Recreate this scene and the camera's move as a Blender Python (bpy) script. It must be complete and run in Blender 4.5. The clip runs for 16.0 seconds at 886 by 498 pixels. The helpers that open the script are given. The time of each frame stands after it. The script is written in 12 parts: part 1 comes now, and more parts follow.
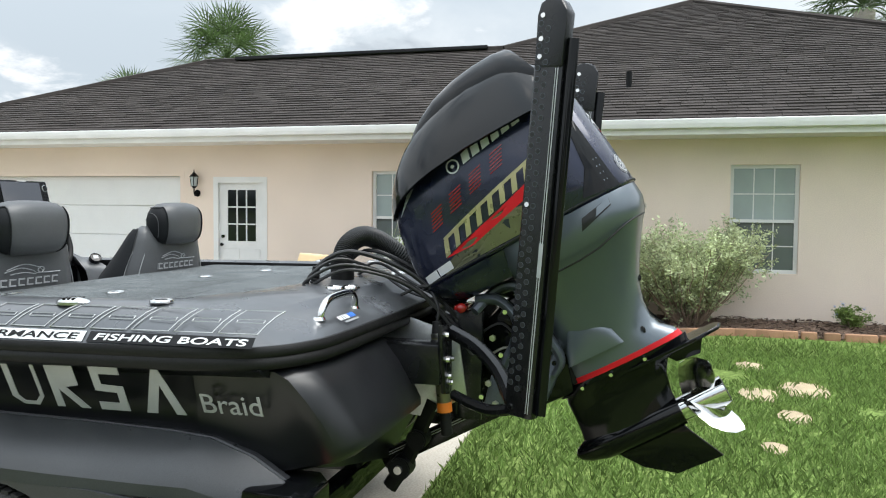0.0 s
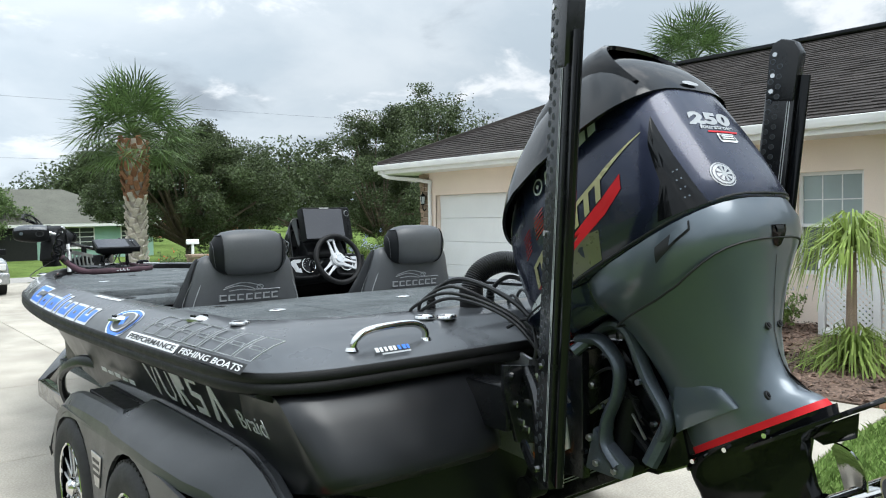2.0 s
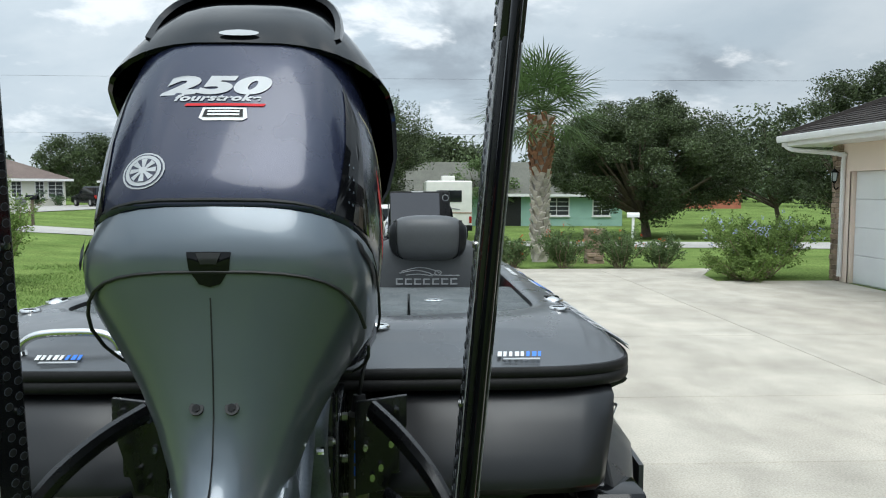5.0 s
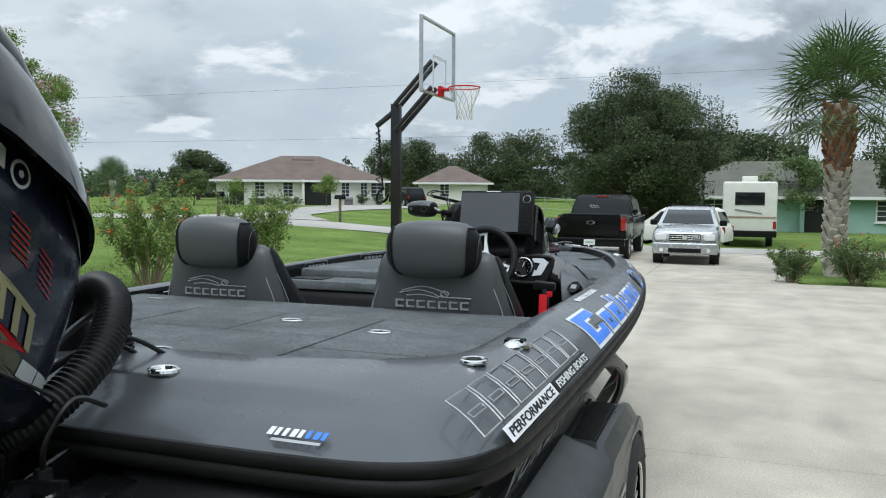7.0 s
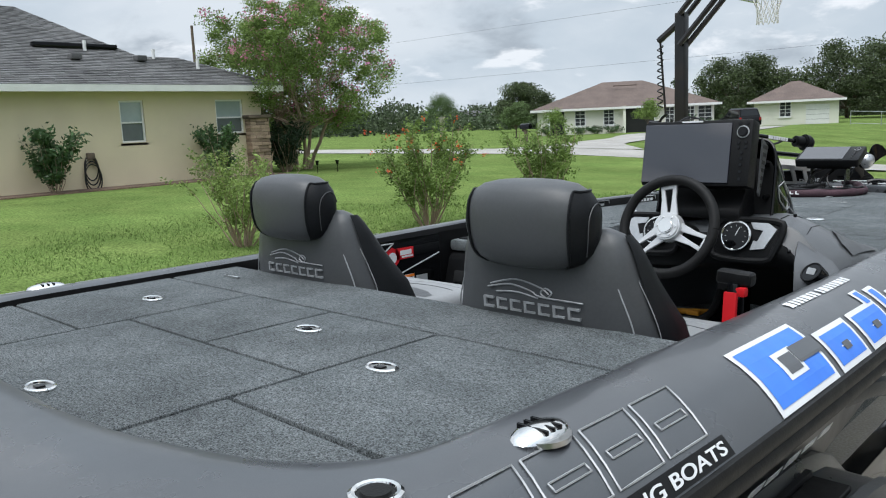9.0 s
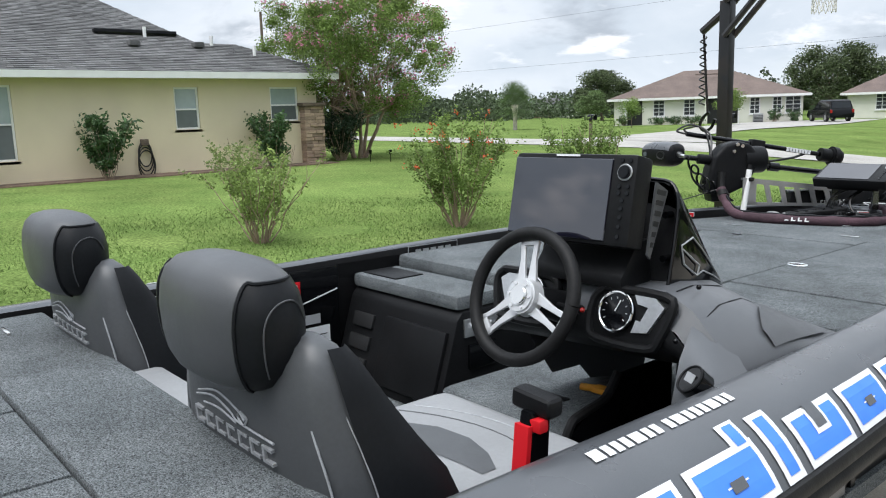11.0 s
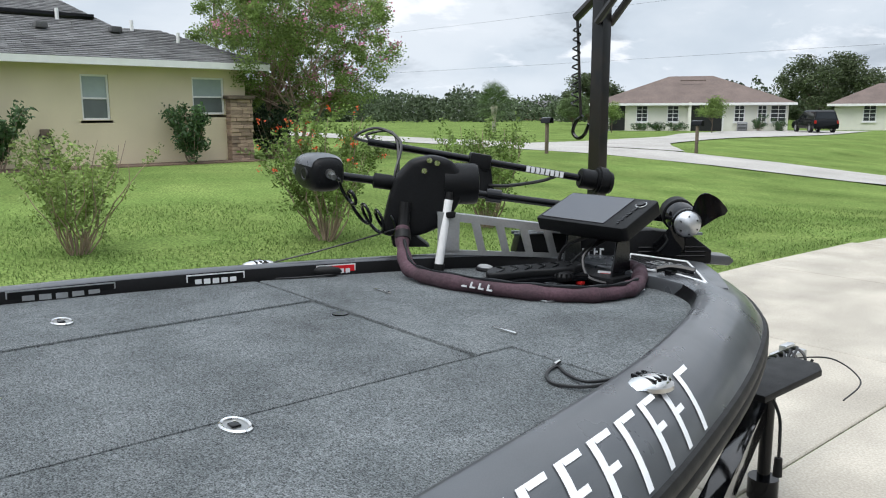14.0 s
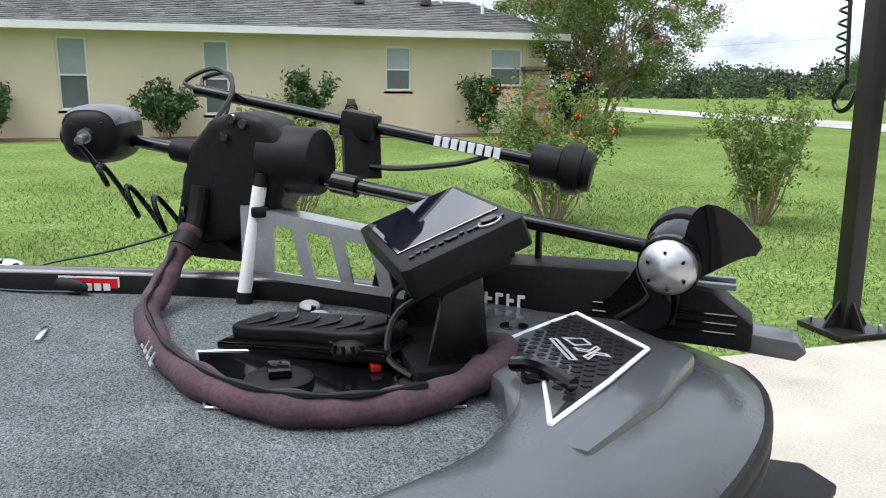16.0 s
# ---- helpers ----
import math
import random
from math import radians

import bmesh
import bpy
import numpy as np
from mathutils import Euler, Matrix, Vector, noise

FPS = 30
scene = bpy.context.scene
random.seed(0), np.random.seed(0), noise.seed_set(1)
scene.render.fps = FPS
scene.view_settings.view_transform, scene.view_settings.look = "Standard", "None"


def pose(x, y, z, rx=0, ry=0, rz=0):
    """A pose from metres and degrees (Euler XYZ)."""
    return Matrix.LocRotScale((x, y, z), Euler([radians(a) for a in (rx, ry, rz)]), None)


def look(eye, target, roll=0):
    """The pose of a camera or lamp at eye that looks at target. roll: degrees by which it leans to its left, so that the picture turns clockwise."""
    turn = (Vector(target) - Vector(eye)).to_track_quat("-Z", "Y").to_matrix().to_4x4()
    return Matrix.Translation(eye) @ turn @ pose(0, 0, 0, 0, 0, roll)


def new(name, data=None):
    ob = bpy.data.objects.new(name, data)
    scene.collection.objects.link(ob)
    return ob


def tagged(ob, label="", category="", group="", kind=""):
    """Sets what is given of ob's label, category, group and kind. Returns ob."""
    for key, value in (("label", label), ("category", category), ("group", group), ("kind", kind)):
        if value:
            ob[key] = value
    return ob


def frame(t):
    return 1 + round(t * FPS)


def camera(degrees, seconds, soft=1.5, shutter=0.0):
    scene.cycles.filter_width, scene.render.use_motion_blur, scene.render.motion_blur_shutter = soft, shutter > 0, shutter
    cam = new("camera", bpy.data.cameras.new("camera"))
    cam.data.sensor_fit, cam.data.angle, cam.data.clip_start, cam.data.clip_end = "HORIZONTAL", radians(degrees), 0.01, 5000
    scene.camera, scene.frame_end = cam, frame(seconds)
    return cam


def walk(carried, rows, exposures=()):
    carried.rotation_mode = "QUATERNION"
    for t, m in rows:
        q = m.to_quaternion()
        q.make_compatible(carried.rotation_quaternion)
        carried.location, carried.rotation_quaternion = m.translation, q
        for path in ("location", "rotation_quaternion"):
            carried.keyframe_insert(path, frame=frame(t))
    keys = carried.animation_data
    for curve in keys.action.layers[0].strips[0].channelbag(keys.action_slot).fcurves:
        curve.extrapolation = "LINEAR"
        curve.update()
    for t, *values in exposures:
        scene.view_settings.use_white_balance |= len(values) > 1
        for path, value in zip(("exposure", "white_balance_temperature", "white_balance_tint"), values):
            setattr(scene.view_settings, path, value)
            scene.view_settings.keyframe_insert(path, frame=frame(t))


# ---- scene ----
cam = camera(59.1, 16.0, 1.1)
PATH = [
    (0, (-3.277, -1.041, 1.588), (-1.349, -0.52, 1.482), 0.5),
    (0.5, (-3.106, -1.384, 1.611), (-1.295, -0.541, 1.513), -0.7),
    (1, (-2.803, -1.67, 1.654), (-1.133, -0.572, 1.573), -0.2),
    (1.5, (-2.531, -1.961, 1.641), (-1.076, -0.591, 1.565), -0.7),
    (2, (-2.231, -2.228, 1.661), (-0.99, -0.662, 1.573), -1.0),
    (2.5, (-1.855, -2.372, 1.677), (-0.781, -0.688, 1.572), -0.8),
    (3, (-1.416, -2.585, 1.667), (-0.515, -0.805, 1.535), -1.3),
    (3.5, (-0.98, -2.691, 1.704), (-0.277, -0.825, 1.542), 0.1),
    (4, (-0.478, -2.681, 1.715), (0.111, -0.777, 1.546), 0.2),
    (4.3, (-0.175, -2.672, 1.686), (0.298, -0.736, 1.523), -0.8),
    (4.5, (0.014, -2.638, 1.736), (0.389, -0.682, 1.548), 0.1),
    (5, (0.419, -2.495, 1.731), (0.513, -0.503, 1.581), 0.1),
    (5.2, (0.586, -2.38, 1.734), (0.572, -0.385, 1.594), -0.1),
    (7.3, (1.773, -1.25, 1.723), (0.952, 0.567, 1.569), 0.0),
    (7.5, (1.839, -1.113, 1.729), (0.913, 0.652, 1.565), -0.4),
    (8, (1.868, -0.754, 1.708), (0.729, 0.873, 1.477), -1.7),
    (8.2, (1.84, -0.589, 1.704), (0.632, 0.985, 1.446), -2.1),
    (10.3, (1.752, 0.509, 1.845), (0.312, 1.859, 1.523), -1.9),
    (10.5, (1.753, 0.626, 1.83), (0.312, 1.975, 1.508), -1.7),
    (11, (1.849, 0.937, 1.837), (0.344, 2.21, 1.497), -1.8),
    (11.5, (1.882, 1.275, 1.813), (0.346, 2.507, 1.462), -1.8),
    (12, (1.857, 1.651, 1.821), (0.352, 2.922, 1.473), -2.1),
    (12.5, (1.876, 2.062, 1.8), (0.407, 3.371, 1.44), -1.8),
    (13, (1.867, 2.446, 1.795), (0.405, 3.757, 1.422), -1.1),
    (13.5, (1.788, 2.886, 1.802), (0.33, 4.208, 1.447), -0.9),
    (14, (1.75, 3.371, 1.782), (0.254, 4.654, 1.441), -0.1),
    (14.5, (1.664, 3.879, 1.761), (0.108, 5.085, 1.408), -0.2),
    (15, (1.531, 4.396, 1.753), (-0.11, 5.484, 1.397), -0.9),
    (15.5, (1.457, 4.867, 1.726), (-0.324, 5.698, 1.352), -0.4),
    (16, (1.314, 5.264, 1.675), (-0.572, 5.798, 1.275), 0.3),
]
walk(cam, [(t, look(eye, target, roll)) for t, eye, target, roll in PATH], [(t, e, k, g) for t, e, k, g in ((0.0, 1.10, 6410, 9), (1.5, 0.94, 6230, 8), (3.5, 0.72, 6150, 7), (5.0, 0.56, 6130, 6), (7.5, 0.36, 6100, 7), (8.0, 0.39, 6120, 8), (10.5, 0.72, 6300, 11), (11.5, 0.83, 6300, 12), (12.5, 0.82, 6290, 11), (13.5, 0.67, 6280, 11), (15.0, 0.68, 6280, 11), (16.0, 0.98, 6270, 13))])

# ---------- light ----------
world = bpy.data.worlds.new("sky")
scene.world = world
world.use_nodes = True
wn, wl = world.node_tree.nodes, world.node_tree.links
wn.clear()


def wmath(op, a, b=None):
    n = wn.new("ShaderNodeMath")
    n.operation = op
    for i, v in enumerate((a, b)):
        if v is None:
            continue
        if isinstance(v, (int, float)):
            n.inputs[i].default_value = v
        else:
            wl.new(v, n.inputs[i])
    return n.outputs[0]


tc = wn.new("ShaderNodeTexCoord")
sep = wn.new("ShaderNodeSeparateXYZ")
wl.new(tc.outputs["Generated"], sep.inputs[0])
up = wmath("MAXIMUM", sep.outputs[2], 0.0)
den = wmath("ADD", up, 0.30)
com = wn.new("ShaderNodeCombineXYZ")
wl.new(wmath("DIVIDE", sep.outputs[0], den), com.inputs[0])
wl.new(wmath("DIVIDE", sep.outputs[1], den), com.inputs[1])
com.inputs[2].default_value = 3.7


def cloud_layer(scale, shift, lo, hi, detail=7.0, rough=0.55):
    """How much of one layer of cloud covers each part of the sky."""
    q = wn.new("ShaderNodeTexNoise")
    q.inputs["Scale"].default_value, q.inputs["Detail"].default_value, q.inputs["Roughness"].default_value = scale, detail, rough
    q.inputs["Distortion"].default_value = 0.25
    mv = wn.new("ShaderNodeVectorMath")
    mv.operation = "ADD"
    mv.inputs[1].default_value = shift
    wl.new(com.outputs[0], mv.inputs[0])
    wl.new(mv.outputs[0], q.inputs["Vector"])
    r = wn.new("ShaderNodeMapRange")
    r.interpolation_type = "SMOOTHSTEP"
    r.inputs["From Min"].default_value, r.inputs["From Max"].default_value = lo, hi
    wl.new(q.outputs[0], r.inputs["Value"])
    return r.outputs[0]


def over(below, cover, color):
    q = wn.new("ShaderNodeMix")
    q.data_type = "RGBA"
    wl.new(cover, q.inputs[0])
    if isinstance(below, tuple):
        q.inputs[6].default_value = (*below, 1)
    else:
        wl.new(below, q.inputs[6])
    q.inputs[7].default_value = (*color, 1)
    return q.outputs[2]


# thin high veil, grey rain cloud, and white heaps in front
veil = over((0.43, 0.485, 0.535), cloud_layer(1.1, (0, 0, 0), 0.36, 0.62), (0.58, 0.615, 0.645))
greys = over(veil, cloud_layer(1.9, (2.3, 7.1, 1.0), 0.53, 0.70), (0.30, 0.335, 0.375))
heaps = over(greys, cloud_layer(3.1, (8.4, 1.7, 2.0), 0.53, 0.66, 9.0, 0.6), (0.74, 0.75, 0.765))
nish = wn.new("ShaderNodeTexSky")
nish.sky_type, nish.sun_disc = "NISHITA", False
nish.sun_elevation, nish.sun_rotation = radians(64), radians(168)
nmul = wn.new("ShaderNodeVectorMath")
nmul.operation = "SCALE"
nmul.inputs["Scale"].default_value = 0.10
wl.new(nish.outputs[0], nmul.inputs[0])
# thin gaps of blue between the clouds
gap = wn.new("ShaderNodeTexNoise")
gap.inputs["Scale"].default_value, gap.inputs["Detail"].default_value = 0.9, 6.0
off = wn.new("ShaderNodeVectorMath")
off.operation = "ADD"
off.inputs[1].default_value = (5.1, 2.7, 0)
wl.new(com.outputs[0], off.inputs[0])
wl.new(off.outputs[0], gap.inputs["Vector"])
gr = wn.new("ShaderNodeMapRange")
gr.inputs["From Min"].default_value, gr.inputs["From Max"].default_value = 0.64, 0.76
wl.new(gap.outputs[0], gr.inputs["Value"])
mx = wn.new("ShaderNodeMix")
mx.data_type = "RGBA"
wl.new(wmath("MULTIPLY", gr.outputs[0], 0.7), mx.inputs[0])
wl.new(heaps, mx.inputs[6])
wl.new(nmul.outputs[0], mx.inputs[7])
# pale haze low over the horizon, brighter cloud overhead
hz = wn.new("ShaderNodeMapRange")
hz.inputs["From Min"].default_value, hz.inputs["From Max"].default_value = 0.0, 0.16
hz.inputs["To Min"].default_value, hz.inputs["To Max"].default_value = 0.45, 0.0
wl.new(up, hz.inputs["Value"])
mh = wn.new("ShaderNodeMix")
mh.data_type = "RGBA"
wl.new(hz.outputs[0], mh.inputs[0])
wl.new(mx.outputs[2], mh.inputs[6])
mh.inputs[7].default_value = (0.54, 0.60, 0.645, 1)
bg = wn.new("ShaderNodeBackground")
wl.new(mh.outputs[2], bg.inputs["Color"])
# the overcast thickens towards the north-east
rain = wn.new("ShaderNodeMapRange")
rain.interpolation_type = "SMOOTHSTEP"
rain.inputs["From Min"].default_value, rain.inputs["From Max"].default_value = 0.35, 1.0
rain.inputs["To Min"].default_value, rain.inputs["To Max"].default_value = 1.0, 0.76
wl.new(wmath("ADD", wmath("MULTIPLY", sep.outputs[0], 0.9), wmath("MULTIPLY", sep.outputs[1], 0.44)), rain.inputs["Value"])
wl.new(wmath("MULTIPLY", rain.outputs[0], wmath("ADD", 0.88, wmath("MULTIPLY", wmath("MULTIPLY", up, up), 1.6))), bg.inputs["Strength"])
wout = wn.new("ShaderNodeOutputWorld")
wl.new(bg.outputs[0], wout.inputs[0])

sun = new("sun", bpy.data.lights.new("sun", "SUN"))
sun.data.energy, sun.data.angle, sun.data.color = 1.5, radians(40), (1.0, 0.965, 0.91)
sun.matrix_world = look((0, 0, 30), (-3.0, 14.0, 0.0))

# ---------- materials ----------
MATS = {}


def mat(name, color, rough=0.5, metal=0.0, var=0.12, scale=8.0, fine=0.0, fscale=120.0, bump=0.0, bscale=60.0, coat=0.0, spec=0.5, island=0.0, objvar=0.0, trans=0.0, second=None, sscale=1.0, sharp=0.08):
    """A procedural surface: base colour with large stains and fine grain, and a fine relief."""
    if name in MATS:
        return MATS[name]
    m = bpy.data.materials.new(name)
    m.use_nodes = True
    n, l = m.node_tree.nodes, m.node_tree.links
    b = n["Principled BSDF"]
    b.inputs["Roughness"].default_value, b.inputs["Metallic"].default_value = rough, metal
    b.inputs["Coat Weight"].default_value, b.inputs["Coat Roughness"].default_value = coat, 0.06
    b.inputs["Specular IOR Level"].default_value = spec
    t = n.new("ShaderNodeTexCoord")

    def noise_at(sc, detail=4.0):
        q = n.new("ShaderNodeTexNoise")
        q.inputs["Scale"].default_value, q.inputs["Detail"].default_value = sc, detail
        l.new(t.outputs["Object"], q.inputs["Vector"])
        return q.outputs[0]

    def remap(sock, lo, hi):
        r = n.new("ShaderNodeMapRange")
        r.inputs["From Min"].default_value, r.inputs["From Max"].default_value = 0.3, 0.7
        r.inputs["To Min"].default_value, r.inputs["To Max"].default_value = lo, hi
        l.new(sock, r.inputs["Value"])
        return r.outputs[0]

    def times(a, c):
        q = n.new("ShaderNodeMath")
        q.operation = "MULTIPLY"
        l.new(a, q.inputs[0])
        l.new(c, q.inputs[1])
        return q.outputs[0]

    value = remap(noise_at(scale), 1 - var, 1 + var)
    if fine:
        value = times(value, remap(noise_at(fscale, 2.0), 1 - fine, 1 + fine))
    if island:
        g = n.new("ShaderNodeNewGeometry")
        r = n.new("ShaderNodeMapRange")
        r.inputs["To Min"].default_value, r.inputs["To Max"].default_value = 1 - island, 1 + island
        l.new(g.outputs["Random Per Island"], r.inputs["Value"])
        value = times(value, r.outputs[0])
    if objvar:
        g = n.new("ShaderNodeObjectInfo")
        r = n.new("ShaderNodeMapRange")
        r.inputs["To Min"].default_value, r.inputs["To Max"].default_value = 1 - objvar, 1 + objvar
        l.new(g.outputs["Random"], r.inputs["Value"])
        value = times(value, r.outputs[0])
    vm = n.new("ShaderNodeVectorMath")
    vm.operation = "SCALE"
    vm.inputs[0].default_value = color
    if second:
        f = n.new("ShaderNodeMapRange")
        f.inputs["From Min"].default_value, f.inputs["From Max"].default_value = 0.5 - sharp, 0.5 + sharp
        l.new(noise_at(sscale, 6.0), f.inputs["Value"])
        q = n.new("ShaderNodeMix")
        q.data_type = "RGBA"
        l.new(f.outputs[0], q.inputs[0])
        q.inputs[6].default_value, q.inputs[7].default_value = (*color, 1), (*second, 1)
        l.new(q.outputs[2], vm.inputs[0])
    l.new(value, vm.inputs["Scale"])
    l.new(vm.outputs[0], b.inputs["Base Color"])
    if bump:
        q = n.new("ShaderNodeBump")
        q.inputs["Strength"].default_value, q.inputs["Distance"].default_value = bump, 0.01
        l.new(noise_at(bscale, 3.0), q.inputs["Height"])
        l.new(q.outputs[0], b.inputs["Normal"])
    if rough > 0.03 and not metal > 0.9:
        l.new(remap(noise_at(scale * 2.3), max(0.02, rough - 0.05), min(1, rough + 0.05)), b.inputs["Roughness"])
    if trans:
        tr = n.new("ShaderNodeBsdfTranslucent")
        l.new(vm.outputs[0], tr.inputs[0])
        s = n.new("ShaderNodeMixShader")
        s.inputs[0].default_value = trans
        l.new(b.outputs[0], s.inputs[1])
        l.new(tr.outputs[0], s.inputs[2])
        l.new(s.outputs[0], n["Material Output"].inputs[0])
    MATS[name] = m
    return m


def glass(name, color=(1, 1, 1), rough=0.0, alpha=0.25):
    m = bpy.data.materials.new(name)
    m.use_nodes = True
    n, l = m.node_tree.nodes, m.node_tree.links
    n.remove(n["Principled BSDF"])
    g, t, s = n.new("ShaderNodeBsdfGlossy"), n.new("ShaderNodeBsdfTransparent"), n.new("ShaderNodeMixShader")
    g.inputs["Roughness"].default_value = rough
    t.inputs[0].default_value = (*color, 1)
    s.inputs[0].default_value = 0.05
    l.new(t.outputs[0], s.inputs[1])
    l.new(g.outputs[0], s.inputs[2])
    l.new(s.outputs[0], n["Material Output"].inputs[0])
    return m


M_hull = mat("matt_black_wrap", (0.0095, 0.0102, 0.0118), 0.34, 0.0, 0.15, 3, coat=0.0, spec=0.42, bump=0.02, bscale=14)
M_cap = mat("charcoal_gelcoat", (0.074, 0.079, 0.086), 0.30, 0.25, 0.12, 3, fine=0.08, fscale=500, bump=0.015, bscale=20, coat=0.25)
M_dash = mat("charcoal_dash_moulding", (0.078, 0.082, 0.088), 0.34, 0.0, 0.12, 4, fine=0.12, fscale=420, bump=0.06, bscale=420)
M_liner = mat("black_liner", (0.005, 0.005, 0.0055), 0.38, 0, 0.2, 5, fine=0.2, bump=0.05, bscale=300, spec=0.2)
M_plastic = mat("textured_black_plastic", (0.0075, 0.0078, 0.0085), 0.45, 0, 0.18, 6, fine=0.2, bump=0.10, bscale=420, spec=0.15)
M_gloss = mat("gloss_black_paint", (0.003, 0.0033, 0.004), 0.08, 0, 0.15, 6, spec=0.28)
M_alu_black = mat("black_anodised_aluminium", (0.0065, 0.007, 0.008), 0.25, 0.15, 0.2, 8, bump=0.02, bscale=200)
M_rubber = mat("black_rubber", (0.008, 0.008, 0.0082), 0.55, 0, 0.2, 9, fine=0.25, bump=0.08, bscale=200, spec=0.22)
M_tyre = mat("tyre_rubber", (0.014, 0.014, 0.0135), 0.8, 0, 0.25, 9, fine=0.25, bump=0.15, bscale=160)
M_carpet = mat("grey_marine_carpet", (0.158, 0.172, 0.177), 0.95, 0, 0.2, 2.6, fine=0.75, fscale=330, bump=0.8, bscale=430, spec=0.12, second=(0.130, 0.143, 0.148), sscale=9, sharp=0.12)


def streaks(m, stretch, lo, hi):
    """Lays long fine streaks of lighter and darker fibre over a material's colour."""
    n, l = m.node_tree.nodes, m.node_tree.links
    b = n["Principled BSDF"]
    old = b.inputs["Base Color"].links[0].from_socket
    t, mp, q, r, v = (n.new("ShaderNode" + k) for k in ("TexCoord", "Mapping", "TexNoise", "MapRange", "VectorMath"))
    mp.inputs["Scale"].default_value = stretch
    q.inputs["Scale"].default_value, q.inputs["Detail"].default_value, q.inputs["Distortion"].default_value = 1.0, 5.0, 0.6
    r.inputs["From Min"].default_value, r.inputs["From Max"].default_value = 0.34, 0.66
    r.inputs["To Min"].default_value, r.inputs["To Max"].default_value = lo, hi
    v.operation = "SCALE"
    l.new(t.outputs["Object"], mp.inputs[0])
    l.new(mp.outputs[0], q.inputs["Vector"])
    l.new(q.outputs[0], r.inputs["Value"])
    l.new(old, v.inputs[0])
    l.new(r.outputs[0], v.inputs["Scale"])
    l.new(v.outputs[0], b.inputs["Base Color"])


streaks(M_carpet, (60, 190, 90), 0.84, 1.16)
M_vinyl = mat("charcoal_vinyl", (0.062, 0.065, 0.069), 0.42, 0, 0.08, 6, fine=0.05, bump=0.07, bscale=500)
M_vinyl_b = mat("black_vinyl", (0.0105, 0.0115, 0.013), 0.42, 0, 0.12, 6, fine=0.1, bump=0.06, bscale=500, spec=0.16)
M_vinyl_g = mat("grey_vinyl", (0.235, 0.24, 0.245), 0.5, 0, 0.06, 6, fine=0.04, bump=0.04, bscale=500)
M_thread = mat("silver_thread", (0.34, 0.35, 0.36), 0.5, 0.3, 0.2, 40)
M_blue = mat("navy_metallic_paint", (0.013, 0.017, 0.040), 0.27, 0.35, 0.10, 4, coat=0.4)
M_grey = mat("graphite_metallic_paint", (0.105, 0.126, 0.147), 0.33, 0.5, 0.05, 4, fine=0.06, fscale=900, coat=0.6)
M_chrome = mat("polished_steel", (0.72, 0.72, 0.71), 0.08, 1.0, 0.05, 12)
M_steel = mat("brushed_steel", (0.48, 0.48, 0.47), 0.28, 1.0, 0.15, 25)
M_alu = mat("silver_aluminium", (0.52, 0.53, 0.54), 0.33, 0.85, 0.1, 12, fine=0.06)
M_spoke = mat("satin_silver_paint", (0.56, 0.57, 0.58), 0.34, 0.35, 0.05, 12)
M_white = mat("white_decal", (0.66, 0.67, 0.68), 0.4, 0, 0.06, 10)
M_silver = mat("silver_decal", (0.36, 0.37, 0.38), 0.38, 0.2, 0.08, 10)
M_bluedecal = mat("blue_decal", (0.045, 0.19, 0.72), 0.4, 0, 0.08, 10)
M_red = mat("red_decal", (0.52, 0.012, 0.018), 0.45, 0, 0.1, 10, spec=0.2)
M_redlens = mat("red_lens", (0.30, 0.012, 0.010), 0.12, 0, 0.1, 20, coat=0.5)
M_orange = mat("orange_plastic", (0.75, 0.20, 0.02), 0.4, 0, 0.1, 10)
M_gold = mat("gold_decal", (0.40, 0.37, 0.20), 0.3, 0.4, 0.1, 10)
M_screen = mat("dark_screen_glass", (0.006, 0.006, 0.013), 0.03, 0, 0.05, 3, coat=0.0, spec=0.22)
M_screen.node_tree.nodes["Principled BSDF"].inputs["IOR"].default_value = 2.0
M_screen.node_tree.nodes["Principled BSDF"].inputs["Specular IOR Level"].default_value = 0.5
M_sleeve = mat("plum_fabric_sleeve", (0.056, 0.028, 0.037), 0.85, 0, 0.45, 7, fine=0.2, bump=0.35, bscale=60)
M_hose = mat("ribbed_hose", (0.006, 0.006, 0.0065), 0.42, 0, 0.2, 20)
M_yellow = mat("orange_strap", (0.70, 0.30, 0.02), 0.6, 0, 0.1, 20)
M_olive = mat("olive_anodised", (0.16, 0.16, 0.10), 0.3, 0.6, 0.1, 12)

M_grass = mat("lawn_grass", (0.108, 0.160, 0.046), 0.95, 0, 0.22, 0.35, fine=0.45, fscale=26, bump=0.8, bscale=40, spec=0.0, second=(0.140, 0.190, 0.058), sscale=0.9, sharp=0.15)
M_blade = mat("grass_blade", (0.155, 0.232, 0.066), 0.7, 0, 0.25, 0.5, island=0.45, trans=0.3, spec=0.08)
M_concrete = mat("driveway_concrete", (0.43, 0.398, 0.34), 0.88, 0, 0.13, 1.7, fine=0.16, fscale=75, bump=0.2, bscale=120, second=(0.385, 0.352, 0.298), sscale=0.55, sharp=0.2, objvar=0.05, spec=0.12)
streaks(M_concrete, (1.6, 0.7, 1.0), 0.87, 1.07)
M_road = mat("road_asphalt", (0.33, 0.315, 0.29), 0.9, 0, 0.15, 0.5, fine=0.25, fscale=40, bump=0.2, bscale=80)
M_mulch = mat("bark_mulch", (0.125, 0.082, 0.060), 0.9, 0, 0.3, 3, fine=0.5, fscale=45, bump=0.8, bscale=45, island=0.55)
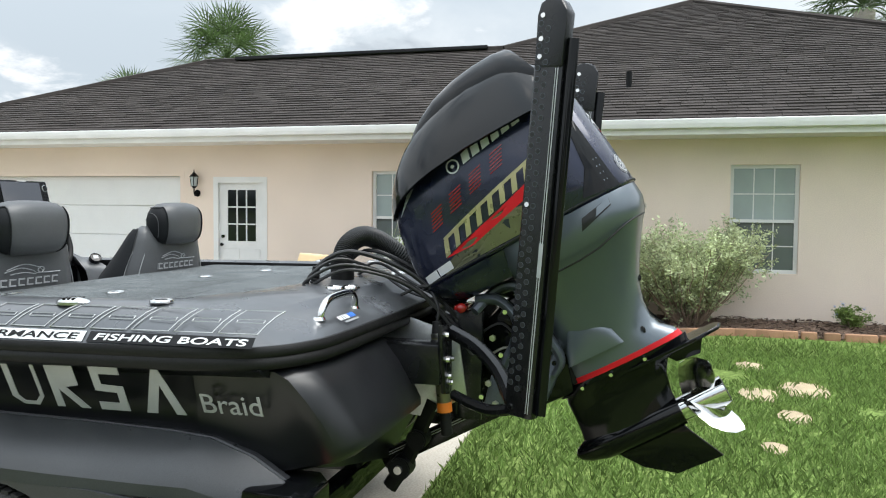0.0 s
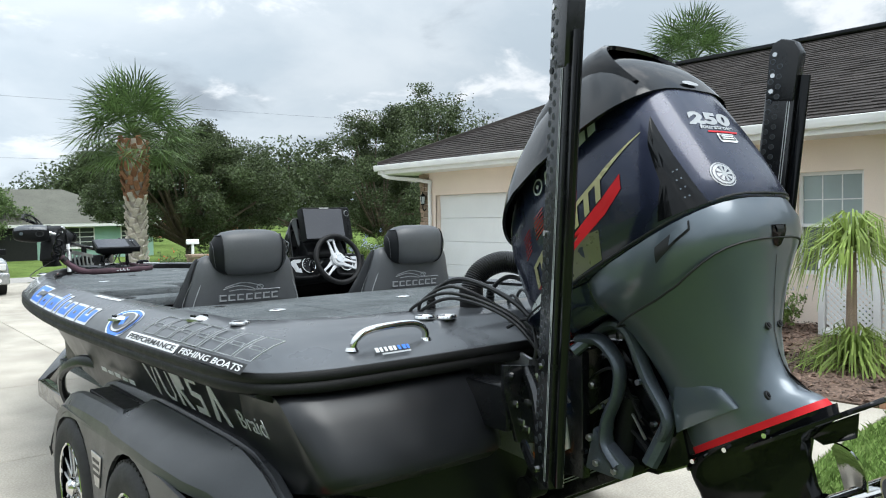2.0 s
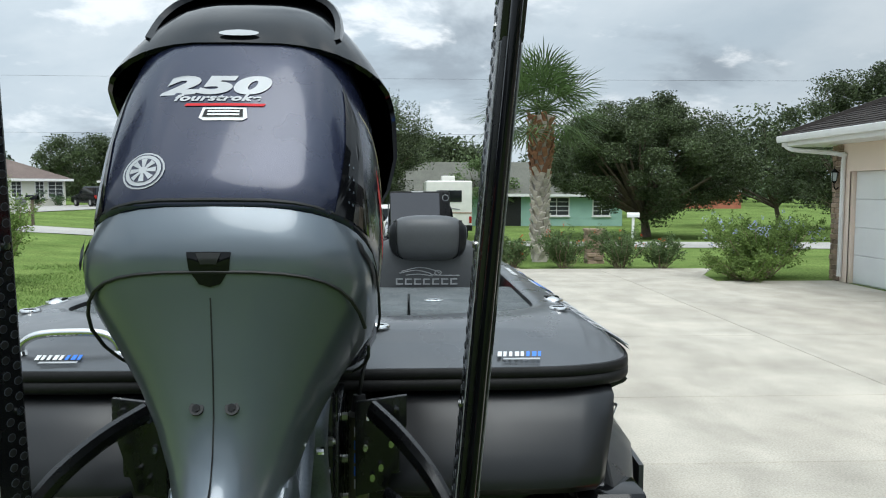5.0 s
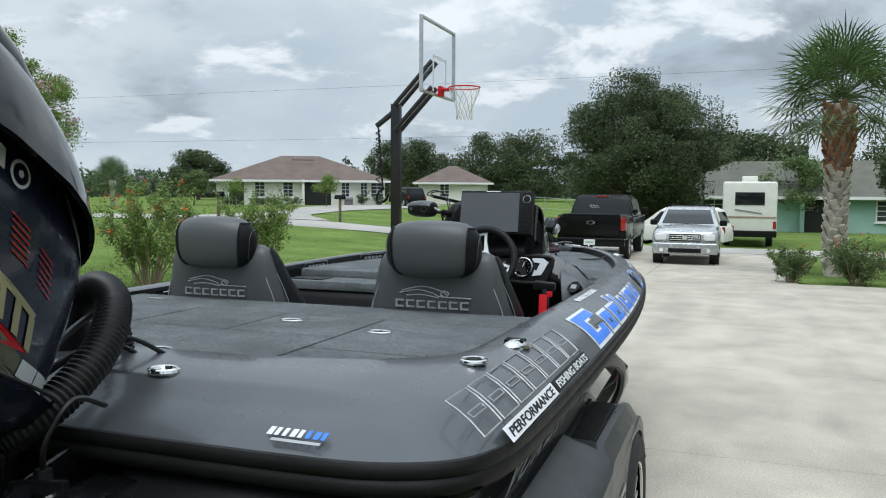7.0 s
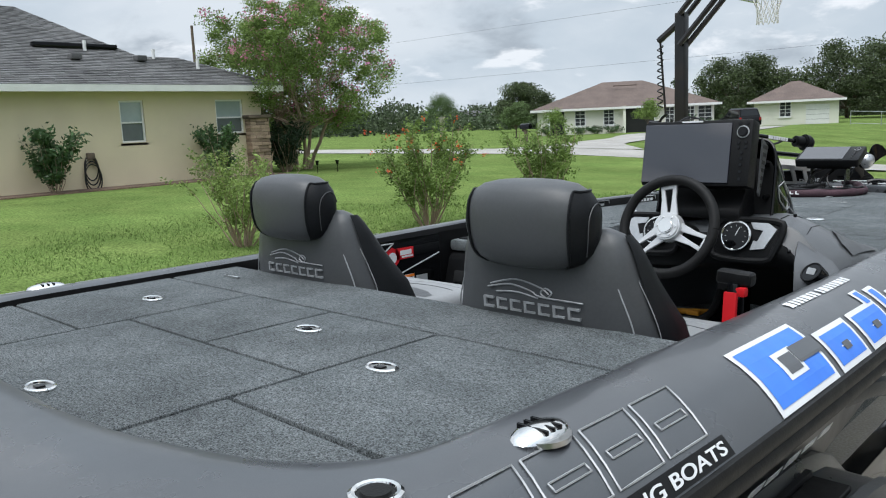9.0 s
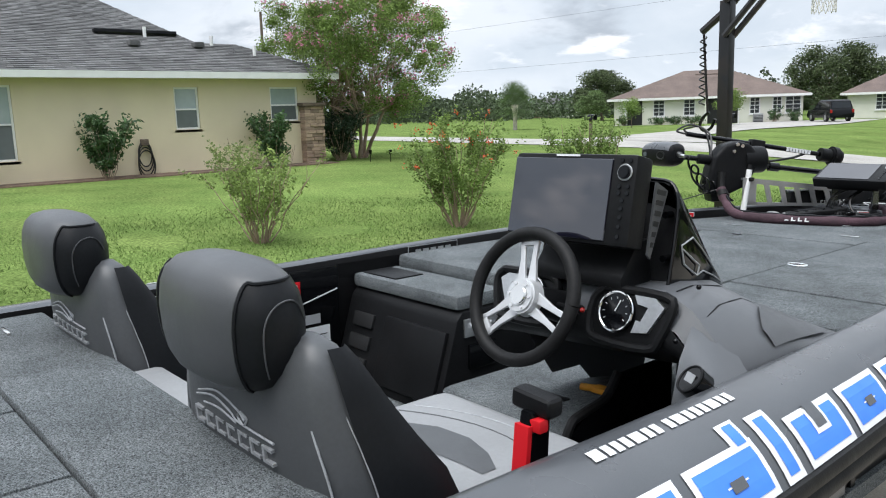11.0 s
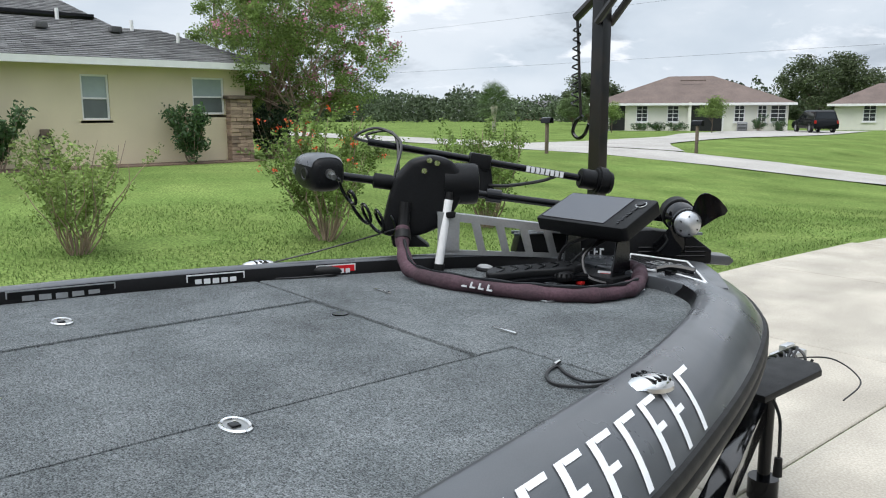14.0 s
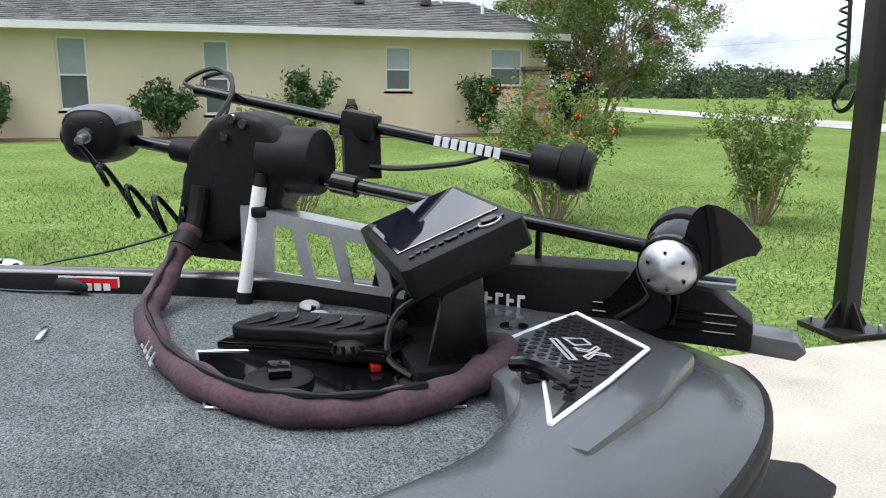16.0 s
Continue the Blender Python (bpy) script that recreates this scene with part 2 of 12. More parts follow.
M_sand = mat("bare_sand", (0.36, 0.29, 0.19), 0.95, 0, 0.2, 5, fine=0.2, bump=0.3, bscale=60)
M_stucco = mat("tan_stucco", (0.80, 0.675, 0.575), 0.9, 0, 0.05, 0.9, fine=0.06, fscale=70, bump=0.35, bscale=90)
M_stucco_y = mat("cream_stucco", (0.66, 0.575, 0.405), 0.9, 0, 0.05, 0.9, fine=0.05, fscale=70, bump=0.3, bscale=90)
M_pane_far = mat("shaded_window_glass", (0.05, 0.055, 0.06), 0.08, 0, 0.2, 1.5, spec=0.35)
M_stucco_w = mat("pale_yellow_wall", (0.71, 0.70, 0.62), 0.9, 0, 0.06, 0.7)
M_stucco_g = mat("pale_green_wall", (0.30, 0.47, 0.40), 0.9, 0, 0.08, 0.7)
M_trim = mat("white_trim", (0.74, 0.74, 0.73), 0.45, 0, 0.05, 3, fine=0.03)
M_garage = mat("white_garage_door", (0.76, 0.77, 0.77), 0.5, 0, 0.03, 2, fine=0.04, fscale=60, bump=0.05, bscale=90)
M_shingle = mat("brown_black_shingle", (0.046, 0.040, 0.037), 0.95, 0, 0.15, 0.8, fine=0.35, fscale=90, bump=0.4, bscale=130, island=0.2, spec=0.2)
M_shingle_g = mat("grey_shingle", (0.125, 0.125, 0.125), 0.95, 0, 0.2, 0.6, fine=0.3, fscale=90, bump=0.4, bscale=130, island=0.28, spec=0.2)
M_roof_b = mat("brown_roof", (0.13, 0.098, 0.085), 0.95, 0, 0.15, 0.8, fine=0.2, fscale=12)
M_roof_o = mat("olive_roof", (0.105, 0.105, 0.085), 0.95, 0, 0.15, 0.8, fine=0.2, fscale=12)
# near-black base that puts the shade inside rooms, holes and recesses into the colour
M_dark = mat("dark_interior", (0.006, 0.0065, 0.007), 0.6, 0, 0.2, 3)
M_blind = mat("window_blind", (0.42, 0.47, 0.47), 0.7, 0, 0.05, 3)
# pale base holds the blinds and a painted sky reflection; lower sashes have screens
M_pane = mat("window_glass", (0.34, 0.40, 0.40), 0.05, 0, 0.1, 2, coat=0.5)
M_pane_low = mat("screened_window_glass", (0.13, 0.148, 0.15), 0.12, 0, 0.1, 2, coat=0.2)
M_stone = mat("stacked_stone", (0.30, 0.22, 0.16), 0.9, 0, 0.2, 4, fine=0.2, bump=0.4, bscale=50, objvar=0.35)
M_leaf = mat("green_leaf", (0.125, 0.18, 0.070), 0.6, 0, 0.25, 0.7, island=0.5, trans=0.35, spec=0.3)
M_leaf_m = mat("deep_green_leaf", (0.06, 0.115, 0.042), 0.5, 0, 0.25, 0.7, island=0.5, trans=0.3, spec=0.4)
M_bracket = mat("dark_cast_bracket", (0.085, 0.098, 0.115), 0.33, 0.45, 0.15, 8, fine=0.1, spec=0.3)
M_fender = mat("black_fender_plastic", (0.030, 0.032, 0.035), 0.32, 0, 0.15, 4, fine=0.2, fscale=300, bump=0.06, bscale=300, spec=0.4)
M_leaf_d = mat("dark_leaf", (0.074, 0.098, 0.044), 0.6, 0, 0.3, 0.35, island=0.55, trans=0.25, spec=0.3)
M_leaf_l = mat("light_leaf", (0.17, 0.245, 0.065), 0.6, 0, 0.25, 1.2, island=0.45, trans=0.4, spec=0.3)
M_leaf_s = mat("silver_leaf", (0.47, 0.52, 0.31), 0.65, 0, 0.25, 1.2, island=0.4, trans=0.3, spec=0.3)
M_leaf_h = mat("hedge_leaf", (0.022, 0.042, 0.020), 0.5, 0, 0.25, 0.7, island=0.5, trans=0.15, spec=0.3)
M_leaf_far = mat("far_leaf", (0.078, 0.104, 0.058), 0.8, 0, 0.35, 0.06, island=0.45, trans=0.2, spec=0.2)
M_palm = mat("palm_leaf", (0.085, 0.135, 0.045), 0.5, 0, 0.2, 1.5, island=0.4, trans=0.3, spec=0.4)
M_strap = mat("strap_leaf", (0.25, 0.33, 0.085), 0.55, 0, 0.25, 1.2, island=0.4, trans=0.4, spec=0.3)
M_leaf_y = mat("yellow_green_leaf", (0.215, 0.285, 0.085), 0.6, 0, 0.25, 0.9, island=0.5, trans=0.4, spec=0.3)
M_flower_p = mat("pink_flower", (0.55, 0.20, 0.30), 0.6, 0, 0.2, 5, island=0.3, trans=0.3)
M_flower_r = mat("red_orange_flower", (0.65, 0.10, 0.03), 0.6, 0, 0.2, 5, island=0.3, trans=0.3)
M_flower_b = mat("pale_blue_flower", (0.42, 0.46, 0.72), 0.6, 0, 0.2, 5, island=0.3, trans=0.3)
M_bark = mat("bark", (0.13, 0.10, 0.075), 0.95, 0, 0.3, 4, fine=0.3, bump=0.6, bscale=30)
M_bark_l = mat("pale_bark", (0.30, 0.22, 0.165), 0.9, 0, 0.25, 4, fine=0.2, bump=0.3, bscale=30)
M_boot = mat("palm_boot", (0.46, 0.42, 0.36), 0.9, 0, 0.25, 5, fine=0.2, bump=0.4, bscale=40, objvar=0.2)
M_boot_r = mat("palm_boot_red", (0.24, 0.12, 0.065), 0.9, 0, 0.3, 5, fine=0.3, bump=0.4, bscale=40, objvar=0.25)
M_cushion = mat("pale_yellow_cushion", (0.70, 0.53, 0.31), 0.9, 0, 0.08, 5, fine=0.06, bump=0.15, bscale=60)
M_wire = mat("sage_wire", (0.27, 0.31, 0.26), 0.5, 0.2, 0.15, 20)
M_pole = mat("rusty_black_pole", (0.007, 0.007, 0.008), 0.35, 0.1, 0.2, 4, second=(0.014, 0.0105, 0.009), sscale=2.6, sharp=0.03, fine=0.2)
M_truck = mat("black_truck_paint", (0.004, 0.0045, 0.005), 0.2, 0, 0.1, 5, coat=0.0, spec=0.22)
M_suv = mat("silver_car_paint", (0.42, 0.43, 0.44), 0.25, 0.6, 0.05, 5, coat=0.8)
M_carglass = mat("car_glass", (0.010, 0.012, 0.013), 0.05, 0, 0.1, 3, coat=0.0, spec=0.35)
M_rv = mat("cream_rv_wall", (0.66, 0.65, 0.60), 0.35, 0, 0.05, 3)
M_terracotta = mat("clay_pot", (0.42, 0.36, 0.27), 0.85, 0, 0.15, 6, fine=0.1)
M_edging = mat("terracotta_edging", (0.36, 0.20, 0.12), 0.9, 0, 0.2, 6, fine=0.1, objvar=0.2)
M_net = mat("white_net_cord", (0.6, 0.6, 0.56), 0.8, 0, 0.1, 20)
M_acrylic = glass("clear_acrylic", (0.965, 0.975, 0.98), 0.02)
M_brick = mat("orange_brick_wall", (0.42, 0.15, 0.09), 0.9, 0, 0.15, 1)

# ---------- mesh helpers ----------
ORG = {}


def thing(name, label, category, base=(0, 0, 0), group="", turn=None, kind=""):
    e = new(name)
    e.empty_display_size = 0.1
    e.matrix_basis = (turn or Matrix()) @ Matrix.Translation(base)
    ORG[e] = Vector(base)
    return tagged(e, label, category, group, kind)


def finish(bm, name, smooth=35):
    bmesh.ops.recalc_face_normals(bm, faces=bm.faces)
    me = bpy.data.meshes.new(name)
    bm.to_mesh(me)
    bm.free()
    if smooth:
        me.set_sharp_from_angle(angle=radians(smooth))
        for p in me.polygons:
            p.use_smooth = True
    return me


def part(name, bm, material, parent, label="", smooth=35, kind=""):
    """Links a bmesh as one mesh object under a thing or a part; its coordinates are the thing's frame before its base is taken off."""
    o = ORG.get(parent, Vector())
    bmesh.ops.translate(bm, verts=bm.verts, vec=-o)
    ob = new(name, finish(bm, name, smooth))
    ob.data.materials.append(material)
    ob.parent = parent
    ORG[ob] = o
    if label:
        ob["label"] = label
    if kind:
        ob["kind"] = kind
    return ob


def solo(name, bm, material, label, category, group="", kind="", smooth=35, turn=None, base=None):
    """A thing that is one mesh."""
    o = Vector(base) if base else Vector()
    bmesh.ops.translate(bm, verts=bm.verts, vec=-o)
    ob = new(name, finish(bm, name, smooth))
    ob.data.materials.append(material)
    ob.matrix_basis = (turn or Matrix()) @ Matrix.Translation(o)
    ORG[ob] = o
    return tagged(ob, label, category, group, kind)


def add(bm, other):
    me = bpy.data.meshes.new("t")
    other.to_mesh(me)
    other.free()
    bm.from_mesh(me)
    bpy.data.meshes.remove(me)
    return bm


def join(*bms):
    a = bms[0]
    for b in bms[1:]:
        add(a, b)
    return a


def box(x0, x1, y0, y1, z0, z1, bevel=0.0, seg=2):
    bm = bmesh.new()
    bmesh.ops.create_cube(bm, size=1.0, matrix=Matrix.LocRotScale(((x0 + x1) / 2, (y0 + y1) / 2, (z0 + z1) / 2), None, (x1 - x0, y1 - y0, z1 - z0)))
    if bevel:
        bmesh.ops.bevel(bm, geom=bm.edges[:], offset=bevel, segments=seg, affect="EDGES", profile=0.6)
    return bm


def xf(bm, m):
    bmesh.ops.transform(bm, matrix=m, verts=bm.verts)
    return bm


def prism(poly, axis, a, b, bevel=0.0, seg=2):
    """A polygon of (u, v) pairs pushed from a to b along an axis: x: (y, z), y: (x, z), z: (x, y)."""
    bm = bmesh.new()
    def at(u, v, w):
        return {"x": (w, u, v), "y": (u, w, v), "z": (u, v, w)}[axis]
    lo = [bm.verts.new(at(u, v, a)) for u, v in poly]
    hi = [bm.verts.new(at(u, v, b)) for u, v in poly]
    bm.faces.new(lo)
    bm.faces.new(hi[::-1])
    k = len(poly)
    for i in range(k):
        bm.faces.new((lo[i], lo[(i + 1) % k], hi[(i + 1) % k], hi[i]))
    if bevel:
        bmesh.ops.recalc_face_normals(bm, faces=bm.faces)
        bmesh.ops.bevel(bm, geom=bm.edges[:], offset=bevel, segments=seg, affect="EDGES", profile=0.6)
    return bm


def cyl(p, q, r, r2=None, seg=16, bevel=0.0):
    p, q = Vector(p), Vector(q)
    bm = bmesh.new()
    d = q - p
    m = Matrix.Translation((p + q) / 2) @ d.to_track_quat("Z", "Y").to_matrix().to_4x4()
    bmesh.ops.create_cone(bm, cap_ends=True, segments=seg, radius1=r, radius2=r if r2 is None else r2, depth=d.length, matrix=m)
    if bevel:
        bmesh.ops.bevel(bm, geom=[e for e in bm.edges if len(e.link_faces) == 2 and max(len(f.verts) for f in e.link_faces) > 4], offset=bevel, segments=2, affect="EDGES")
    return bm


def ball(c, r, sx=1, sy=1, sz=1, seg=16):
    bm = bmesh.new()
    bmesh.ops.create_uvsphere(bm, u_segments=seg, v_segments=max(6, seg // 2), radius=r, matrix=Matrix.LocRotScale(c, None, (sx, sy, sz)))
    return bm


def curve(points, n=8):
    """A smooth line through the points."""
    P = [Vector(p) for p in points]
    out = []
    for i in range(len(P) - 1):
        a, b, c, d = P[max(0, i - 1)], P[i], P[i + 1], P[min(len(P) - 1, i + 2)]
        for k in range(n):
            t = k / n
            out.append(0.5 * ((2 * b) + (c - a) * t + (2 * a - 5 * b + 4 * c - d) * t * t + (3 * b - a - 3 * c + d) * t ** 3))
    out.append(P[-1])
    return out


def loft(rings, caps=True, closed=False):
    """Skins rings of equally many points; closed also joins the last ring to the first."""
    bm = bmesh.new()
    vs = [[bm.verts.new(p) for p in r] for r in rings]
    k = len(rings[0])
    pairs = list(zip(vs, vs[1:])) + ([(vs[-1], vs[0])] if closed else [])
    for a, b in pairs:
        for i in range(k):
            f = (a[i], a[(i + 1) % k], b[(i + 1) % k], b[i])
            bm.faces.new(f)
    if caps and not closed:
        bm.faces.new(vs[0][::-1])
        bm.faces.new(vs[-1])
    return bm


def sheet(rows):
    """An open surface through rows of points."""
    bm = bmesh.new()
    vs = [[bm.verts.new(p) for p in r] for r in rows]
    for a, b in zip(vs, vs[1:]):
        for i in range(len(a) - 1):
            bm.faces.new((a[i], a[i + 1], b[i + 1], b[i]))
    return bm


def tube(points, r, seg=10, n=6, ribs=0.0, flat=1.0):
    """A round bar or hose along a smooth line."""
    pts = curve(points, n) if n > 1 else [Vector(p) for p in points]
    rings, ref = [], Vector((0.13, 0.27, 1)).normalized()
    for i, p in enumerate(pts):
        t = (pts[min(i + 1, len(pts) - 1)] - pts[max(i - 1, 0)]).normalized()
        u = (ref - t * ref.dot(t))
        u = u.normalized() if u.length > 1e-4 else t.orthogonal().normalized()
        ref = u
        v = t.cross(u)
        rr = (r(i / (len(pts) - 1)) if callable(r) else r) * (1 + ribs * (1 if i % 2 else -1))
        rings.append([p + rr * (math.cos(2 * math.pi * k / seg) * u * flat + math.sin(2 * math.pi * k / seg) * v) for k in range(seg)])
    return loft(rings)


def quads(name, V, material):
    """One mesh of loose four-cornered leaves, from an array of n x 4 x 3."""
    V = np.asarray(V, dtype=np.float32)
    n = len(V)
    me = bpy.data.meshes.new(name)
    me.vertices.add(4 * n)
    me.vertices.foreach_set("co", V.reshape(-1))
    me.loops.add(4 * n)
    me.loops.foreach_set("vertex_index", np.arange(4 * n, dtype=np.int32))
    me.polygons.add(n)
    me.polygons.foreach_set("loop_start", np.arange(0, 4 * n, 4, dtype=np.int32))
    me.update(calc_edges=True)
    me.materials.append(material)
    return me


def leaves(centres, size, aspect=0.5, rng=None, droop=0.0, up=0.0):
    """Rhombic leaves of random turn about the centres."""
    rng = rng or np.random.default_rng(1)
    c = np.asarray(centres, dtype=float)
    n = len(c)
    d = rng.normal(size=(n, 3))
    d[:, 2] = d[:, 2] * 0.7 - droop + up
    d /= np.linalg.norm(d, axis=1, keepdims=True)
    w = np.cross(d, rng.normal(size=(n, 3)))
    w /= np.linalg.norm(w, axis=1, keepdims=True) + 1e-9
    s = size * rng.uniform(0.6, 1.3, size=(n, 1))
    return np.stack([c - d * s * 0.5, c + w * s * aspect * 0.5, c + d * s * 0.5, c - w * s * aspect * 0.5], 1)


def letters(body, size, m, extrude=0.0006, shear=0.0, bold=0.0, space=1.0):
    """Raised writing in the built-in font, as a bmesh laid out by the matrix m (x along the line, y up)."""
    cu = bpy.data.curves.new("w", "FONT")
    cu.body, cu.size, cu.extrude, cu.shear, cu.offset, cu.space_character = body, size, extrude, shear, bold, space
    ob = bpy.data.objects.new("w", cu)
    scene.collection.objects.link(ob)
    me = bpy.data.meshes.new_from_object(ob.evaluated_get(bpy.context.evaluated_depsgraph_get()))
    bm = bmesh.new()
    bm.from_mesh(me)
    bpy.data.objects.remove(ob)
    bpy.data.curves.remove(cu)
    bpy.data.meshes.remove(me)
    return xf(bm, m)


def frame_on(o, along, upward):
    """A matrix whose x runs along, y upward, z out of the face, at o."""
    x = Vector(along).normalized()
    y = Vector(upward)
    y = (y - x * y.dot(x)).normalized()
    z = x.cross(y)
    return Matrix.Translation(o) @ Matrix((x, y, z)).transposed().to_4x4()


def flat(poly, m, t=0.0012):
    """A thin plate with the outline poly in the x, y of m."""
    return xf(prism(poly, "z", 0, t), m)


def outline(poly, m, w=0.004, t=0.0012):
    """The closed edge line of poly, w wide."""
    k = len(poly)
    P = [Vector((*p, 0)) for p in poly]
    out = []
    for i in range(k):
        a, b = (P[i] - P[i - 1]).normalized(), (P[(i + 1) % k] - P[i]).normalized()
        na, nb = Vector((-a.y, a.x, 0)), Vector((-b.y, b.x, 0))
        s = na + nb
        out.append(P[i] + s * (w / max(0.4, s.dot(na))))
    bm = bmesh.new()
    for z0, z1 in ((t, t),):
        lo = [bm.verts.new((p.x, p.y, t)) for p in P]
        hi = [bm.verts.new((p.x, p.y, t)) for p in out]
    for i in range(k):
        bm.faces.new((lo[i], lo[(i + 1) % k], hi[(i + 1) % k], hi[i]))
    bmesh.ops.solidify(bm, geom=bm.faces[:], thickness=t)
    return xf(bm, m)


def smooth01(v, a, b):
    t = min(1.0, max(0.0, (v - a) / (b - a)))
    return t * t * (3 - 2 * t)


def terrain(x, y):
    """Height of the ground: level by the drive, rising a little to the neighbour, falling across the road."""
    west = 0.46 * smooth01(-x, 4.0, 17.0) * (1 - 0.35 * smooth01(y, 20, 60))
    north = -(0.34 * smooth01(y, 12, 26) + 0.61 * smooth01(y, 26, 42)) * smooth01(x, -22, -4)
    return west + north

# ---------- the ground, the drive and the road ----------
rng = np.random.default_rng(7)


def steps(*spans):
    out = []
    for a, b, n in spans:
        out += list(np.linspace(a, b, n, endpoint=False))
    return out + [spans[-1][1]]


gx = steps((-1500, -200, 7), (-200, -50, 12), (-50, 25, 76), (25, 200, 18), (200, 1500, 7))
gy = steps((-1200, -100, 7), (-100, -15, 10), (-15, 60, 76), (60, 250, 20), (250, 2500, 10))
solo("ground", sheet([[(x, y, terrain(x, y) - 0.015) for x in gx] for y in gy]), M_grass, "mown green lawn with paler worn patches", "lawn", kind="structure", smooth=60)


def slab(poly, z=0.0, t=0.08, inset=0.005):
    cx, cy = sum(p[0] for p in poly) / len(poly), sum(p[1] for p in poly) / len(poly)
    k = [(p[0] - inset * math.copysign(1, p[0] - cx), p[1] - inset * math.copysign(1, p[1] - cy)) for p in poly]
    bm = prism(k, "z", z - t, z)
    bmesh.ops.recalc_face_normals(bm, faces=bm.faces)
    bmesh.ops.bevel(bm, geom=[e for e in bm.edges if all(v.co.z > z - 0.001 for v in e.verts)], offset=0.007, segments=1, affect="EDGES")
    for v in bm.verts:
        v.co.z += terrain(v.co.x, v.co.y) if v.co.x > -4 else 0
    return bm


drive = thing("driveway", "broad pale concrete driveway with sawn joints", "driveway", kind="structure")
XS, YS = (-2.82, 0.04, 4.7, 8.72), (2.28, 3.87, 6.6, 9.35, 12.2, 15.0)
part("slab", slab([(-2.82, 0.1), (0.04, 0.15), (0.04, 2.28), (-2.82, 2.28)]), M_concrete, drive)
part("slab", slab([(0.04, 0.15), (2.6, 0.2), (3.2, 0.3), (4.55, 0.45), (4.45, 1.5), (4.38, 2.28), (0.04, 2.28)]), M_concrete, drive)
part("slab", slab([(0.04, 2.28), (4.38, 2.28), (4.26, 3.0), (4.5, 3.5), (4.7, 3.7), (4.7, 3.87), (0.04, 3.87)]), M_concrete, drive)
part("slab", slab([(4.7, 3.7), (5.5, 4.25), (6.05, 4.56), (6.76, 4.71), (8.72, 4.9), (8.72, 6.6), (4.7, 6.6)]), M_concrete, drive)
for j in range(5):
    for i in range(3):
        if j == 0 and i > 0 or j == 1 and i == 2:
            continue
        x0, x1 = XS[i], XS[i + 1]
        if j == 4 and i == 2:
            part("slab", slab([(4.7, 12.2), (6.4, 12.2), (6.6, 13.4), (7.4, 15.0), (4.7, 15.0)]), M_concrete, drive)
            continue
        part("slab", slab([(x0, YS[j]), (x1, YS[j]), (x1, YS[j + 1]), (x0, YS[j + 1])]), M_concrete, drive)
for y0, y1 in ((15.0, 18.8), (18.8, 22.4), (22.4, 27.4)):
    part("slab", slab([(-2.75, y0), (0.04, y0), (0.04, y1), (-2.75, y1)], 0), M_concrete, drive)
    part("slab", slab([(0.04, y0), (3.0, y0), (3.0, y1), (0.04, y1)], 0), M_concrete, drive)

road_rows = []
for x in np.linspace(-140, 140, 71):
    y0 = 22.3 - 0.15 * x + 4.6 * smooth01(x, -22, -4)
    road_rows.append([(x, y0 + dy, terrain(x, y0 + dy) + 0.012 + 0.05 * math.sin(math.pi * dy / 4.6)) for dy in (0, 1.15, 2.3, 3.45, 4.6)])
solo("road", sheet(road_rows), M_road, "pale grey worn asphalt road crossing behind the lawn", "road", kind="structure", smooth=60)
# drives of the houses across the road
far_drive = []
for k in range(25):
    t = k / 24
    x, y = -19 - 10 * t ** 0.7, 29.5 + 41 * t
    w = 1.9 + 2.6 * smooth01(t, 0.35, 0.7) + 1.5 * smooth01(-t, -0.15, 0.0)
    far_drive.append([(x + d * w, y + d * 0.4 * w, terrain(x + d * w, y + d * 0.4 * w) + 0.03) for d in (-1, -0.5, 0, 0.5, 1)])
solo("far_driveway", sheet(far_drive), M_road, "pale drive curving up to the houses over the road", "driveway", kind="structure")

MULCH = [(4.55, 0.62), (4.47, 1.5), (4.4, 2.2), (4.28, 3.0), (4.55, 3.5), (4.75, 3.7), (5.5, 4.22), (6.05, 4.52), (6.76, 4.67), (8.72, 4.86), (8.72, -9), (7.35, -9), (7.3, -3.7), (7.3, -1.8), (6.6, -0.7), (5.5, 0.2)]


def inside(px, py, poly):
    c = False
    for i in range(len(poly)):
        (x0, y0), (x1, y1) = poly[i - 1], poly[i]
        if (y0 > py) != (y1 > py) and px < (x1 - x0) * (py - y0) / (y1 - y0) + x0:
            c = not c
    return c


def chips(poly, n, size, z):
    xs, ys = [p[0] for p in poly], [p[1] for p in poly]
    pts = [(x, y) for x, y in zip(rng.uniform(min(xs), max(xs), n), rng.uniform(min(ys), max(ys), n)) if inside(x, y, poly)]
    c = np.array([(x, y, z + 0.03 * noise.noise((x * 3, y * 3, 0)) + 0.02 * random.random()) for x, y in pts])
    a = rng.uniform(0, 2 * np.pi, len(c))
    d = np.stack([np.cos(a), np.sin(a), rng.normal(0, 0.25, len(c))], 1)
    w = np.stack([-np.sin(a), np.cos(a), rng.normal(0, 0.4, len(c))], 1)
    s = size * rng.uniform(0.5, 1.5, (len(c), 1))
    return np.stack([c - d * s - w * s * 0.3, c + d * s - w * s * 0.22, c + d * s * 0.9 + w * s * 0.3, c - d * s * 0.8 + w * s * 0.3], 1)


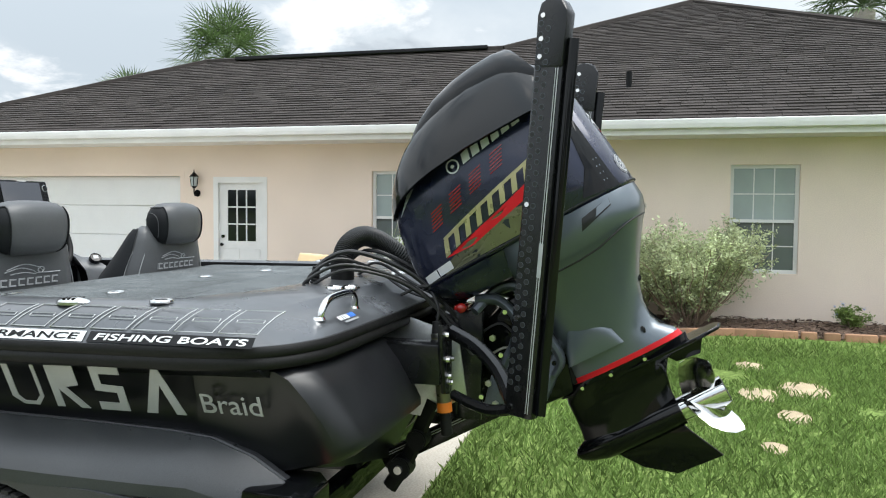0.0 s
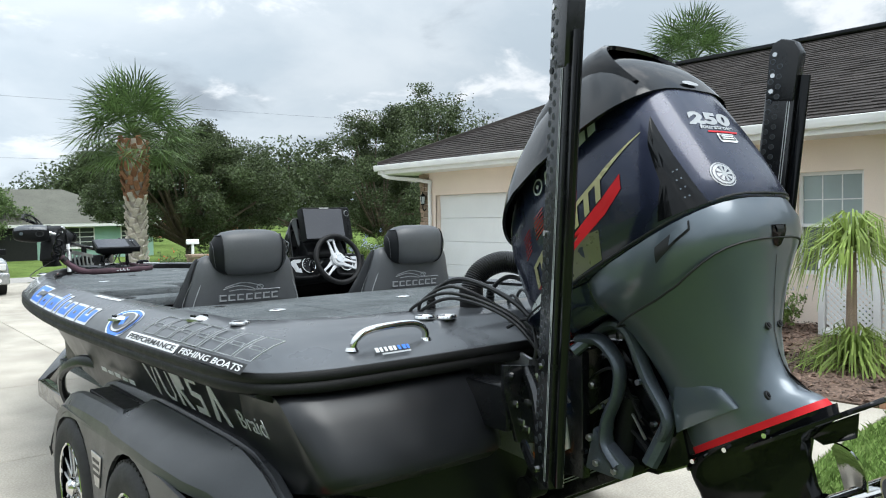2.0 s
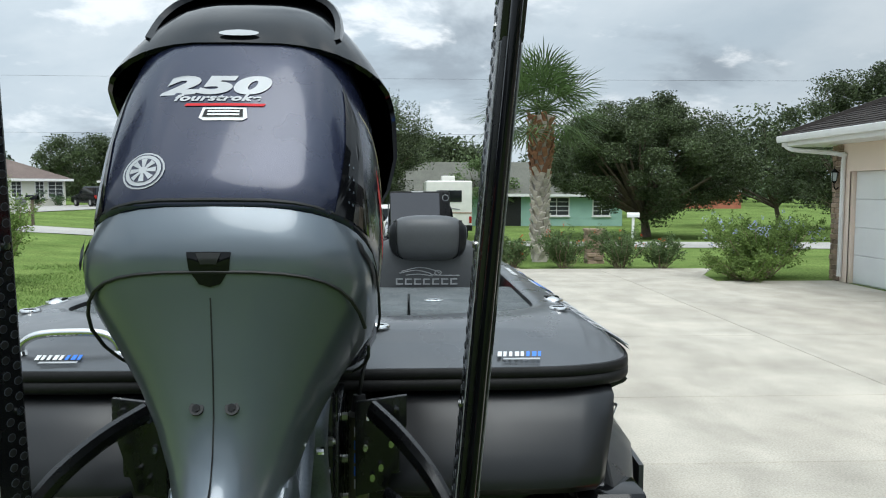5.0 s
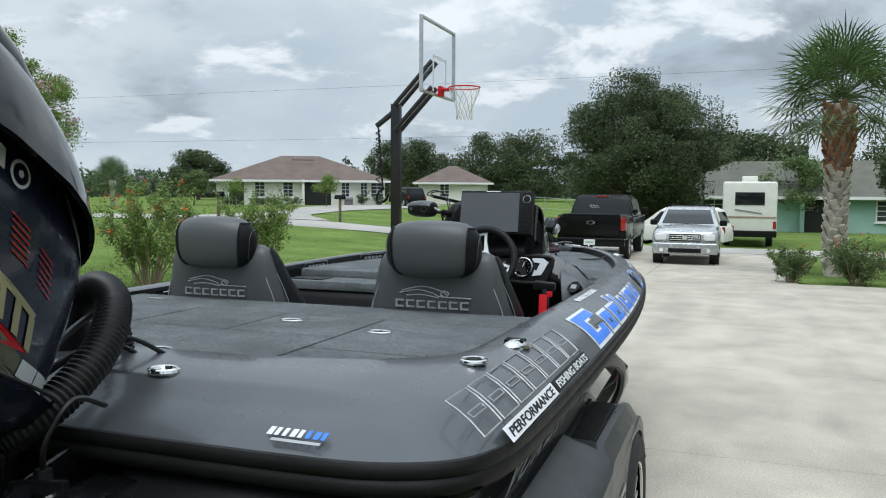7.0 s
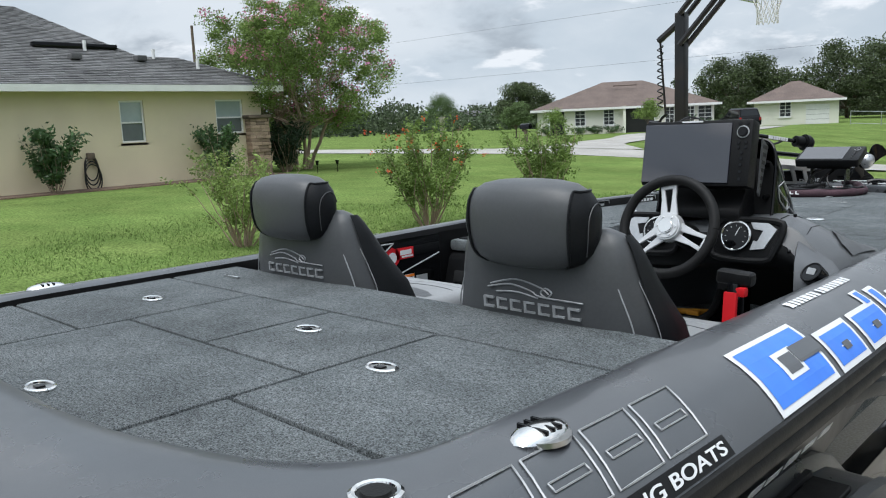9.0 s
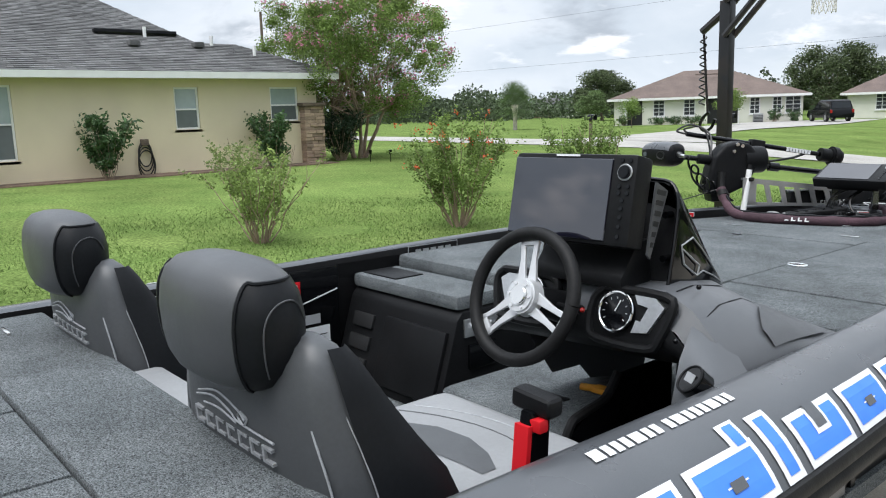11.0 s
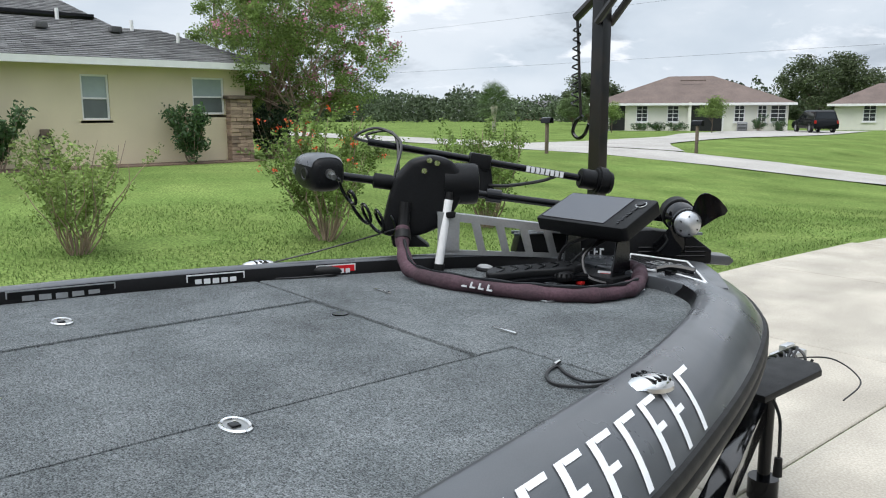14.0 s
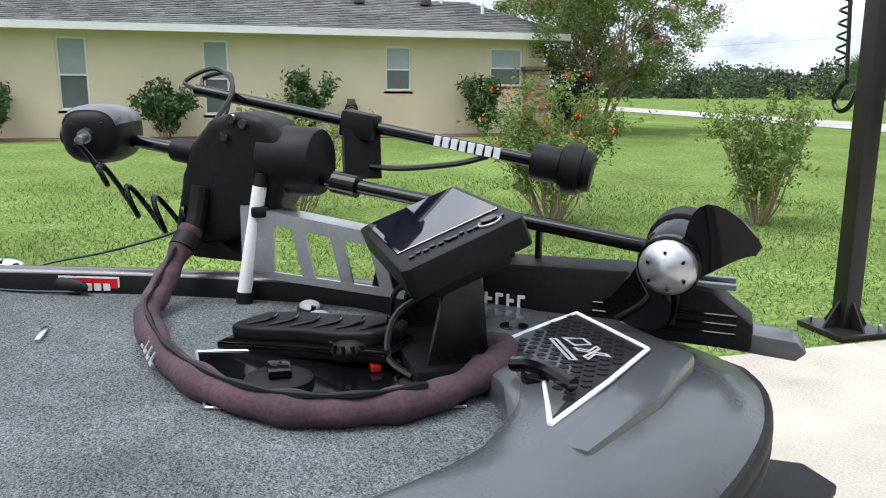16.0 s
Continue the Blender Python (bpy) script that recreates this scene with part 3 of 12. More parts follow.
bed = solo("mulch_bed", prism(MULCH, "z", -0.06, 0.01), M_mulch, "bed of reddish-brown bark mulch along the house wall", "mulch bed", kind="structure")
ob = new("bark_chips", quads("bark_chips", chips(MULCH, 34000, 0.028, 0.025), M_mulch))
tagged(ob, "loose reddish-brown bark chips lying in the bed", "bark chips", kind="stuff")
edge = thing("bed_edging", "row of terracotta edging blocks between lawn and mulch", "edging", kind="structure")
epath = curve([(4.6, 0.5, 0), (5.5, 0.12, 0), (6.6, -0.8, 0), (7.26, -1.9, 0), (7.25, -3.7, 0), (7.28, -9, 0)], 9)
acc, last = 0.0, epath[0]
blk = None
for a, b in zip(epath, epath[1:]):
    L = (b - a).length
    k = max(1, round(L / 0.2))
    for i in range(k):
        p, d = a.lerp(b, (i + 0.5) / k), (b - a)
        if blk is None:
            blk = part("block", box(-0.09, 0.09, -0.05, 0.05, -0.05, 0.075, 0.012), M_edging, edge)
            q = blk
        else:
            q = new("block", blk.data)
            q.parent = edge
        q.matrix_basis = Matrix.Translation(p) @ Matrix.Rotation(math.atan2(d.y, d.x), 4, "Z")

# grass blades on the near stretches of lawn
LAWNS = [([(0.6, 0.15), (2.6, 0.19), (3.2, 0.28), (4.5, 0.42), (5.4, 0.1), (6.5, -0.8), (7.2, -1.9), (7.2, -7), (0.0, -6), (-2.6, -4.5), (-3.0, 0.05)], 150000, 0.055),
         ([(-2.85, 2), (-2.85, 22), (-6, 21), (-9, 13), (-12, 9), (-12, 1.5), (-6, 0)], 120000, 0.034)]
PATCHES = ((3.9, -1.95, 0.17), (3.2, -2.12, 0.13), (4.2, -2.35, 0.22), (2.3, -1.86, 0.09), (5.2, -2.0, 0.15))
BL = []
for poly, n, hgt in LAWNS:
    xs, ys = [p[0] for p in poly], [p[1] for p in poly]
    X, Y = rng.uniform(min(xs), max(xs), n), rng.uniform(min(ys), max(ys), n)
    keep = np.array([inside(x, y, poly) for x, y in zip(X, Y)])
    bare = np.array([noise.noise((x * 0.9 + 4, y * 0.9, 0)) > 0.42 or any(math.hypot((x - px) / 1.5, y - py) < pr * (0.8 + 0.5 * noise.noise((x * 6, y * 6, 2))) and noise.noise((x * 25, y * 25, 0)) < 0.35 for px, py, pr in PATCHES) for x, y in zip(X, Y)])
    cx, cy = sum(xs) / len(xs), sum(ys) / len(ys)
    # thin out towards the edge of the stretch
    fade = np.array([inside(cx + (x - cx) * f, cy + (y - cy) * f, poly) for x, y, f in zip(X, Y, rng.uniform(1.0, 1.45, n))])
    bare |= ~fade & (np.array([y < -0.2 or x < -3.2 for x, y in zip(X, Y)]))
    X, Y = X[keep & ~bare], Y[keep & ~bare]
    Z = np.array([terrain(x, y) - 0.02 for x, y in zip(X, Y)])
    a = rng.uniform(0, 2 * np.pi, len(X))
    h = hgt * rng.uniform(0.5, 1.5, len(X))
    lean = h * rng.uniform(0.1, 1.0, len(X))
    b = rng.uniform(0, 2 * np.pi, len(X))
    w = 0.0045
    p0 = np.stack([X - w * np.cos(a), Y - w * np.sin(a), Z], 1)
    p1 = np.stack([X + w * np.cos(a), Y + w * np.sin(a), Z], 1)
    mid = np.stack([X + 0.4 * lean * np.cos(b) + w * np.cos(a), Y + 0.4 * lean * np.sin(b) + w * np.sin(a), Z + 0.65 * h], 1)
    tip = np.stack([X + lean * np.cos(b), Y + lean * np.sin(b), Z + h], 1)
    BL.append(np.stack([p0, p1, mid, tip], 1))
tagged(new("grass", quads("grass", np.concatenate(BL), M_blade)), "short bright green lawn grass blades", "grass", kind="stuff")
for cx, cy, r in PATCHES:
    pts = [(cx + r * (1 + 0.3 * noise.noise((a, cx, 0))) * math.cos(a) * 1.5, cy + r * (1 + 0.3 * noise.noise((a, cy, 3))) * math.sin(a)) for a in np.linspace(0, 6.1, 18)]
    solo("sand_patch", prism(pts, "z", -0.03, -0.004), M_sand, "bare sandy patch in the lawn", "sand patch", group="bare patches in the lawn", kind="structure", base=(cx, cy, -0.01))

# ---------- houses ----------


def wall_with_holes(x0, x1, y0, y1, z0, z1, holes, along="y"):
    """A wall of thickness x0..x1 from y0 to y1 with openings (ya, yb, za, zb); along x swaps the axes."""
    ys = sorted({y0, y1, *[h[0] for h in holes], *[h[1] for h in holes]})
    zs = sorted({z0, z1, *[h[2] for h in holes], *[h[3] for h in holes]})
    bm = bmesh.new()
    solid = [[not any(h[0] <= (a + b) / 2 <= h[1] and h[2] <= (c + d) / 2 <= h[3] for h in holes) for c, d in zip(zs, zs[1:])] for a, b in zip(ys, ys[1:])]
    vert = {}

    def v(x, y, z):
        k = (x, y, z)
        if k not in vert:
            vert[k] = bm.verts.new((x, y, z) if along == "y" else (y, x, z))
        return vert[k]

    def q(*c):
        bm.faces.new([v(*p) for p in c])
    for i, (a, b) in enumerate(zip(ys, ys[1:])):
        for j, (c, d) in enumerate(zip(zs, zs[1:])):
            if not solid[i][j]:
                continue
            for x in (x0, x1):
                q((x, a, c), (x, b, c), (x, b, d), (x, a, d))
            if i == 0 or not solid[i - 1][j]:
                q((x0, a, c), (x1, a, c), (x1, a, d), (x0, a, d))
            if i == len(solid) - 1 or not solid[i + 1][j]:
                q((x0, b, c), (x1, b, c), (x1, b, d), (x0, b, d))
            if j == 0 or not solid[i][j - 1]:
                q((x0, a, c), (x1, a, c), (x1, b, c), (x0, b, c))
            if j == len(solid[i]) - 1 or not solid[i][j + 1]:
                q((x0, a, d), (x1, a, d), (x1, b, d), (x0, b, d))
    return bm


def sash(x, side, ya, yb, za, zb, parent, blind=True, cols=2, rows=0, dark=False):
    """A white sash window set in an opening; side is the sign of x towards the outside."""
    s = side
    w = 0.05
    win = part("window", join(box(min(x, x - s * 0.06), max(x, x - s * 0.06), ya, ya + w, za, zb), box(min(x, x - s * 0.06), max(x, x - s * 0.06), yb - w, yb, za, zb),
               box(min(x, x - s * 0.06), max(x, x - s * 0.06), ya + w, yb - w, zb - w, zb), box(min(x, x - s * 0.06), max(x, x - s * 0.06), ya + w, yb - w, za, za + w)), M_trim, parent, "white vinyl sash window with blinds")
    zm = (za + zb) / 2 - 0.03
    part("meeting_rail", box(min(x + s * 0.008, x - s * 0.05), max(x + s * 0.008, x - s * 0.05), ya + w, yb - w, zm - 0.02, zm + 0.025), M_trim, win)
    gx0 = x - s * 0.035
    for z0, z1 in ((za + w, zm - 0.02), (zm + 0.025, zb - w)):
        # upper pane pale with painted reflection and blinds, lower one darker for its screen
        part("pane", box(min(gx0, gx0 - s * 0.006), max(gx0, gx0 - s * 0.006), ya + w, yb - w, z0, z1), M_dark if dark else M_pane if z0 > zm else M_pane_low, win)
        for c in range(1, cols):
            yc = ya + w + (yb - ya - 2 * w) * c / cols
            part("muntin", box(min(gx0 + s * 0.008, gx0), max(gx0 + s * 0.008, gx0), yc - 0.008, yc + 0.008, z0, z1), M_trim, win)
        for r in range(1, rows):
            zc = z0 + (z1 - z0) * r / rows
            part("muntin", box(min(gx0 + s * 0.009, gx0), max(gx0 + s * 0.009, gx0), ya + w, yb - w, zc - 0.008, zc + 0.008), M_trim, win)
    part("sill", box(min(x + s * 0.05, x + s * 0.01), max(x + s * 0.05, x + s * 0.01), ya - 0.06, yb + 0.06, za - 0.09, za - 0.005, 0.01), parent["sillmat"] and M_sillmap[parent.name.split(".")[0]], win)
    return win


M_sillmap = {"house_wall": M_stucco, "neighbour_house_wall": M_stucco_y}


def shingles(rows, material, name, parent, label):
    """Tabs laid course by course: rows of (start, end, normal) lines up a slope."""
    verts, faces = [], []
    o = ORG[parent]
    for k, (a, b, nrm, upv) in enumerate(rows):
        L = (b - a).length
        if L < 0.1:
            continue
        d = (b - a) / L
        s = -random.uniform(0, 0.3)
        while s < L:
            w = random.choice((0.17, 0.25, 0.33, 0.33))
            p, q = a + d * max(0, s + 0.004), a + d * min(L, s + w - 0.004)
            s += w
            if (q - p).dot(d) < 0.03:
                continue
            t = random.choice((0.017, 0.020, 0.024))
            i = len(verts)
            drop = upv * random.uniform(-0.005, 0.003)
            verts += [p + drop, q + drop, q + upv * 0.17, p + upv * 0.17, p + drop + nrm * t, q + drop + nrm * t, q + upv * 0.17 + nrm * 0.002, p + upv * 0.17 + nrm * 0.002]
            faces += [(i, i + 1, i + 5, i + 4), (i + 4, i + 5, i + 6, i + 7), (i + 1, i + 2, i + 6, i + 5), (i + 3, i, i + 4, i + 7)]
    me = bpy.data.meshes.new(name)
    me.from_pydata([tuple(v - o) for v in verts], [], faces)
    me.materials.append(material)
    ob = new(name, me)
    ob.parent = parent
    return tagged(ob, label, kind="stuff")


house = thing("house", "single-storey tan stucco house with attached garage", "house", (8.745, 0, 0))
house["sillmat"] = 1
WX = 8.745
wall = part("house_wall", wall_with_holes(WX, WX + 0.2, -9.6, 12.35, -0.05, 2.72, [(6.97, 11.85, -0.05, 2.1), (5.30, 6.32, -0.05, 2.08), (2.5, 3.42, 0.72, 2.17), (-0.12, 0.56, 1.47, 2.2), (-3.02, -2.09, 0.68, 2.24)]), M_stucco, house, "tan stucco wall", smooth=0)
wall["sillmat"] = 1
part("end_wall", wall_with_holes(12.15, 12.35, WX + 0.2, 16.6, -0.05, 2.72, [], "x"), M_stucco, house, smooth=0)
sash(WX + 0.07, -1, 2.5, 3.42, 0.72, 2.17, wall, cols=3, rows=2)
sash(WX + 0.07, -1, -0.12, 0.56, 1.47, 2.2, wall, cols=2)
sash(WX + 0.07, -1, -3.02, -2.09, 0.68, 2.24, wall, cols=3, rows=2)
# black sheet at the back of the rooms; their shade is in its colour
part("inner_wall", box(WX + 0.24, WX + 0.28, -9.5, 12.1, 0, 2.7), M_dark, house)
# garage door in four ribbed sections
gd = part("garage_door", box(WX + 0.14, WX + 0.16, 6.97, 11.85, -0.02, 2.1), M_garage, house, "closed white sectional garage door")
for i in range(4):
    z0 = 0.0 + i * 0.525
    sec = box(WX + 0.115, WX + 0.14, 6.98, 11.84, z0 + 0.004, z0 + 0.521, 0.008, 1)
    for dz in (0.17, 0.34):
        add(sec, box(WX + 0.111, WX + 0.116, 6.99, 11.83, z0 + dz, z0 + dz + 0.012))
    part("door_section", sec, M_garage, gd)
part("garage_trim", join(box(WX - 0.008, WX + 0.02, 6.88, 6.97, -0.02, 2.19), box(WX - 0.008, WX + 0.02, 11.85, 11.94, -0.02, 2.19), box(WX - 0.008, WX + 0.02, 6.97, 11.85, 2.1, 2.19)), M_stucco, house)
# side door with nine panes
dr = part("door", join(box(WX + 0.05, WX + 0.09, 5.39, 6.23, 0.0, 0.98), box(WX + 0.05, WX + 0.09, 5.39, 5.54, 0.98, 1.98), box(WX + 0.05, WX + 0.09, 6.08, 6.23, 0.98, 1.98), box(WX + 0.05, WX + 0.09, 5.54, 6.08, 1.86, 1.98)), M_trim, house, "white half-glazed back door with nine panes")
part("door_frame", join(box(WX - 0.01, WX + 0.1, 5.30, 5.39, -0.02, 2.08), box(WX - 0.01, WX + 0.1, 6.23, 6.32, -0.02, 2.08), box(WX - 0.01, WX + 0.1, 5.39, 6.23, 1.98, 2.08)), M_trim, house)
for i in range(3):
    for j in range(3):
        part("pane", box(WX + 0.065, WX + 0.07, 5.54 + i * 0.18, 5.54 + i * 0.18 + 0.18, 0.98 + j * 0.293, 0.98 + j * 0.293 + 0.293), M_carglass, dr)
for i in (1, 2):
    part("muntin", box(WX + 0.048, WX + 0.064, 5.54 + i * 0.18 - 0.011, 5.54 + i * 0.18 + 0.011, 0.98, 1.86), M_trim, dr)
    for k in range(3):
        part("muntin", box(WX + 0.048, WX + 0.064, 5.551 + k * 0.18, 5.709 + k * 0.18, 0.98 + i * 0.293 - 0.011, 0.98 + i * 0.293 + 0.011), M_trim, dr)
for y0, y1 in ((5.46, 5.77), (5.85, 6.16)):
    part("panel", box(WX + 0.042, WX + 0.05, y0, y1, 0.2, 0.85, 0.007, 1), M_trim, dr)
part("door_knob", join(cyl((WX + 0.05, 6.16, 0.92), (WX, 6.16, 0.92), 0.012), ball((WX - 0.015, 6.16, 0.92), 0.03)), M_gloss, dr)
part("lock", cyl((WX + 0.05, 6.16, 1.06), (WX + 0.02, 6.16, 1.06), 0.028), M_gloss, dr)


def lantern(y, z):
    t = thing("wall_lantern", "black carriage lantern on the stucco wall", "wall lamp", (WX, y, z))
    part("backplate", cyl((WX, y, z - 0.22), (WX - 0.02, y, z - 0.22), 0.06, bevel=0.004), M_gloss, t)
    part("arm", tube([(WX - 0.02, y, z - 0.22), (WX - 0.08, y, z - 0.26), (WX - 0.11, y, z - 0.2), (WX - 0.11, y, z - 0.13)], 0.012), M_gloss, t)
    part("base", cyl((WX - 0.11, y, z - 0.14), (WX - 0.11, y, z - 0.1), 0.02, 0.05), M_gloss, t)
    part("glass", cyl((WX - 0.11, y, z - 0.1), (WX - 0.11, y, z + 0.06), 0.045, 0.065, seg=8), M_blind, t)
    for k in range(4):
        a = k * math.pi / 2 + 0.4
        c, s = math.cos(a), math.sin(a)
        part("rib", cyl((WX - 0.11 + 0.048 * c, y + 0.048 * s, z - 0.1), (WX - 0.11 + 0.068 * c, y + 0.068 * s, z + 0.06), 0.006, seg=6), M_gloss, t)
    part("cap", join(cyl((WX - 0.11, y, z + 0.06), (WX - 0.11, y, z + 0.13), 0.085, 0.02, seg=12), cyl((WX - 0.11, y, z + 0.13), (WX - 0.11, y, z + 0.19), 0.012, 0.003, seg=8)), M_gloss, t)


lantern(6.63, 2.02)
lantern(12.2, 2.02)
# roof: one long west slope, with the lower hip over the garage end
EX, EZ, SL = 8.06, 2.84, 0.44
nrm_w = Vector((-SL, 0, 1)).normalized()
upv = Vector((1, 0, SL)).normalized()
roof = thing("house_roof", "dark brown-black shingled hip roof", "roof", (8.06, 0, 2.84))


def zr(x):
    return EZ + SL * (x - EX)


bm = bmesh.new()
P = [Vector(p) for p in ((EX, 13.15, EZ), (12.5, 8.75, zr(12.5)), (12.5, 2.0, zr(12.5)), (16.3, -1.8, zr(16.3)), (EX, -10.05, EZ), (16.94, 13.15, EZ), (20.2, -10.05, EZ), (24.5, -1.8, EZ))]
vv = [bm.verts.new(p) for p in P]
bm.faces.new([vv[i] for i in (0, 1, 2, 3, 4)])
bm.faces.new([vv[i] for i in (0, 5, 1)])
b2 = [bm.verts.new(p) for p in ((16.94, -2.4, EZ), (24.5, -10.05, EZ), (24.5, 6.4, EZ))]
bm.faces.new((vv[1], vv[5], b2[0], vv[2]))
bm.faces.new((vv[2], b2[0], vv[3]))
bm.faces.new((vv[3], b2[2], b2[1]))
bm.faces.new((vv[3], b2[1], vv[4]))
part("roof_deck", bm, M_shingle, roof, smooth=0)


def west_span(x):
    n = 13.15 - (x - EX) * (4.4 / 4.44) if x < 12.5 else -1.8 + (16.3 - x)
    s = -10.05 + (x - EX)
    return n, s


rows = []
x, dx = EX - 0.02, 0.143 * upv.x
while x < 16.2:
    n, s = west_span(x)
    base = Vector((x, 0, zr(x))) + nrm_w * 0.004
    rows.append((Vector((base.x, s, base.z)), Vector((base.x, n, base.z)), nrm_w, upv))
    x += dx
shingles(rows, M_shingle, "shingle_courses", roof, "overlapping dark architectural shingles")
for p, q in ((P[0], P[1]), (P[1], P[2]), (P[3], P[4]), (P[2], P[3])):
    part("ridge_cap", tube([p + Vector((0, 0, 0.015)), q + Vector((0, 0, 0.015))], 0.07, seg=6, n=1), M_shingle, roof)
part("ridge_vent", box(12.38, 12.62, 2.3, 8.0, zr(12.5) + 0.0, zr(12.5) + 0.09, 0.02), M_gloss, roof)
for y, x in ((0.75, 11.6), (-0.6, 9.6)):
    part("vent_pipe", cyl((x, y, zr(x) - 0.05), (x, y, zr(x) + 0.25), 0.045), M_plastic, roof)
part("fascia", box(EX - 0.02, EX + 0.02, -10.05, 13.15, 2.62, 2.83), M_trim, roof)
part("fascia", box(EX + 0.02, 16.9, 13.13, 13.17, 2.62, 2.83), M_trim, roof)
part("gutter", prism([(EX - 0.02, 2.70), (EX - 0.10, 2.70), (EX - 0.115, 2.76), (EX - 0.115, 2.83), (EX - 0.02, 2.83)], "y", -10.05, 13.2, 0.008, 1), M_trim, roof, "white aluminium gutter")
part("soffit", box(EX + 0.02, WX + 0.1, -10.0, 13.12, 2.62, 2.64), M_trim, roof)
part("soffit", box(WX + 0.1, 16.6, 12.3, 13.12, 2.62, 2.64), M_trim, roof)
part("downspout", tube([(EX - 0.05, 12.95, 2.7), (EX + 0.05, 12.85, 2.55), (WX - 0.08, 12.05, 2.42), (WX - 0.05, 12.02, 2.2), (WX - 0.05, 12.02, 0.1)], 0.045, seg=8, n=4), M_trim, roof)
part("downspout", box(WX - 0.07, WX - 0.003, 0.78, 0.86, 0.0, 2.62, 0.01), M_trim, roof)
# stone veneer at the garage corner
st = thing("stone_corner", "stacked stone veneer on the garage corner", "stone pillar", (WX, 12.3, 0), kind="structure")
for i in range(26):
    z0 = i * 0.1
    y = 12.08
    while y < 12.4:
        w = min(random.uniform(0.12, 0.26), 12.42 - y)
        d = random.uniform(0.02, 0.05)
        part("stone", box(WX - d, WX - 0.002, y + 0.004, y + w - 0.004, z0 + 0.004, z0 + 0.097, 0.008, 1), M_stone, st)
        y += w
    part("stone", box(WX - 0.03, WX + 0.5, 12.352, 12.352 + random.uniform(0.02, 0.06), z0 + 0.004, z0 + 0.097, 0.008, 1), M_stone, st)
cam_box = thing("security_camera", "small white security camera under the eave", "camera box", (WX, 1.0, 2.42))
part("body", box(WX - 0.12, WX - 0.03, 0.97, 1.04, 2.38, 2.45, 0.015), M_trim, cam_box)
part("bracket", cyl((WX, 1.0, 2.43), (WX - 0.04, 1.0, 2.42), 0.018), M_trim, cam_box)

# the neighbour's house
NX = -19.71
nh = thing("neighbour_house", "cream stucco neighbouring house with grey shingle roof", "house", (NX, 5, 0.45))
nwall = part("neighbour_house_wall", wall_with_holes(NX - 0.2, NX, -9, 14.15, 0.2, 3.1, [(12.55, 13.5, 1.78, 2.8), (9.6, 10.3, 1.64, 2.8), (4.92, 5.55, 1.02, 2.86), (1.56, 2.25, 1.14, 2.88), (-4, -3.2, 1.1, 2.86)]), M_stucco_y, nh, smooth=0)
nwall["sillmat"] = 1
part("end_wall", wall_with_holes(13.95, 14.15, -30, NX - 0.2, 0.2, 3.1, [], "x"), M_stucco_y, nh, smooth=0)
# black sheet behind the openings, painted with the darkness of the unlit rooms
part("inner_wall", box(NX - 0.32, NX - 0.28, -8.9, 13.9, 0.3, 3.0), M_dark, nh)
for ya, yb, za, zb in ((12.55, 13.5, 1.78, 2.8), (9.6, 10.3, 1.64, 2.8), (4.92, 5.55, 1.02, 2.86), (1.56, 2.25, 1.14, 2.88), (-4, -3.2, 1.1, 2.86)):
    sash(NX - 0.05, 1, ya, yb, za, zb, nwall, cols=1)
NE, NZ, NS = -19.25, 3.2, 0.42
upn = Vector((-1, 0, NS)).normalized()
nrn = Vector((NS, 0, 1)).normalized()
nroof = thing("neighbour_roof", "weathered grey shingled hip roof", "roof", (NE, 5, NZ))


def zn(x):
    return NZ + NS * (NE - x)


bm = bmesh.new()
P = [Vector(p) for p in ((NE, 14.7, NZ), (-21.6, 12.4, zn(-21.6)), (-21.6, 11.2, zn(-21.6)), (-26.2, 9.4, zn(-26.2)), (-26.2, -4, zn(-26.2)), (NE, -10, NZ), (-33, 14.7, NZ), (-33, -10, NZ))]
vv = [bm.verts.new(p) for p in P]
bm.faces.new([vv[i] for i in (0, 1, 2, 3, 4, 5)])
bm.faces.new([vv[i] for i in (0, 6, 3, 2, 1)])
bm.faces.new([vv[i] for i in (3, 6, 7, 4)])
bm.faces.new([vv[i] for i in (4, 7, 5)])
part("roof_deck", bm, M_shingle_g, nroof, smooth=0)
rows, x = [], NE + 0.02
while x > -26.1:
    n = 14.7 - (NE - x) * (2.3 / 2.35) if x > -21.6 else (11.2 - (-21.6 - x) * (1.8 / 4.6))
    s = -10 + (NE - x) * (6 / 6.95)
    b = Vector((x, 0, zn(x))) + nrn * 0.004
    rows.append((Vector((b.x, s, b.z)), Vector((b.x, n, b.z)), nrn, upn))
    x -= 0.143 * -upn.x
shingles(rows, M_shingle_g, "shingle_courses", nroof, "overlapping grey shingles")
part("fascia", box(NE - 0.02, NE + 0.03, -10, 14.72, 3.02, 3.2), M_trim, nroof)
part("soffit", box(NX - 0.1, NE - 0.02, -10, 14.7, 3.04, 3.06), M_trim, nroof)
part("ridge_vent", box(-22.3, -22.05, 8.4, 10.8, zn(-22.3) - 0.05, zn(-22.3) + 0.09, 0.02), M_gloss, nroof)
for y, x in ((9.8, -22), (11.6, -21.4), (12.6, -20.6)):
    part("vent_pipe", cyl((x, y, zn(x) - 0.05), (x, y, zn(x) + 0.3), 0.05), M_trim, nroof)
for y in (9.0, 10.9):
    part("roof_vent", box(-21.3, -21.0, y, y + 0.3, zn(-21.2), zn(-21.2) + 0.16, 0.03), M_shingle_g, nroof)
ns = thing("stone_pillar", "stacked brown stone pillar with a dark cap", "stone pillar", (-19.4, 13.85, 0.42), kind="structure")
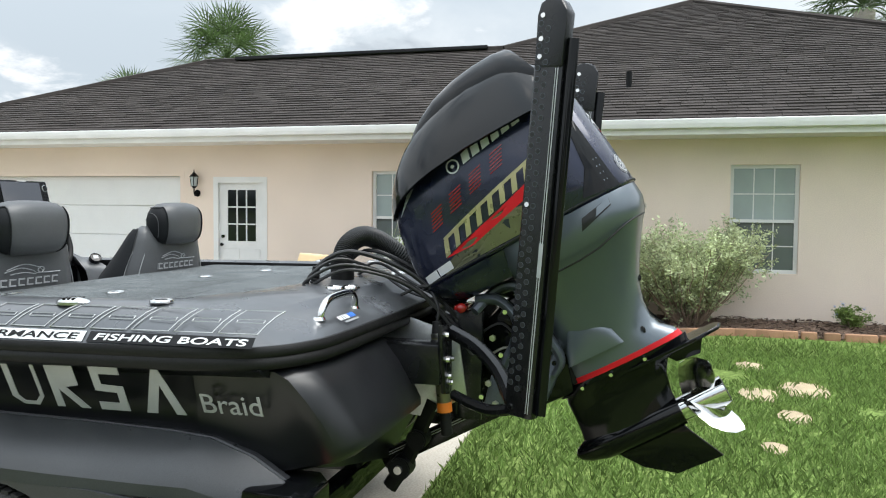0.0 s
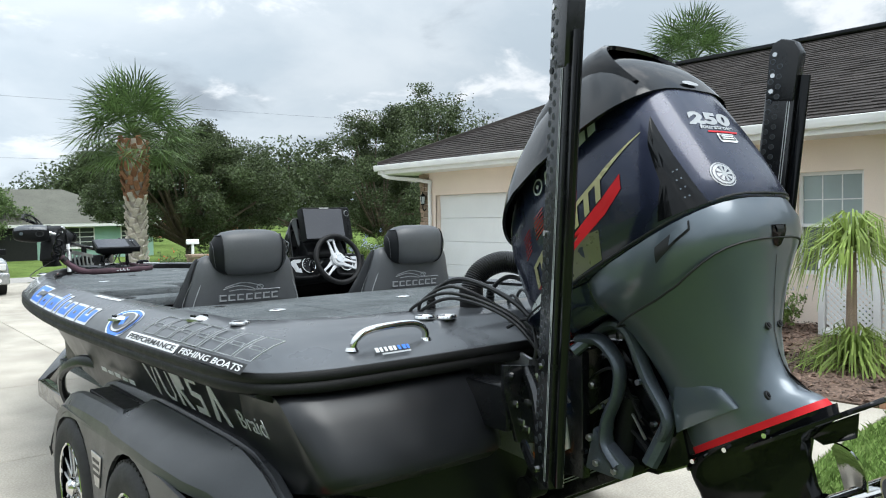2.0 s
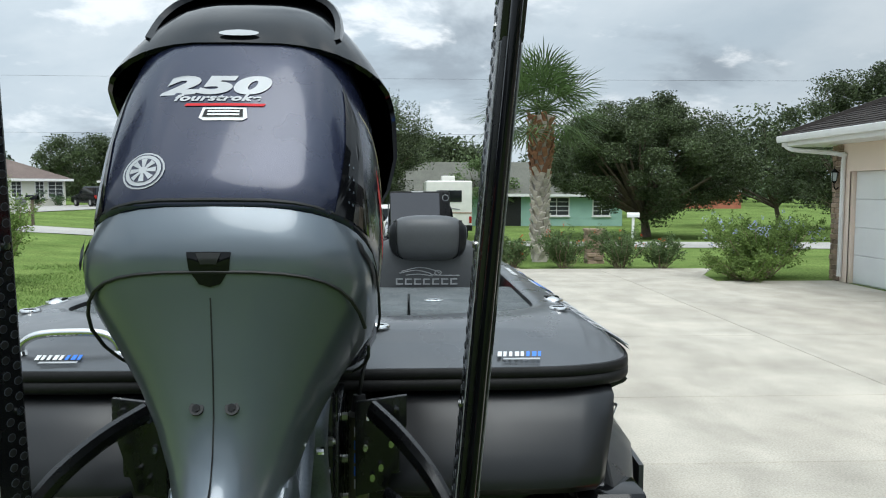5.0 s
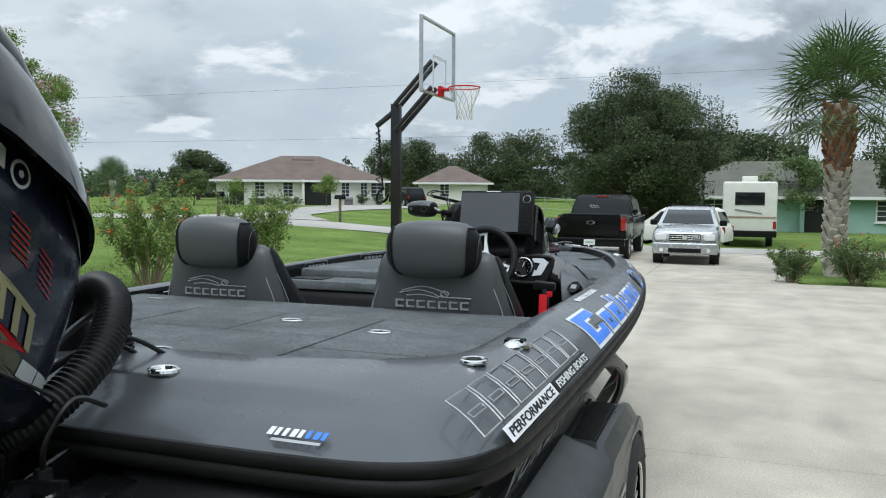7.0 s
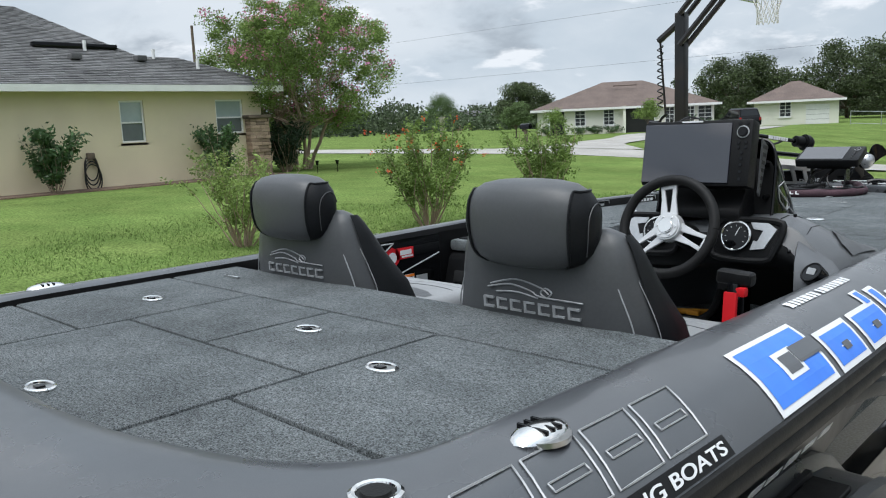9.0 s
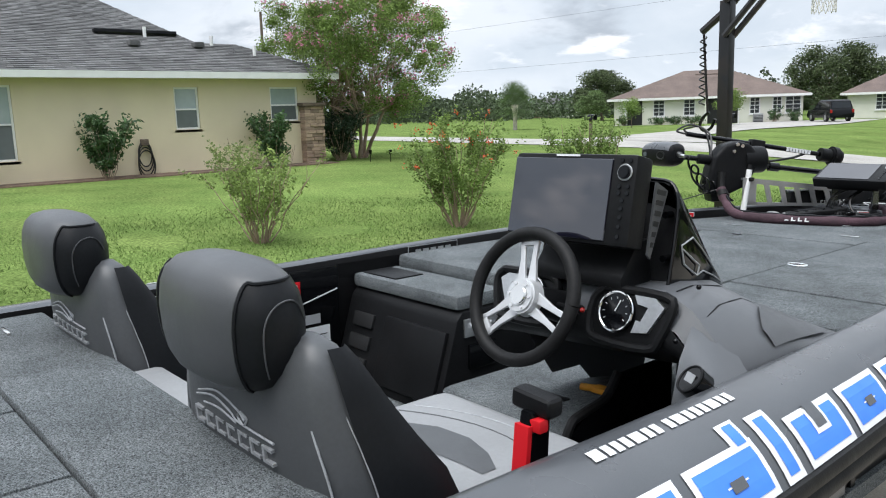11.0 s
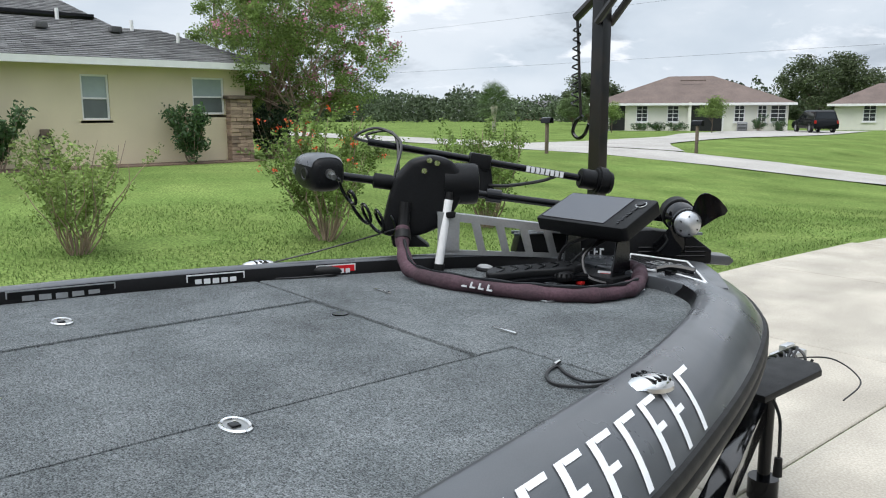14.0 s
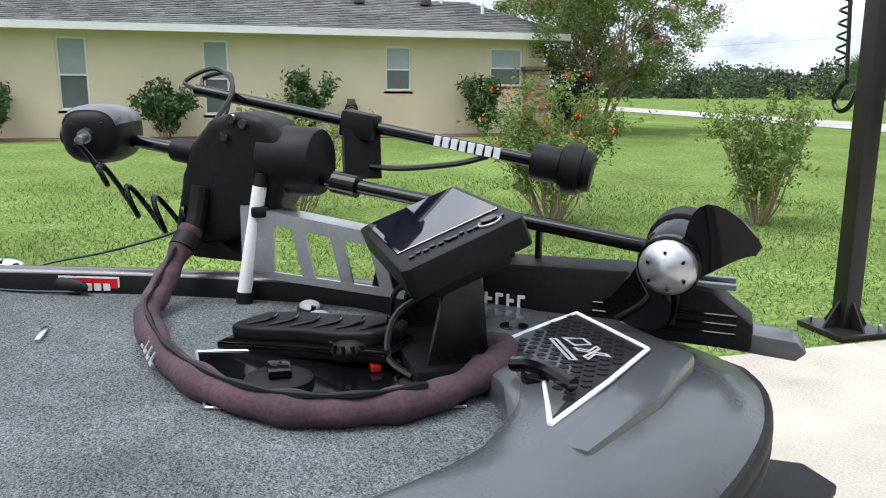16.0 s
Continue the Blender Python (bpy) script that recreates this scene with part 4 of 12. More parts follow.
for i in range(17):
    z0 = 0.42 + i * 0.105
    y = 13.52
    while y < 14.2:
        w = min(random.uniform(0.16, 0.4), 14.22 - y)
        part("stone", box(NX + 0.002, -19.40 + random.uniform(-0.02, 0.03), y + 0.004, y + w - 0.004, z0 + 0.003, z0 + 0.102, 0.01, 1), M_stone, ns)
        y += w
part("cap", box(NX + 0.002, -19.32, 13.45, 14.27, 2.21, 2.31, 0.015), M_bark, ns)
reel = thing("garden_hose", "coiled garden hose on a dark wall bracket", "garden hose", (NX, 8.65, 1.2))
for k in range(4):
    r = 0.24 + 0.02 * k
    part("coil", tube([(NX + 0.05 + 0.02 * k, 8.65 + r * 0.75 * math.sin(a), 1.02 - 0.1 * k + (r + 0.1) * math.cos(a)) for a in np.linspace(0, 2 * math.pi, 15)], 0.018, seg=6, n=2), M_hose, reel)
part("bracket", box(NX + 0.002, NX + 0.14, 8.55, 8.75, 1.25, 1.42, 0.02), M_bark, reel)
solo("mulch_strip", prism([(NX, -9), (NX + 1.0, -9), (NX + 0.9, 4), (NX + 1.1, 9), (NX + 0.9, 14.3), (NX, 14.3)], "z", 0.36, 0.475), M_mulch, "dark mulch strip along the neighbour's wall", "mulch bed", kind="structure")


def far_house(name, label, cx, cy, w, d, z0, wmat, rmat, eave=2.6, rise=2.4, holes=(), turn=0.0, ridge=0.45, door=None):
    h = thing(name, label, "house", (cx, cy, z0), turn=Matrix.Translation((cx, cy, z0)) @ Matrix.Rotation(radians(turn), 4, "Z") @ Matrix.Translation((-cx, -cy, -z0)))
    part("wall", box(cx - w / 2, cx + w / 2, cy - d / 2, cy + d / 2, z0 - 0.5, z0 + eave), wmat, h)
    o = 0.6
    a = [Vector((cx + sx * (w / 2 + o), cy + sy * (d / 2 + o), z0 + eave)) for sx, sy in ((-1, -1), (1, -1), (1, 1), (-1, 1))]
    r = [Vector((cx - w / 2 * ridge, cy, z0 + eave + rise)), Vector((cx + w / 2 * ridge, cy, z0 + eave + rise))]
    bm = bmesh.new()
    A, R = [bm.verts.new(p) for p in a], [bm.verts.new(p) for p in r]
    for f in ((A[0], A[1], R[1], R[0]), (A[1], A[2], R[1]), (A[2], A[3], R[0], R[1]), (A[3], A[0], R[0]), (A[3], A[2], A[1], A[0])):
        bm.faces.new(f)
    part("roof", bm, rmat, h, smooth=0)
    part("fascia", box(cx - w / 2 - o, cx + w / 2 + o, cy - d / 2 - o - 0.03, cy - d / 2 - o, z0 + eave - 0.18, z0 + eave + 0.02), M_trim, h)
    for fx, wd in holes:
        x = cx + fx * w
        win = part("window", box(x - wd / 2 - 0.08, x + wd / 2 + 0.08, cy - d / 2 - 0.04, cy - d / 2, z0 + 0.75, z0 + 2.2), M_trim, h)
        part("pane", box(x - wd / 2, x + wd / 2, cy - d / 2 - 0.05, cy - d / 2 - 0.04, z0 + 0.83, z0 + 1.46), M_pane_far, win)
        part("pane", box(x - wd / 2, x + wd / 2, cy - d / 2 - 0.05, cy - d / 2 - 0.04, z0 + 1.52, z0 + 2.12), M_pane_far, win)
        part("muntin", join(box(x - 0.025, x + 0.025, cy - d / 2 - 0.06, cy - d / 2 - 0.05, z0 + 0.83, z0 + 2.12), *[box(x - wd / 2, x + wd / 2, cy - d / 2 - 0.06, cy - d / 2 - 0.05, z0 + zz - 0.02, z0 + zz + 0.02) for zz in (1.145, 1.82)]), M_trim, win)
        part("sill", box(x - wd / 2 - 0.14, x + wd / 2 + 0.14, cy - d / 2 - 0.12, cy - d / 2, z0 + 0.66, z0 + 0.75), M_trim, win)
    if door:
        x = cx + door * w
        # flat near-black panel on the wall paints the porch's shade; no depth is built
        part("porch", box(x - 1.3, x + 1.3, cy - d / 2 - 0.03, cy - d / 2, z0, z0 + 2.35), M_dark, h)
        part("post", box(x - 1.5, x - 1.25, cy - d / 2 - 0.5, cy - d / 2 - 0.25, z0, z0 + 2.45), wmat, h)
    return h


bung = far_house("pale_house", "pale yellow bungalow with a brown hip roof over the road", -39.0, 68.3, 15.8, 10, 0.28, M_stucco_w, M_roof_b, 2.36, 2.5, ((-0.25, 0.85), (-0.085, 0.85), (0.257, 0.7), (0.37, 0.6), (0.45, 1.1)), 32, 0.24, 0.09)
fy_ = 68.3 - 5.0
# the recess by the corner is only its shade, painted as a dark panel
part("corner_recess", box(-39.0 - 6.7, -39.0 - 5.4, fy_ - 0.03, fy_, 0.3, 2.45), M_dark, bung, "flat dark panel painting the shade of a recess by the corner post")
part("corner_post", box(-39.0 - 6.95, -39.0 - 6.72, fy_ - 0.4, fy_ - 0.1, 0.2, 2.6), M_trim, bung)
part("porch_frame", join(box(-39.0 + 0.0, -39.0 + 0.14, fy_ - 0.12, fy_, 0.28, 2.64), box(-39.0 + 2.70, -39.0 + 2.84, fy_ - 0.12, fy_, 0.28, 2.64)), M_trim, bung)
part("roof_vent", xf(box(-1.1, 1.1, -0.05, 0.05, 0.0, 0.1), Matrix.Translation((-38.8, 66.4, 4.62))), M_roof_b, bung)
ac = part("air_conditioner", box(-39.0 + 3.9, -39.0 + 4.7, fy_ - 1.0, fy_ - 0.25, 0.25, 1.05, 0.04), M_vinyl_g, bung, "grey louvred air conditioner")
for k in range(5):
    part("louvre", box(-39.0 + 3.93, -39.0 + 4.67, fy_ - 1.015, fy_ - 0.99, 0.36 + 0.12 * k, 0.41 + 0.12 * k), M_dark, ac)
garage2 = far_house("pale_house", "pale garage house with a brown roof over the road", -27.3, 81.4, 7.4, 8, 0.28, M_stucco_w, M_roof_b, 2.3, 1.9, ((-0.12, 0.9),), 20, 0.1)
part("garage_door", box(-27.3 + 0.9, -27.3 + 2.9, 81.4 - 4.04, 81.4 - 4.0, 0.28, 2.1), M_trim, garage2, "white panelled garage door")
for k in range(3):
    part("panel_groove", box(-27.3 + 0.92, -27.3 + 2.88, 81.4 - 4.05, 81.4 - 4.03, 0.72 + 0.45 * k, 0.745 + 0.45 * k), M_vinyl_g, garage2)
far_house("green_house", "pale green house with an olive shingle roof", 7.0, 62, 20, 11, -0.95, M_stucco_g, M_roof_o, 2.4, 2.6, ((-0.3, 1.6), (0.25, 1.8), (0.42, 1.2)), -2, 0.5, 0.05)
far_house("brick_house", "distant low orange brick house", 40, 118, 22, 9, -0.7, M_brick, M_roof_o, 2.5, 1.6, ((-0.2, 1.5), (0.2, 1.5)), 0, 0.6)
far_house("distant_house", "distant grey house beyond the field", -113.8, 137.9, 5.5, 6, 0.2, M_stucco_w, M_roof_o, 2.2, 1.2, ((-0.2, 0.9),), 40, 0.4)
far_house("distant_house", "distant dark-roofed house beyond the field", -126, 143, 14, 9, 0.2, M_stone, M_shingle_g, 2.4, 2.2, ((-0.25, 1.4), (0.1, 1.4), (0.33, 1.4)), 42, 0.4)
far_house("distant_house", "distant white house by the tree line", -137, 129.6, 7, 8, 0.2, M_stucco_w, M_roof_o, 2.4, 1.7, ((-0.2, 1.0), (0.2, 1.0)), 46, 0.4)

# ---------- trees and shrubs ----------


def tapered(p, q, r0, r1, wob=0.1, k=5, seed=0):
    p, q = Vector(p), Vector(q)
    L = (q - p).length
    pts = [p.lerp(q, i / k) + Vector((noise.noise((i * 1.7, seed, 1)), noise.noise((i * 1.7, seed, 5)), 0)) * wob * L * (1 if 0 < i else 0) for i in range(k + 1)]
    return tube(pts, lambda t: r0 + (r1 - r0) * t, seg=7, n=2), pts[-1]


def tree(name, label, base, height, width, trunk_h, trunk_r, n_leaf, leaf, material, seed, clumps=60, bark=None, group="", flat_top=0.8, fill=0.55, flowers=None, stems=1, low=0.25, spread=1.0):
    """A tapered trunk with limbs and a crown of many small leaves in uneven clumps."""
    g = np.random.default_rng(seed)
    b = Vector(base)
    t = thing(name, label, "tree", base, group)
    tr = bmesh.new()
    tops = []
    for s in range(stems):
        a = s * 2 * math.pi / stems + seed
        lean = Vector((math.cos(a), math.sin(a), 0)) * (0.14 * width if stems > 1 else 0.02 * width)
        bit, tip = tapered(b - Vector((0, 0, 0.15)) + lean * 0.15, b + lean + Vector((0, 0, trunk_h)), trunk_r, trunk_r * 0.6, 0.05, 5, seed + s)
        add(tr, bit)
        tops.append(tip)
    part("trunk", tr, bark or M_bark, t)
    ch = height - trunk_h * 0.8
    cc = b + Vector((0, 0, trunk_h * 0.8 + ch * 0.45))
    cl = []
    while len(cl) < clumps:
        v = g.uniform(-1, 1, 3)
        r = np.linalg.norm(v)
        if r > 1 or r < fill * g.uniform(0.3, 1):
            continue
        if v[2] < -0.75 + low:
            continue
        cl.append((cc.x + v[0] * width / 2 * (1 - 0.25 * max(0, v[2])), cc.y + v[1] * width / 2 * (1 - 0.25 * max(0, v[2])), cc.z + v[2] * ch * 0.52 * flat_top + g.normal() * 0.03 * height))
    lim = bmesh.new()
    for i, c in enumerate(cl[::3]):
        tip = tops[i % len(tops)]
        add(lim, tapered(tip - Vector((0, 0, trunk_h * 0.25 * ((i * 7) % 5) / 5)), Vector(c), trunk_r * 0.42, trunk_r * 0.06, 0.06, 4, seed + i)[0])
    part("limb", lim, bark or M_bark, t, kind="stuff")
    cl = np.array(cl)
    rad = width / math.sqrt(clumps) * 0.84 * spread
    n_leaf = int(n_leaf * 1.6)
    pick = g.integers(0, len(cl), n_leaf)
    d = g.normal(size=(n_leaf, 3))
    d /= np.linalg.norm(d, axis=1, keepdims=True)
    size_c = g.uniform(0.6, 1.35, len(cl))
    c = cl[pick] + np.clip(g.normal(size=(n_leaf, 3)), -1.7, 1.7) * (rad * 0.55 * size_c[pick])[:, None] * np.array([1, 1, 0.75])
    c[:, 2] = np.maximum(c[:, 2], b.z + 0.1)
    o = new("crown", quads("crown", leaves(c, leaf, 0.5, g) - np.array(b), material))
    o.parent = t
    o["kind"] = "stuff"
    ORG[o] = b
    if flowers:
        fm, nf, fs = flowers
        k = g.integers(0, len(cl), nf)
        e = cl[k] + np.stack([g.normal(0, rad * 0.5, nf), g.normal(0, rad * 0.5, nf), rad * 0.6 + g.uniform(-0.3, 0.3, nf) * rad], 1)
        k = np.repeat(np.arange(nf), 14)
        fc = e[k] + g.normal(0, fs * 1.1, (len(k), 3))
        o = new("blossom", quads("blossom", leaves(fc, fs, 0.8, g) - np.array(b), fm))
        o.parent = t
        o["kind"] = "stuff"
        ORG[o] = b
    return t


def shrub(name, label, base, height, width, n_leaf, leaf, material, seed, twigs=9, flowers=None, group="", category="shrub", aspect=0.45, bare=0.2, up=0.2):
    g = np.random.default_rng(seed)
    b = Vector(base)
    t = thing(name, label, category, base, group)
    tw = bmesh.new()
    tips = []
    for i in range(twigs):
        a = i * 2.4 + seed
        r = width / 2 * g.uniform(0.25, 0.95)
        q = b + Vector((r * math.cos(a), r * math.sin(a), height * g.uniform(0.6, 1.0)))
        bit, e = tapered(b - Vector((0, 0, 0.05)) + Vector((0.13 * r * math.cos(a), 0.13 * r * math.sin(a), 0)), q, 0.006 + height * 0.004, 0.003, 0.10, 5, seed + i)
        add(tw, bit)
        tips.append((np.array(b), np.array(e)))
    part("stem", tw, M_bark_l, t, kind="stuff")
    # leaves sit along short side shoots
    m = max(36, n_leaf // 42)
    k = g.integers(0, len(tips), m)
    A = np.array([tips[i][0] for i in k])
    E = np.array([tips[i][1] for i in k])
    s = g.uniform(max(bare, 0.12), 1.0, m) ** 0.75
    root = A + (E - A) * s[:, None]
    d = (E - A) / np.linalg.norm(E - A, axis=1, keepdims=True) * 0.75 + g.normal(0, 0.62, (m, 3)) + np.array([0, 0, 0.15])
    d /= np.linalg.norm(d, axis=1, keepdims=True)
    ln = (0.11 * height + 0.10 * width) * g.uniform(0.5, 1.25, m)
    j = g.integers(0, m, n_leaf)
    c = root[j] + d[j] * (ln[j] * g.uniform(0.0, 1.0, n_leaf))[:, None] + np.clip(g.normal(0, 1, (n_leaf, 3)), -1.6, 1.6) * leaf * 0.62
    c[:, 2] = np.maximum(c[:, 2], b.z + 0.02)
    o = new("foliage", quads("foliage", leaves(c, leaf, aspect, g, up=up) - np.array(b), material))
    o.parent = t
    o["kind"] = "stuff"
    ORG[o] = b
    if flowers:
        fm, nf, fs = flowers
        k = g.integers(0, len(tips), nf)
        e = np.array([tips[i][1] for i in k]) + g.normal(0, width * 0.07, (nf, 3)) + np.array([0, 0, 0.06])
        k = np.repeat(np.arange(nf), 10)
        o = new("blossom", quads("blossom", leaves(e[k] + g.normal(0, fs * 0.7, (len(k), 3)), fs, 0.7, g) - np.array(b), fm))
        o.parent = t
        o["kind"] = "stuff"
        ORG[o] = b
    return t


def fan_palm(name, label, base, trunk_h, r, crown, seed, n=34, boots=True, group=""):
    """A cabbage palm: boots on the trunk and folded fan leaves."""
    g = np.random.default_rng(seed)
    b = Vector(base)
    t = thing(name, label, "palm tree", base, group)
    part("trunk", tube([b - Vector((0, 0, 0.1)), b + Vector((0, 0, trunk_h * 0.5)), b + Vector((0, 0, trunk_h))], lambda s: r * (1.0 - 0.12 * math.sin(3 * s)) * (1 + 0.5 * smooth01(s, 0.5, 0.85)), seg=14, n=5), M_boot, t)
    if boots:
        bt = [box(-0.07, 0.07, -0.02, 0.03, -0.1, 0.16, 0.015, 1)]
        for mname in (M_boot, M_boot_r):
            me = bmesh.new()
            me.from_mesh(finish(bt[0].copy(), "boot", 0))
            base_ob = None
            for i in range(76 if mname is M_boot else 60):
                lo, hi = (0.02, 0.62) if mname is M_boot else (0.58, 1.0)
                h = trunk_h * (lo + (hi - lo) * (i + 0.5) / (76 if mname is M_boot else 60))
                a = i * 2.39996
                sw = r * (1 + 0.5 * smooth01(h / trunk_h, 0.5, 0.85))
                m = Matrix.Translation(Vector((sw * math.cos(a), sw * math.sin(a), h))) @ Matrix.Rotation(a - math.pi / 2, 4, "Z") @ Matrix.Rotation(radians(-24), 4, "X") @ Matrix.Rotation(radians(18 if i % 2 else -18), 4, "Y")
                if base_ob is None:
                    base_ob = new("boot", bpy.data.meshes.new("boot"))
                    me.to_mesh(base_ob.data)
                    base_ob.data.materials.append(mname)
                    q = base_ob
                else:
                    q = new("boot", base_ob.data)
                q.parent = t
                q.matrix_basis = m
    top = Vector((0, 0, trunk_h + 0.1))
    stems = bmesh.new()
    V = []
    for i in range(n):
        a = i * 2.39996
        el = radians(82 - 112 * ((i + 0.5) / n) ** 0.95)
        d = Vector((math.cos(a) * math.cos(el), math.sin(a) * math.cos(el), math.sin(el)))
        L = crown * g.uniform(0.42, 0.55)
        droop = Vector((0, 0, -0.10 * crown * math.cos(el)))
        hub = top + d * L + droop
        add(stems, tube([top + d * 0.1, top + d * L * 0.6, hub], lambda s: 0.022 - 0.012 * s, seg=5, n=3))
        side = d.cross(Vector((0, 0, 1)))
        side = side.normalized() if side.length > 0.05 else Vector((1, 0, 0))
        nor = side.cross(d)
        R = crown * g.uniform(0.5, 0.62)
        for k in range(30):
            f = radians(-118 + 236 * k / 29)
            e = (d * math.cos(f) + side * math.sin(f) + nor * 0.1 * math.cos(2 * f)).normalized()
            ln = R * (0.62 + 0.38 * math.cos(f / 2.1)) * g.uniform(0.9, 1.06)
            w = e.cross(nor).normalized() * 0.021
            p1 = hub + e * ln * 0.55 + nor * (0.02 if k % 2 else -0.02)
            tip = hub + e * ln + Vector((0, 0, -0.20 * ln * g.uniform(0.4, 1.3)))
            V.append([hub, p1 + w, tip, p1 - w])
    part("leaf_stem", xf(stems, Matrix.Translation(b)), M_palm, t, kind="stuff")
    o = new("frond", quads("frond", np.array([[list(v) for v in q] for q in V]), M_palm))
    o.parent = t
    o["kind"] = "stuff"
    ORG[o] = b
    return t


fan_palm("palm_tree", "cabbage palm with shaggy boots and fan leaves by the drive", (3.93, 17.9, terrain(3.93, 17.9)), 3.8, 0.20, 1.95, 3, 44)
fan_palm("palm_tree", "cabbage palm rising behind the roof", (20, 12.7, 0), 6.3, 0.17, 2.15, 5, 40, False)
fan_palm("palm_tree", "palm half hidden behind the roof hip", (22, 17.8, 0), 5.2, 0.17, 1.6, 8, 26, False)
fan_palm("palm_tree", "palm whose leaves hang over the roof", (18.2, -5.9, 0), 6.5, 0.17, 1.8, 12, 38, False)
fan_palm("palm_tree", "small distant palm in the field", (-46, 50, 0.25), 2.2, 0.2, 2.2, 15, 40, False)
tree("oak_tree", "broad dark live oak beyond the road", (14, 41, -0.75), 8.4, 11.5, 1.0, 0.3, 110000, 0.135, M_leaf_d, 21, 210, low=-0.2)
tree("oak_tree", "tall leaning live oak by the truck", (-3.1, 47, -0.6), 9.4, 9.2, 1.7, 0.34, 120000, 0.13, M_leaf_d, 22, 240, flat_top=1.05, low=-0.25, spread=1.75)
tree("oak_tree", "dark oak at the edge of the green house", (3.2, 72, -0.9), 8.6, 11, 2, 0.3, 12000, 0.36, M_leaf_d, 23, 60)
tree("oak_tree", "dark round oak behind the green house", (19, 76, -0.9), 10, 13, 2, 0.3, 12000, 0.36, M_leaf_d, 24, 60)
tree("oak_tree", "olive-leaved young tree before the green house", (6.0, 57, -0.9), 5.4, 5, 1.5, 0.14, 5000, 0.2, M_leaf, 25, 30)
tree("oak_tree", "tall tree beside the garage house", (22, 34, -0.7), 8.2, 7.5, 1.2, 0.2, 46000, 0.13, M_leaf_d, 26, 110, flat_top=1.1, low=0.1)
tree("oak_tree", "tall tree behind the garage house", (30, 40, -0.7), 10, 10, 1.6, 0.22, 24000, 0.2, M_leaf_d, 27, 90, flat_top=1.1, low=0.1)
tree("oak_tree", "tree screening the far lawn", (27, 52, -0.8), 8, 12, 1.6, 0.22, 12000, 0.32, M_leaf_d, 28, 50, low=0.1)
tree("oak_tree", "round dark oak behind the pale bungalow", (-66.8, 88.5, 0.3), 7.6, 9.5, 1.2, 0.3, 16000, 0.26, M_leaf_d, 29, 60, low=-0.1)
tree("oak_tree", "dark oak beside the far garage", (-24.4, 106.8, 0.2), 9.4, 14, 1.5, 0.3, 18000, 0.32, M_leaf_d, 30, 70, flat_top=1.0, low=-0.1)
tree("oak_tree", "dark oak over the far lawn", (-42.6, 105, 0.2), 9.2, 13, 1.5, 0.3, 18000, 0.32, M_leaf_d, 31, 70, flat_top=1.0, low=-0.1)
tree("oak_tree", "young round tree before the bungalow", (-42.9, 56.4, 0.3), 3.4, 2.8, 0.9, 0.08, 4500, 0.15, M_leaf, 32, 26)
tree("oak_tree", "young tree by the bungalow porch", (-30.3, 57.6, 0.3), 2.9, 2.2, 0.9, 0.05, 2600, 0.14, M_leaf_l, 33, 18)
tree("oak_tree", "thin young tree before the bungalow's corner", (-36.6, 53.7, 0.3), 2.5, 1.9, 1.0, 0.04, 1500, 0.13, M_leaf_l, 34, 14)
tree("oak_tree", "dark oak between the far houses", (-31.5, 112, 0.2), 9.6, 12, 1.5, 0.3, 14000, 0.34, M_leaf_d, 35, 60, flat_top=1.0, low=-0.1)
for hx, hw_, hh_, sd_ in ((-6.9, 1.5, 1.0, 81), (-3.9, 2.0, 0.65, 82), (-2.6, 1.8, 0.6, 85), (-1.0, 2.3, 0.7, 83), (5.6, 1.8, 1.2, 84), (7.2, 1.6, 1.0, 86)):
    c_, s_ = math.cos(radians(32)), math.sin(radians(32))
    shrub("clipped_shrub", "low clipped shrub along the bungalow's wall", (-39.0 + hx * c_ + 5.9 * s_, 68.3 + hx * s_ - 5.9 * c_, 0.28), hh_, hw_, 1100, 0.13, M_leaf_m, sd_, 16, bare=0.02, group="shrubs along the far bungalow")
tree("crape_myrtle", "crape myrtle with several stems and pink blossom", (-20.6, 16.3, 0.40), 6.7, 6.6, 1.7, 0.075, 58000, 0.085, M_leaf_l, 41, 210, M_bark_l, "", 1.05, 0.2, (M_flower_p, 300, 0.08), 5, 0.05)

tl = []
for i in range(760):
    a = radians(rng.uniform(-48, 62))
    dist = rng.uniform(140, 235)
    x, y = -math.sin(a) * dist, math.cos(a) * dist
    stand = noise.noise((a * 9, 3.1, 0))
    r = rng.uniform(2.2, 4.6)
    hh = rng.uniform(2.6, 6.0) + 6.5 * stand
    if hh < 2.5:
        continue
    k = 330
    d = rng.normal(size=(k, 3))
    d /= np.linalg.norm(d, axis=1, keepdims=True)
    lump = 1 + 0.28 * np.sin(d[:, 0] * 5 + i) * np.sin(d[:, 2] * 6 + 2 * i)
    tl.append(np.array([x, y, 0.5 * hh]) + d * np.array([r, r, hh * 0.5]) * (lump * rng.uniform(0.75, 1.0, k))[:, None])
# unseen southern belt, added behind the camera to darken reflections on the motor
for i in range(300):
    a = radians(rng.uniform(125, 235))
    dist = rng.uniform(45, 75)
    x, y = -math.sin(a) * dist, math.cos(a) * dist
    r, hh = rng.uniform(2.5, 4.5), rng.uniform(5, 10)
    d = rng.normal(size=(130, 3))
    d /= np.linalg.norm(d, axis=1, keepdims=True)
    tl.append(np.array([x, y, 0.5 * hh]) + d * np.array([r, r, hh * 0.5]) * rng.uniform(0.75, 1.0, (130, 1)))
tl = np.concatenate(tl)
tl[:, 2] = np.maximum(tl[:, 2], 0.2)
